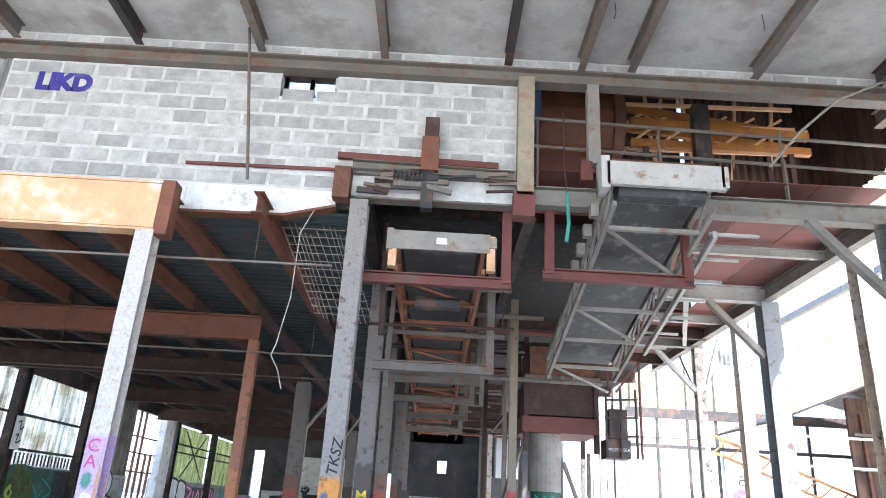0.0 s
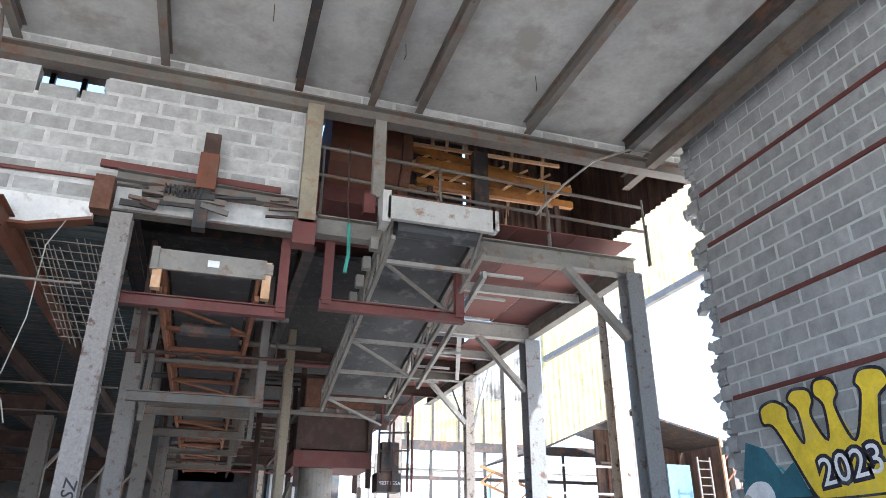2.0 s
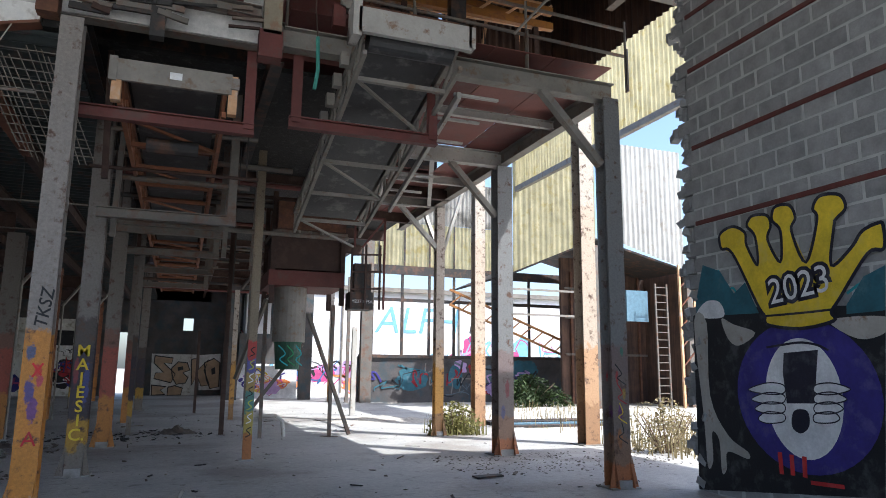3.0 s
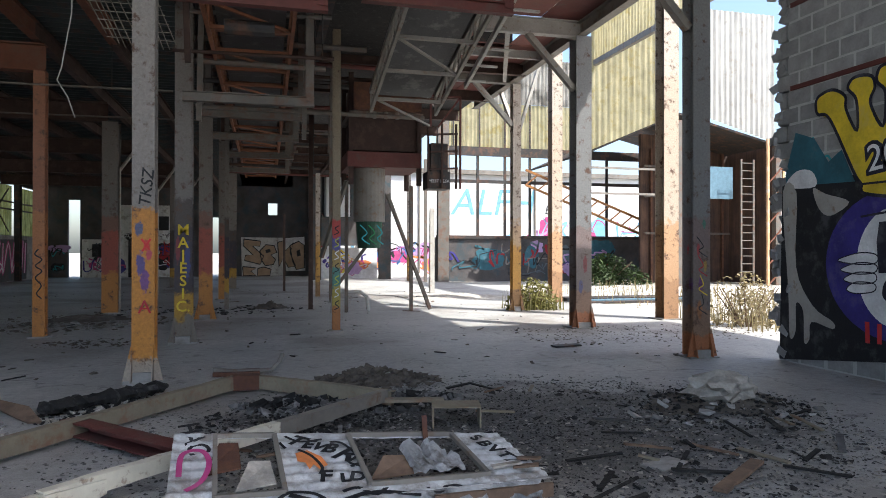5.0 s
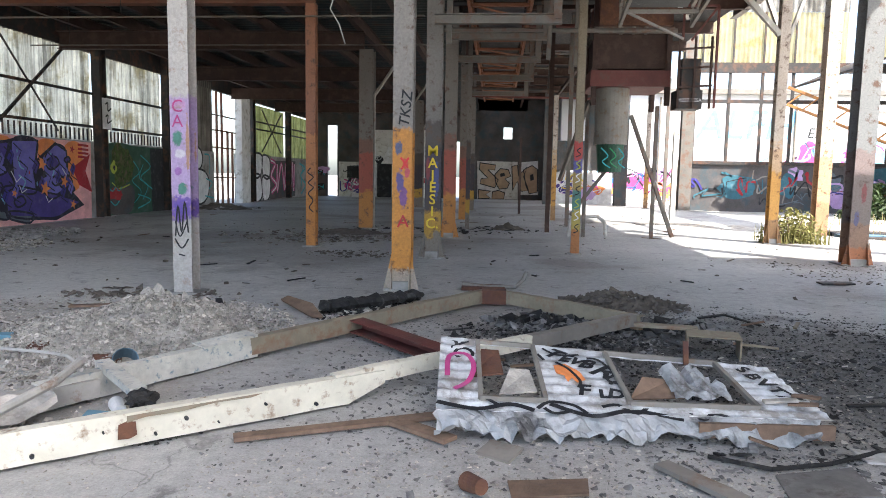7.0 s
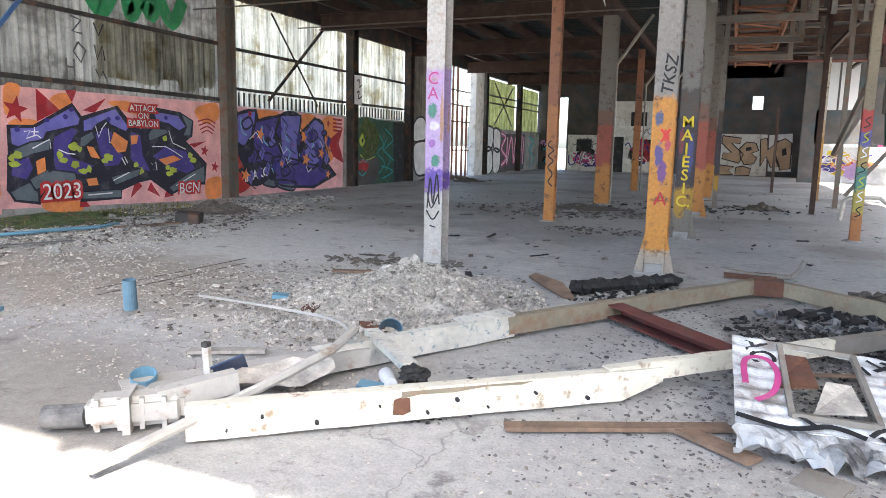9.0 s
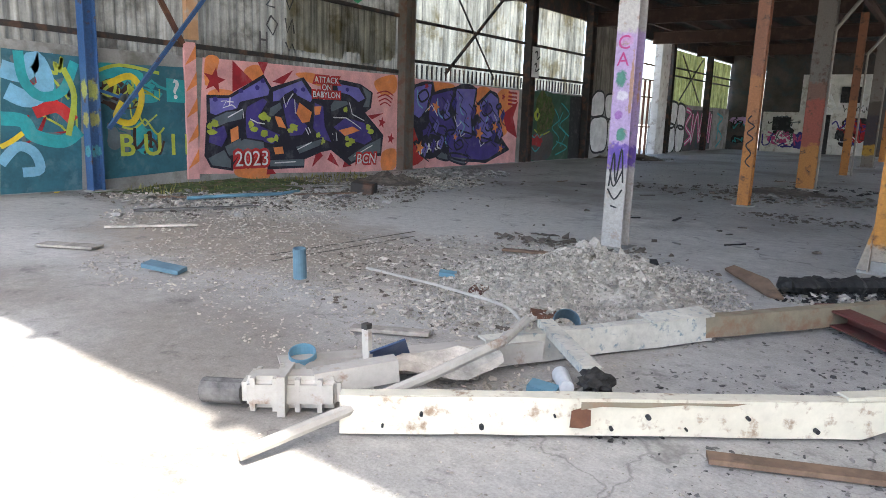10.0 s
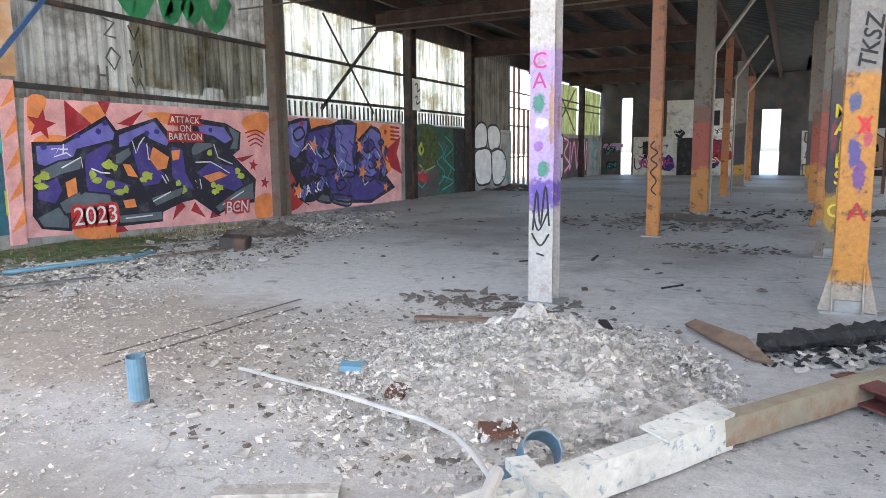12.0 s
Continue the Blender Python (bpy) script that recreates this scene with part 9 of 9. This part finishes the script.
daub(smooth_line([(0.19, 2.57), (0.47, 2.54), (0.46, 1.44), (0.78, 0.89), (1.15, 0.69), (1.14, 0.59), (0.76, 0.65), (0.72, 0.4), (0.62, 0.34), (0.6, 0.79), (0.46, 0.9), (0.45, 0.49), (0.33, 0.39), (0.3, 1.1)], 4, True), right_plane, "light_steel", mural_d, 0.011)
daub(smooth_line([(0.79, 2.58), (1.03, 2.48), (1.43, 2.34), (1.11, 2.17), (0.9, 2.28)], 4, True), right_plane, "light_steel", mural_d, 0.011)
daub(smooth_line([(2.65, 2.44), (3.38, 2.44), (3.36, 2.25), (3.01, 2.2)], 4, True), right_plane, "light_steel", mural_d, 0.011)
daub(ellipse(2.15, 1.5, 1.12, 0.98, 40), right_plane, "royal", mural_d, 0.014)
daub(ellipse(2.15, 1.47, 0.60, 0.77, 36), right_plane, "paint_white", mural_d, 0.017)
daub([(1.91, 2.05), (2.45, 2.08), (2.4, 1.79), (2.34, 1.41), (1.9, 1.39), (1.87, 1.79)], right_plane, "ink", mural_d, 0.02)
daub([(1.9, 1.39), (2.34, 1.41), (2.26, 1.02), (2.07, 0.86), (1.9, 0.99)], right_plane, "paint_white", mural_d, 0.021)
daub(smooth_line([(2.01, 1.3), (2.22, 1.31), (2.23, 1.12), (2.09, 1.02), (1.96, 1.1)], 4, True), right_plane, "ink", mural_d, 0.023)
daub(smooth_line([(1.87, 1.63), (1.59, 1.65), (1.25, 1.55), (1.57, 1.5), (1.86, 1.52)], 4, True), right_plane, "paint_white", mural_d, 0.024)
stroke([(1.87, 1.63), (1.59, 1.65), (1.25, 1.55), (1.57, 1.5), (1.86, 1.52)], 0.016, right_plane, "ink", mural_d, 0.027, True)
daub(smooth_line([(1.86, 1.5), (1.58, 1.52), (1.3, 1.42), (1.56, 1.37), (1.85, 1.4)], 4, True), right_plane, "paint_white", mural_d, 0.024)
stroke([(1.86, 1.5), (1.58, 1.52), (1.3, 1.42), (1.56, 1.37), (1.85, 1.4)], 0.016, right_plane, "ink", mural_d, 0.027, True)
daub(smooth_line([(1.85, 1.38), (1.56, 1.39), (1.35, 1.29), (1.55, 1.24), (1.84, 1.27)], 4, True), right_plane, "paint_white", mural_d, 0.024)
stroke([(1.85, 1.38), (1.56, 1.39), (1.35, 1.29), (1.55, 1.24), (1.84, 1.27)], 0.016, right_plane, "ink", mural_d, 0.027, True)
daub(smooth_line([(1.84, 1.25), (1.55, 1.26), (1.4, 1.16), (1.54, 1.11), (1.83, 1.15)], 4, True), right_plane, "paint_white", mural_d, 0.024)
stroke([(1.84, 1.25), (1.55, 1.26), (1.4, 1.16), (1.54, 1.11), (1.83, 1.15)], 0.016, right_plane, "ink", mural_d, 0.027, True)
daub(smooth_line([(2.38, 1.64), (2.63, 1.67), (2.87, 1.6), (2.61, 1.53), (2.37, 1.54)], 4, True), right_plane, "paint_white", mural_d, 0.024)
stroke([(2.38, 1.64), (2.63, 1.67), (2.87, 1.6), (2.61, 1.53), (2.37, 1.54)], 0.016, right_plane, "ink", mural_d, 0.027, True)
daub(smooth_line([(2.37, 1.52), (2.62, 1.56), (2.81, 1.48), (2.6, 1.42), (2.36, 1.42)], 4, True), right_plane, "paint_white", mural_d, 0.024)
stroke([(2.37, 1.52), (2.62, 1.56), (2.81, 1.48), (2.6, 1.42), (2.36, 1.42)], 0.016, right_plane, "ink", mural_d, 0.027, True)
daub(smooth_line([(2.36, 1.4), (2.6, 1.44), (2.75, 1.37), (2.59, 1.3), (2.35, 1.3)], 4, True), right_plane, "paint_white", mural_d, 0.024)
stroke([(2.36, 1.4), (2.6, 1.44), (2.75, 1.37), (2.59, 1.3), (2.35, 1.3)], 0.016, right_plane, "ink", mural_d, 0.027, True)
daub(smooth_line([(2.34, 1.28), (2.59, 1.32), (2.69, 1.25), (2.58, 1.19), (2.33, 1.18)], 4, True), right_plane, "paint_white", mural_d, 0.024)
stroke([(2.34, 1.28), (2.59, 1.32), (2.69, 1.25), (2.58, 1.19), (2.33, 1.18)], 0.016, right_plane, "ink", mural_d, 0.027, True)
stroke([(1.63, 2.13), (1.92, 2.16), (2.2, 2.18), (2.45, 2.14), (2.61, 2.07)], 0.03, right_plane, "ink", mural_d, 0.024)
daub([(1.65, 2.56), (1.53, 2.73), (1.12, 3.52), (0.9, 3.63), (0.89, 3.85), (1.15, 3.92), (1.38, 3.79), (1.4, 3.6), (1.58, 3.28), (1.57, 3.69), (1.43, 3.88), (1.54, 4.0), (1.8, 3.96), (1.86, 3.8), (1.79, 3.61), (1.98, 3.27), (2.02, 3.69), (1.89, 3.87), (1.95, 4.04), (2.19, 4.02), (2.28, 3.83), (2.2, 3.66), (2.39, 3.21), (2.61, 3.73), (2.56, 3.89), (2.68, 4.03), (2.96, 3.98), (3.03, 3.8), (2.89, 3.69), (2.85, 3.61), (2.76, 3.12), (3.05, 3.29), (3.22, 3.47), (3.44, 3.53), (3.49, 3.48), (3.47, 3.22), (3.26, 3.19), (2.83, 2.69), (2.7, 2.54), (2.73, 2.43), (2.22, 2.36), (1.68, 2.44)], right_plane, "sun_yellow", mural_d, 0.0285)
stroke([(1.65, 2.56), (1.53, 2.73), (1.12, 3.52), (0.9, 3.63), (0.89, 3.85), (1.15, 3.92), (1.38, 3.79), (1.4, 3.6), (1.58, 3.28), (1.57, 3.69), (1.43, 3.88), (1.54, 4.0), (1.8, 3.96), (1.86, 3.8), (1.79, 3.61), (1.98, 3.27), (2.02, 3.69), (1.89, 3.87), (1.95, 4.04), (2.19, 4.02), (2.28, 3.83), (2.2, 3.66), (2.39, 3.21), (2.61, 3.73), (2.56, 3.89), (2.68, 4.03), (2.96, 3.98), (3.03, 3.8), (2.89, 3.69), (2.85, 3.61), (2.76, 3.12), (3.05, 3.29), (3.22, 3.47), (3.44, 3.53), (3.49, 3.48), (3.47, 3.22), (3.26, 3.19), (2.83, 2.69), (2.7, 2.54), (2.73, 2.43), (2.22, 2.36), (1.68, 2.44)], 0.045, right_plane, "ink", mural_d, 0.031, True)
stroke([(1.62, 2.56), (2.23, 2.56), (2.73, 2.57)], 0.03, right_plane, "ink", mural_d, 0.031)
lettering('2023', right_plane, 2.24, 2.91, 0.5, "ink", mural_d, 0.044, 0, spin=6, bold=0.05)
lettering('2023', right_plane, 2.24, 2.91, 0.5, "paint_white", mural_d, 0.048, 0, spin=6, bold=0.0)
stroke([(1.74, 0.75), (1.75, 0.47)], 0.07, right_plane, "paint_red", mural_d, 0.034)
stroke([(1.93, 0.74), (1.93, 0.48)], 0.07, right_plane, "paint_red", mural_d, 0.034)
stroke([(2.13, 0.74), (2.12, 0.48)], 0.07, right_plane, "paint_red", mural_d, 0.034)
stroke([(2.2, 0.43), (2.68, 0.45)], 0.05, right_plane, "paint_red", mural_d, 0.034)
stroke([(0.78, 3.32), (0.9, 2.95), (1.07, 3.01), (1.26, 2.63)], 0.035, right_plane, "teal", mural_d, 0.014)
stroke([(2.92, 2.75), (3.16, 2.86), (3.05, 2.6), (3.3, 2.81)], 0.035, right_plane, "teal", mural_d, 0.014)
bk = ((0, 47.98, 0), (1, 0, 0), (0, 0, 1))
bw = mural("cream panel with thick brown outlined letters on the back wall")
daub([(-1.45, 2.6), (1.31, 2.58), (1.38, -0.02), (-1.39, -0.07)], bk, "plaster", bw, 0.01)
daub([(1.4, 2.55), (2.69, 2.66), (2.76, 0.35), (1.47, 0.33)], bk, "paint_white", bw, 0.01)
daub([(-1.26, 2.48), (-0.17, 2.34), (-0.24, 2.0), (-0.7, 2.02), (0.01, 1.34), (-0.21, 0.79), (-1.23, 1.05), (-1.16, 1.4), (-0.69, 1.43), (-1.28, 2.01)], bk, "bubble_tan", bw, 0.018)
stroke([(-1.26, 2.48), (-0.17, 2.34), (-0.24, 2.0), (-0.7, 2.02), (0.01, 1.34), (-0.21, 0.79), (-1.23, 1.05), (-1.16, 1.4), (-0.69, 1.43), (-1.28, 2.01)], 0.07, bk, "paint_black_and_shade", bw, 0.0200, True, curve=False)
daub([(-0.23, 1.69), (0.15, 2.11), (0.69, 2.05), (0.87, 1.59), (0.47, 1.42), (0.79, 1.12), (0.65, 0.78), (0.11, 0.7), (-0.14, 1.1)], bk, "bubble_tan", bw, 0.018)
stroke([(-0.23, 1.69), (0.15, 2.11), (0.69, 2.05), (0.87, 1.59), (0.47, 1.42), (0.79, 1.12), (0.65, 0.78), (0.11, 0.7), (-0.14, 1.1)], 0.07, bk, "paint_black_and_shade", bw, 0.0200, True, curve=False)
daub([(0.92, 2.27), (1.31, 2.37), (1.37, 1.63), (1.96, 2.25), (1.74, 1.57), (2.11, 0.65), (1.61, 0.58), (1.32, 1.25), (1.02, 0.63)], bk, "bubble_tan", bw, 0.018)
stroke([(0.92, 2.27), (1.31, 2.37), (1.37, 1.63), (1.96, 2.25), (1.74, 1.57), (2.11, 0.65), (1.61, 0.58), (1.32, 1.25), (1.02, 0.63)], 0.07, bk, "paint_black_and_shade", bw, 0.0200, True, curve=False)
daub([(1.72, 2.06), (2.3, 2.35), (2.68, 2.08), (2.7, 0.54), (2.16, 0.43), (1.91, 0.99)], bk, "bubble_tan", bw, 0.018)
stroke([(1.72, 2.06), (2.3, 2.35), (2.68, 2.08), (2.7, 0.54), (2.16, 0.43), (1.91, 0.99)], 0.07, bk, "paint_black_and_shade", bw, 0.0200, True, curve=False)
daub([(-1.34, 0.65), (-0.47, 0.55), (-0.82, 0.34), (-0.49, 0.07), (-1.3, 0.02)], bk, "bubble_tan", bw, 0.018)
stroke([(-1.34, 0.65), (-0.47, 0.55), (-0.82, 0.34), (-0.49, 0.07), (-1.3, 0.02)], 0.07, bk, "paint_black_and_shade", bw, 0.0200, True, curve=False)
daub([(-0.36, 0.52), (0.03, 0.61), (0.5, 0.46), (0.42, 0.03), (-0.39, 0.01)], bk, "bubble_tan", bw, 0.018)
stroke([(-0.36, 0.52), (0.03, 0.61), (0.5, 0.46), (0.42, 0.03), (-0.39, 0.01)], 0.07, bk, "paint_black_and_shade", bw, 0.0200, True, curve=False)
daub([(2.17, 1.69), (2.39, 1.8), (2.45, 1.38), (2.21, 1.3)], bk, "paint_black_and_shade", bw, 0.024)
daub([(0.12, 1.76), (0.43, 1.83), (0.47, 1.61), (0.16, 1.54)], bk, "paint_black_and_shade", bw, 0.024)
wb_plane = ((0, 47.6, 0), (1, 0, 0), (0, 0, 1))
ww = mural("black scrawled letters on the white back wall")
lettering("ARK", wb_plane, -6.7, 3.0, 1.2, "paint_white", ww, 0.02, bold=0.03)
tags(wb_plane, ww, -10.9, -8.4, 0.2, 2.3, 16, ("paint_black_and_shade", "royal", "paint_white", "magenta", "slate"), 3)
tags(wb_plane, ww, -7.2, -5.0, 0.2, 2.3, 12, ("paint_black_and_shade", "crimson", "royal", "paint_white"), 4)
tags(wb_plane, ww, -8.9, -5.0, 2.3, 2.9, 8, ("paint_black_and_shade", "paint_white"), 5, 0.5)
tags(bk, ww, 3.4, 4.2, 0.3, 5.8, 10, ("magenta", "paint_black_and_shade", "lime", "crimson", "paint_white"), 6, 0.8)
tags(bk, ww, -13.0, -12.0, 0.3, 2.4, 6, ("paint_black_and_shade", "teal", "lilac"), 7, 0.8)
lr = ((0, 36.98, 0), (1, 0, 0), (0, 0, 1))
tags(lp, low, 0.0, 3.6, 0.1, 1.8, 22, ("magenta", "paint_orange", "lilac", "sun_yellow", "paint_white", "purple"), 12, 0.8)
lg2 = mural("pale graffiti scrawls on the dark rear wall")
tags(lr, lg2, 9.6, 20.0, 0.2, 2.3, 34, ("slate", "dark_green", "royal", "deep_teal", "lilac", "crimson", "paint_black_and_shade", "pale_steel"), 11, 1.1)

tags(far_plane, bd, 1.0, 9.5, 0.2, 2.4, 26, ("magenta", "sky_paint", "lilac", "paint_orange", "paint_blue", "paint_black_and_shade"), 13, 1.2)
tags(far_plane, bd, 12.0, 24.0, 1.0, 4.2, 18, ("lilac", "sky_paint", "magenta", "slate"), 14, 1.6)

# writing and paint on the posts
def face(x, y, h):
    return ((0, -h / 2, 0), (1, 0, 0), (0, 0, 1))


fP, fA, fC, fB, fD, fG = face(-4.07, 8.84, 0.25), face(-1.33, 9.62, 0.27), face(-1.27, 13.45, 0.3), face(-4.04, 14.9, 0.21), face(1.6, 14.65, 0.16), face(6.8, 9.72, 0.3)
lettering("C\nA", fP, -0.02, 2.30, 0.22, "magenta", pP, 0.016)
for pts, w, mt in (([(-0.08, 0.75), (-0.04, 1.15), (0.0, 0.8), (0.05, 1.2), (0.09, 0.8)], 0.02, "paint_black_and_shade"), ([(-0.09, 0.72), (0.0, 0.6), (0.09, 0.72)], 0.02, "paint_black_and_shade"), ([(-0.04, 0.52), (0.04, 0.5)], 0.018, "paint_black_and_shade"), ([(-0.08, 0.95), (-0.02, 0.75), (0.08, 0.95)], 0.018, "paint_black_and_shade")):
    stroke(pts, w, fP, mt, pP)
lettering("TKSZ", fA, 0.045, 2.46, 0.2, "paint_black_and_shade", pA, 0.016, 0.2, spin=84, bold=0.002)
lettering("A", fA, 0.02, 0.95, 0.24, "crimson", pA, 0.016)
stroke([(-0.02, 1.82), (0.08, 1.68)], 0.025, fA, "paint_red", pA, 0.006)
stroke([(0.09, 1.82), (-0.01, 1.66)], 0.025, fA, "paint_red", pA, 0.006)
lettering("M\nA\nJ\nE\nS\nI\nC.", fC, 0.0, 1.35, 0.27, "sun_yellow", pC, 0.008, bold=0.004)
stroke([(0.0, 1.7), (-0.06, 1.6), (0.06, 1.5), (-0.05, 1.38), (0.06, 1.28), (-0.05, 1.15), (0.05, 1.0), (-0.03, 0.85), (0.06, 0.75)], 0.025, fB, "paint_black_and_shade", pB, 0.004)
for k in range(7):
    stroke([(-0.05, 0.45 + k * 0.26), (0.04, 0.5 + k * 0.26), (-0.03, 0.58 + k * 0.26), (0.05, 0.64 + k * 0.26)], 0.02, fD, ("paint_black_and_shade", "paint_white", "lime")[k % 3], pD, 0.004)
for k in range(4):
    stroke([(-0.1 + 0.03 * k, 1.9 - 0.3 * k), (0.02, 1.75 - 0.3 * k), (-0.06, 1.68 - 0.3 * k), (0.09, 1.58 - 0.3 * k)], 0.018, fG, ("paint_black_and_shade", "crimson", "sun_yellow", "paint_black_and_shade")[k], pG, 0.004)

# sprayed highlights and inner outlines of the second mural
for k in range(22):
    u, v = 16.4 + (k * 0.618 % 1) * 4.2, 0.5 + (k * 0.414 % 1) * 1.5
    daub([(u, v), (u + 0.18, v + 0.25), (u + 0.3, v + 0.1), (u + 0.16, v - 0.18)], left_plane, ("violet", "purple", "violet", "royal")[k % 4], mural_b, 0.034)
    stroke([(u - 0.1, v + 0.3), (u + 0.2, v + 0.1), (u + 0.05, v - 0.15), (u + 0.35, v - 0.3)], 0.035, left_plane, "ink", mural_b, 0.036, curve=False)
for u, v, r in ((17.0, 1.75, 0.2), (16.3, 0.6, 0.22), (19.3, 1.0, 0.24), (19.2, 1.7, 0.2), (20.2, 1.2, 0.2), (18.0, 0.9, 0.12), (20.6, 0.5, 0.16)):
    daub(star(u, v, r, 0.3), left_plane, "paint_orange", mural_b, 0.048)
for pts in ([(17.9, 1.5), (18.1, 1.2), (18.3, 1.35)], [(18.2, 1.1), (18.3, 0.9), (18.5, 1.0)], [(19.3, 0.8), (19.4, 0.6), (19.6, 0.7)], [(20.1, 1.6), (20.3, 1.4)], [(16.5, 1.6), (16.8, 1.8), (17.1, 1.5)]):
    stroke(pts, 0.03, left_plane, "paint_white", mural_b, 0.05, curve=False)
# green face and scrawls on the dark panel
daub(blob(23.5, 1.75, 0.7, 0.75, 3), left_plane, "moss", panel_green, 0.03)
daub(blob(22.95, 1.65, 0.18, 0.2, 5), left_plane, "lime", panel_green, 0.044)
daub(blob(22.95, 1.65, 0.07, 0.08, 6), left_plane, "ink", panel_green, 0.058)
daub(blob(23.0, 0.75, 0.5, 0.22, 9), left_plane, "crimson", panel_green, 0.044)
for pts in ([(22.6, 0.95), (22.8, 0.85), (23.0, 0.97), (23.2, 0.85), (23.4, 0.98)], [(24.2, 1.9), (24.6, 1.5), (24.1, 1.2), (24.7, 0.8), (24.2, 0.4)], [(24.9, 1.8), (24.6, 1.3), (25.2, 1.0), (24.8, 0.5)]):
    stroke(pts, 0.04, left_plane, "teal", panel_green, 0.06)

# ---- blocks of the walls ----
def hole_front(s, e, c):
    x0, x1, z = s - 7.3, e - 7.3, 6.15 + (c + 0.5) * 0.256
    return -2.86 < (x0 + x1) / 2 < -1.9 and 8.0 < z < 8.5


course_wall(upper_front, front_plane, lambda c: (0.0, 8.33) if c > 0 else (0.0, 5.6), 6.42, 8, hole_front, None, 3, length=0.56, gap=0.045)
course_wall(top_front, ((-13.2, FRONT, 0), (1, 0, 0), (0, 0, 1)), lambda c: (4.0, 21.5), 8.76, 1, None, None, 5, length=0.56, gap=0.04)
course_wall(rw, right_plane, lambda c: (EDGE[c], 13.7), 0.0, 35, None, lambda s, c: s < 4.4, 9, "block_grey", limit=300, gap=0.028)
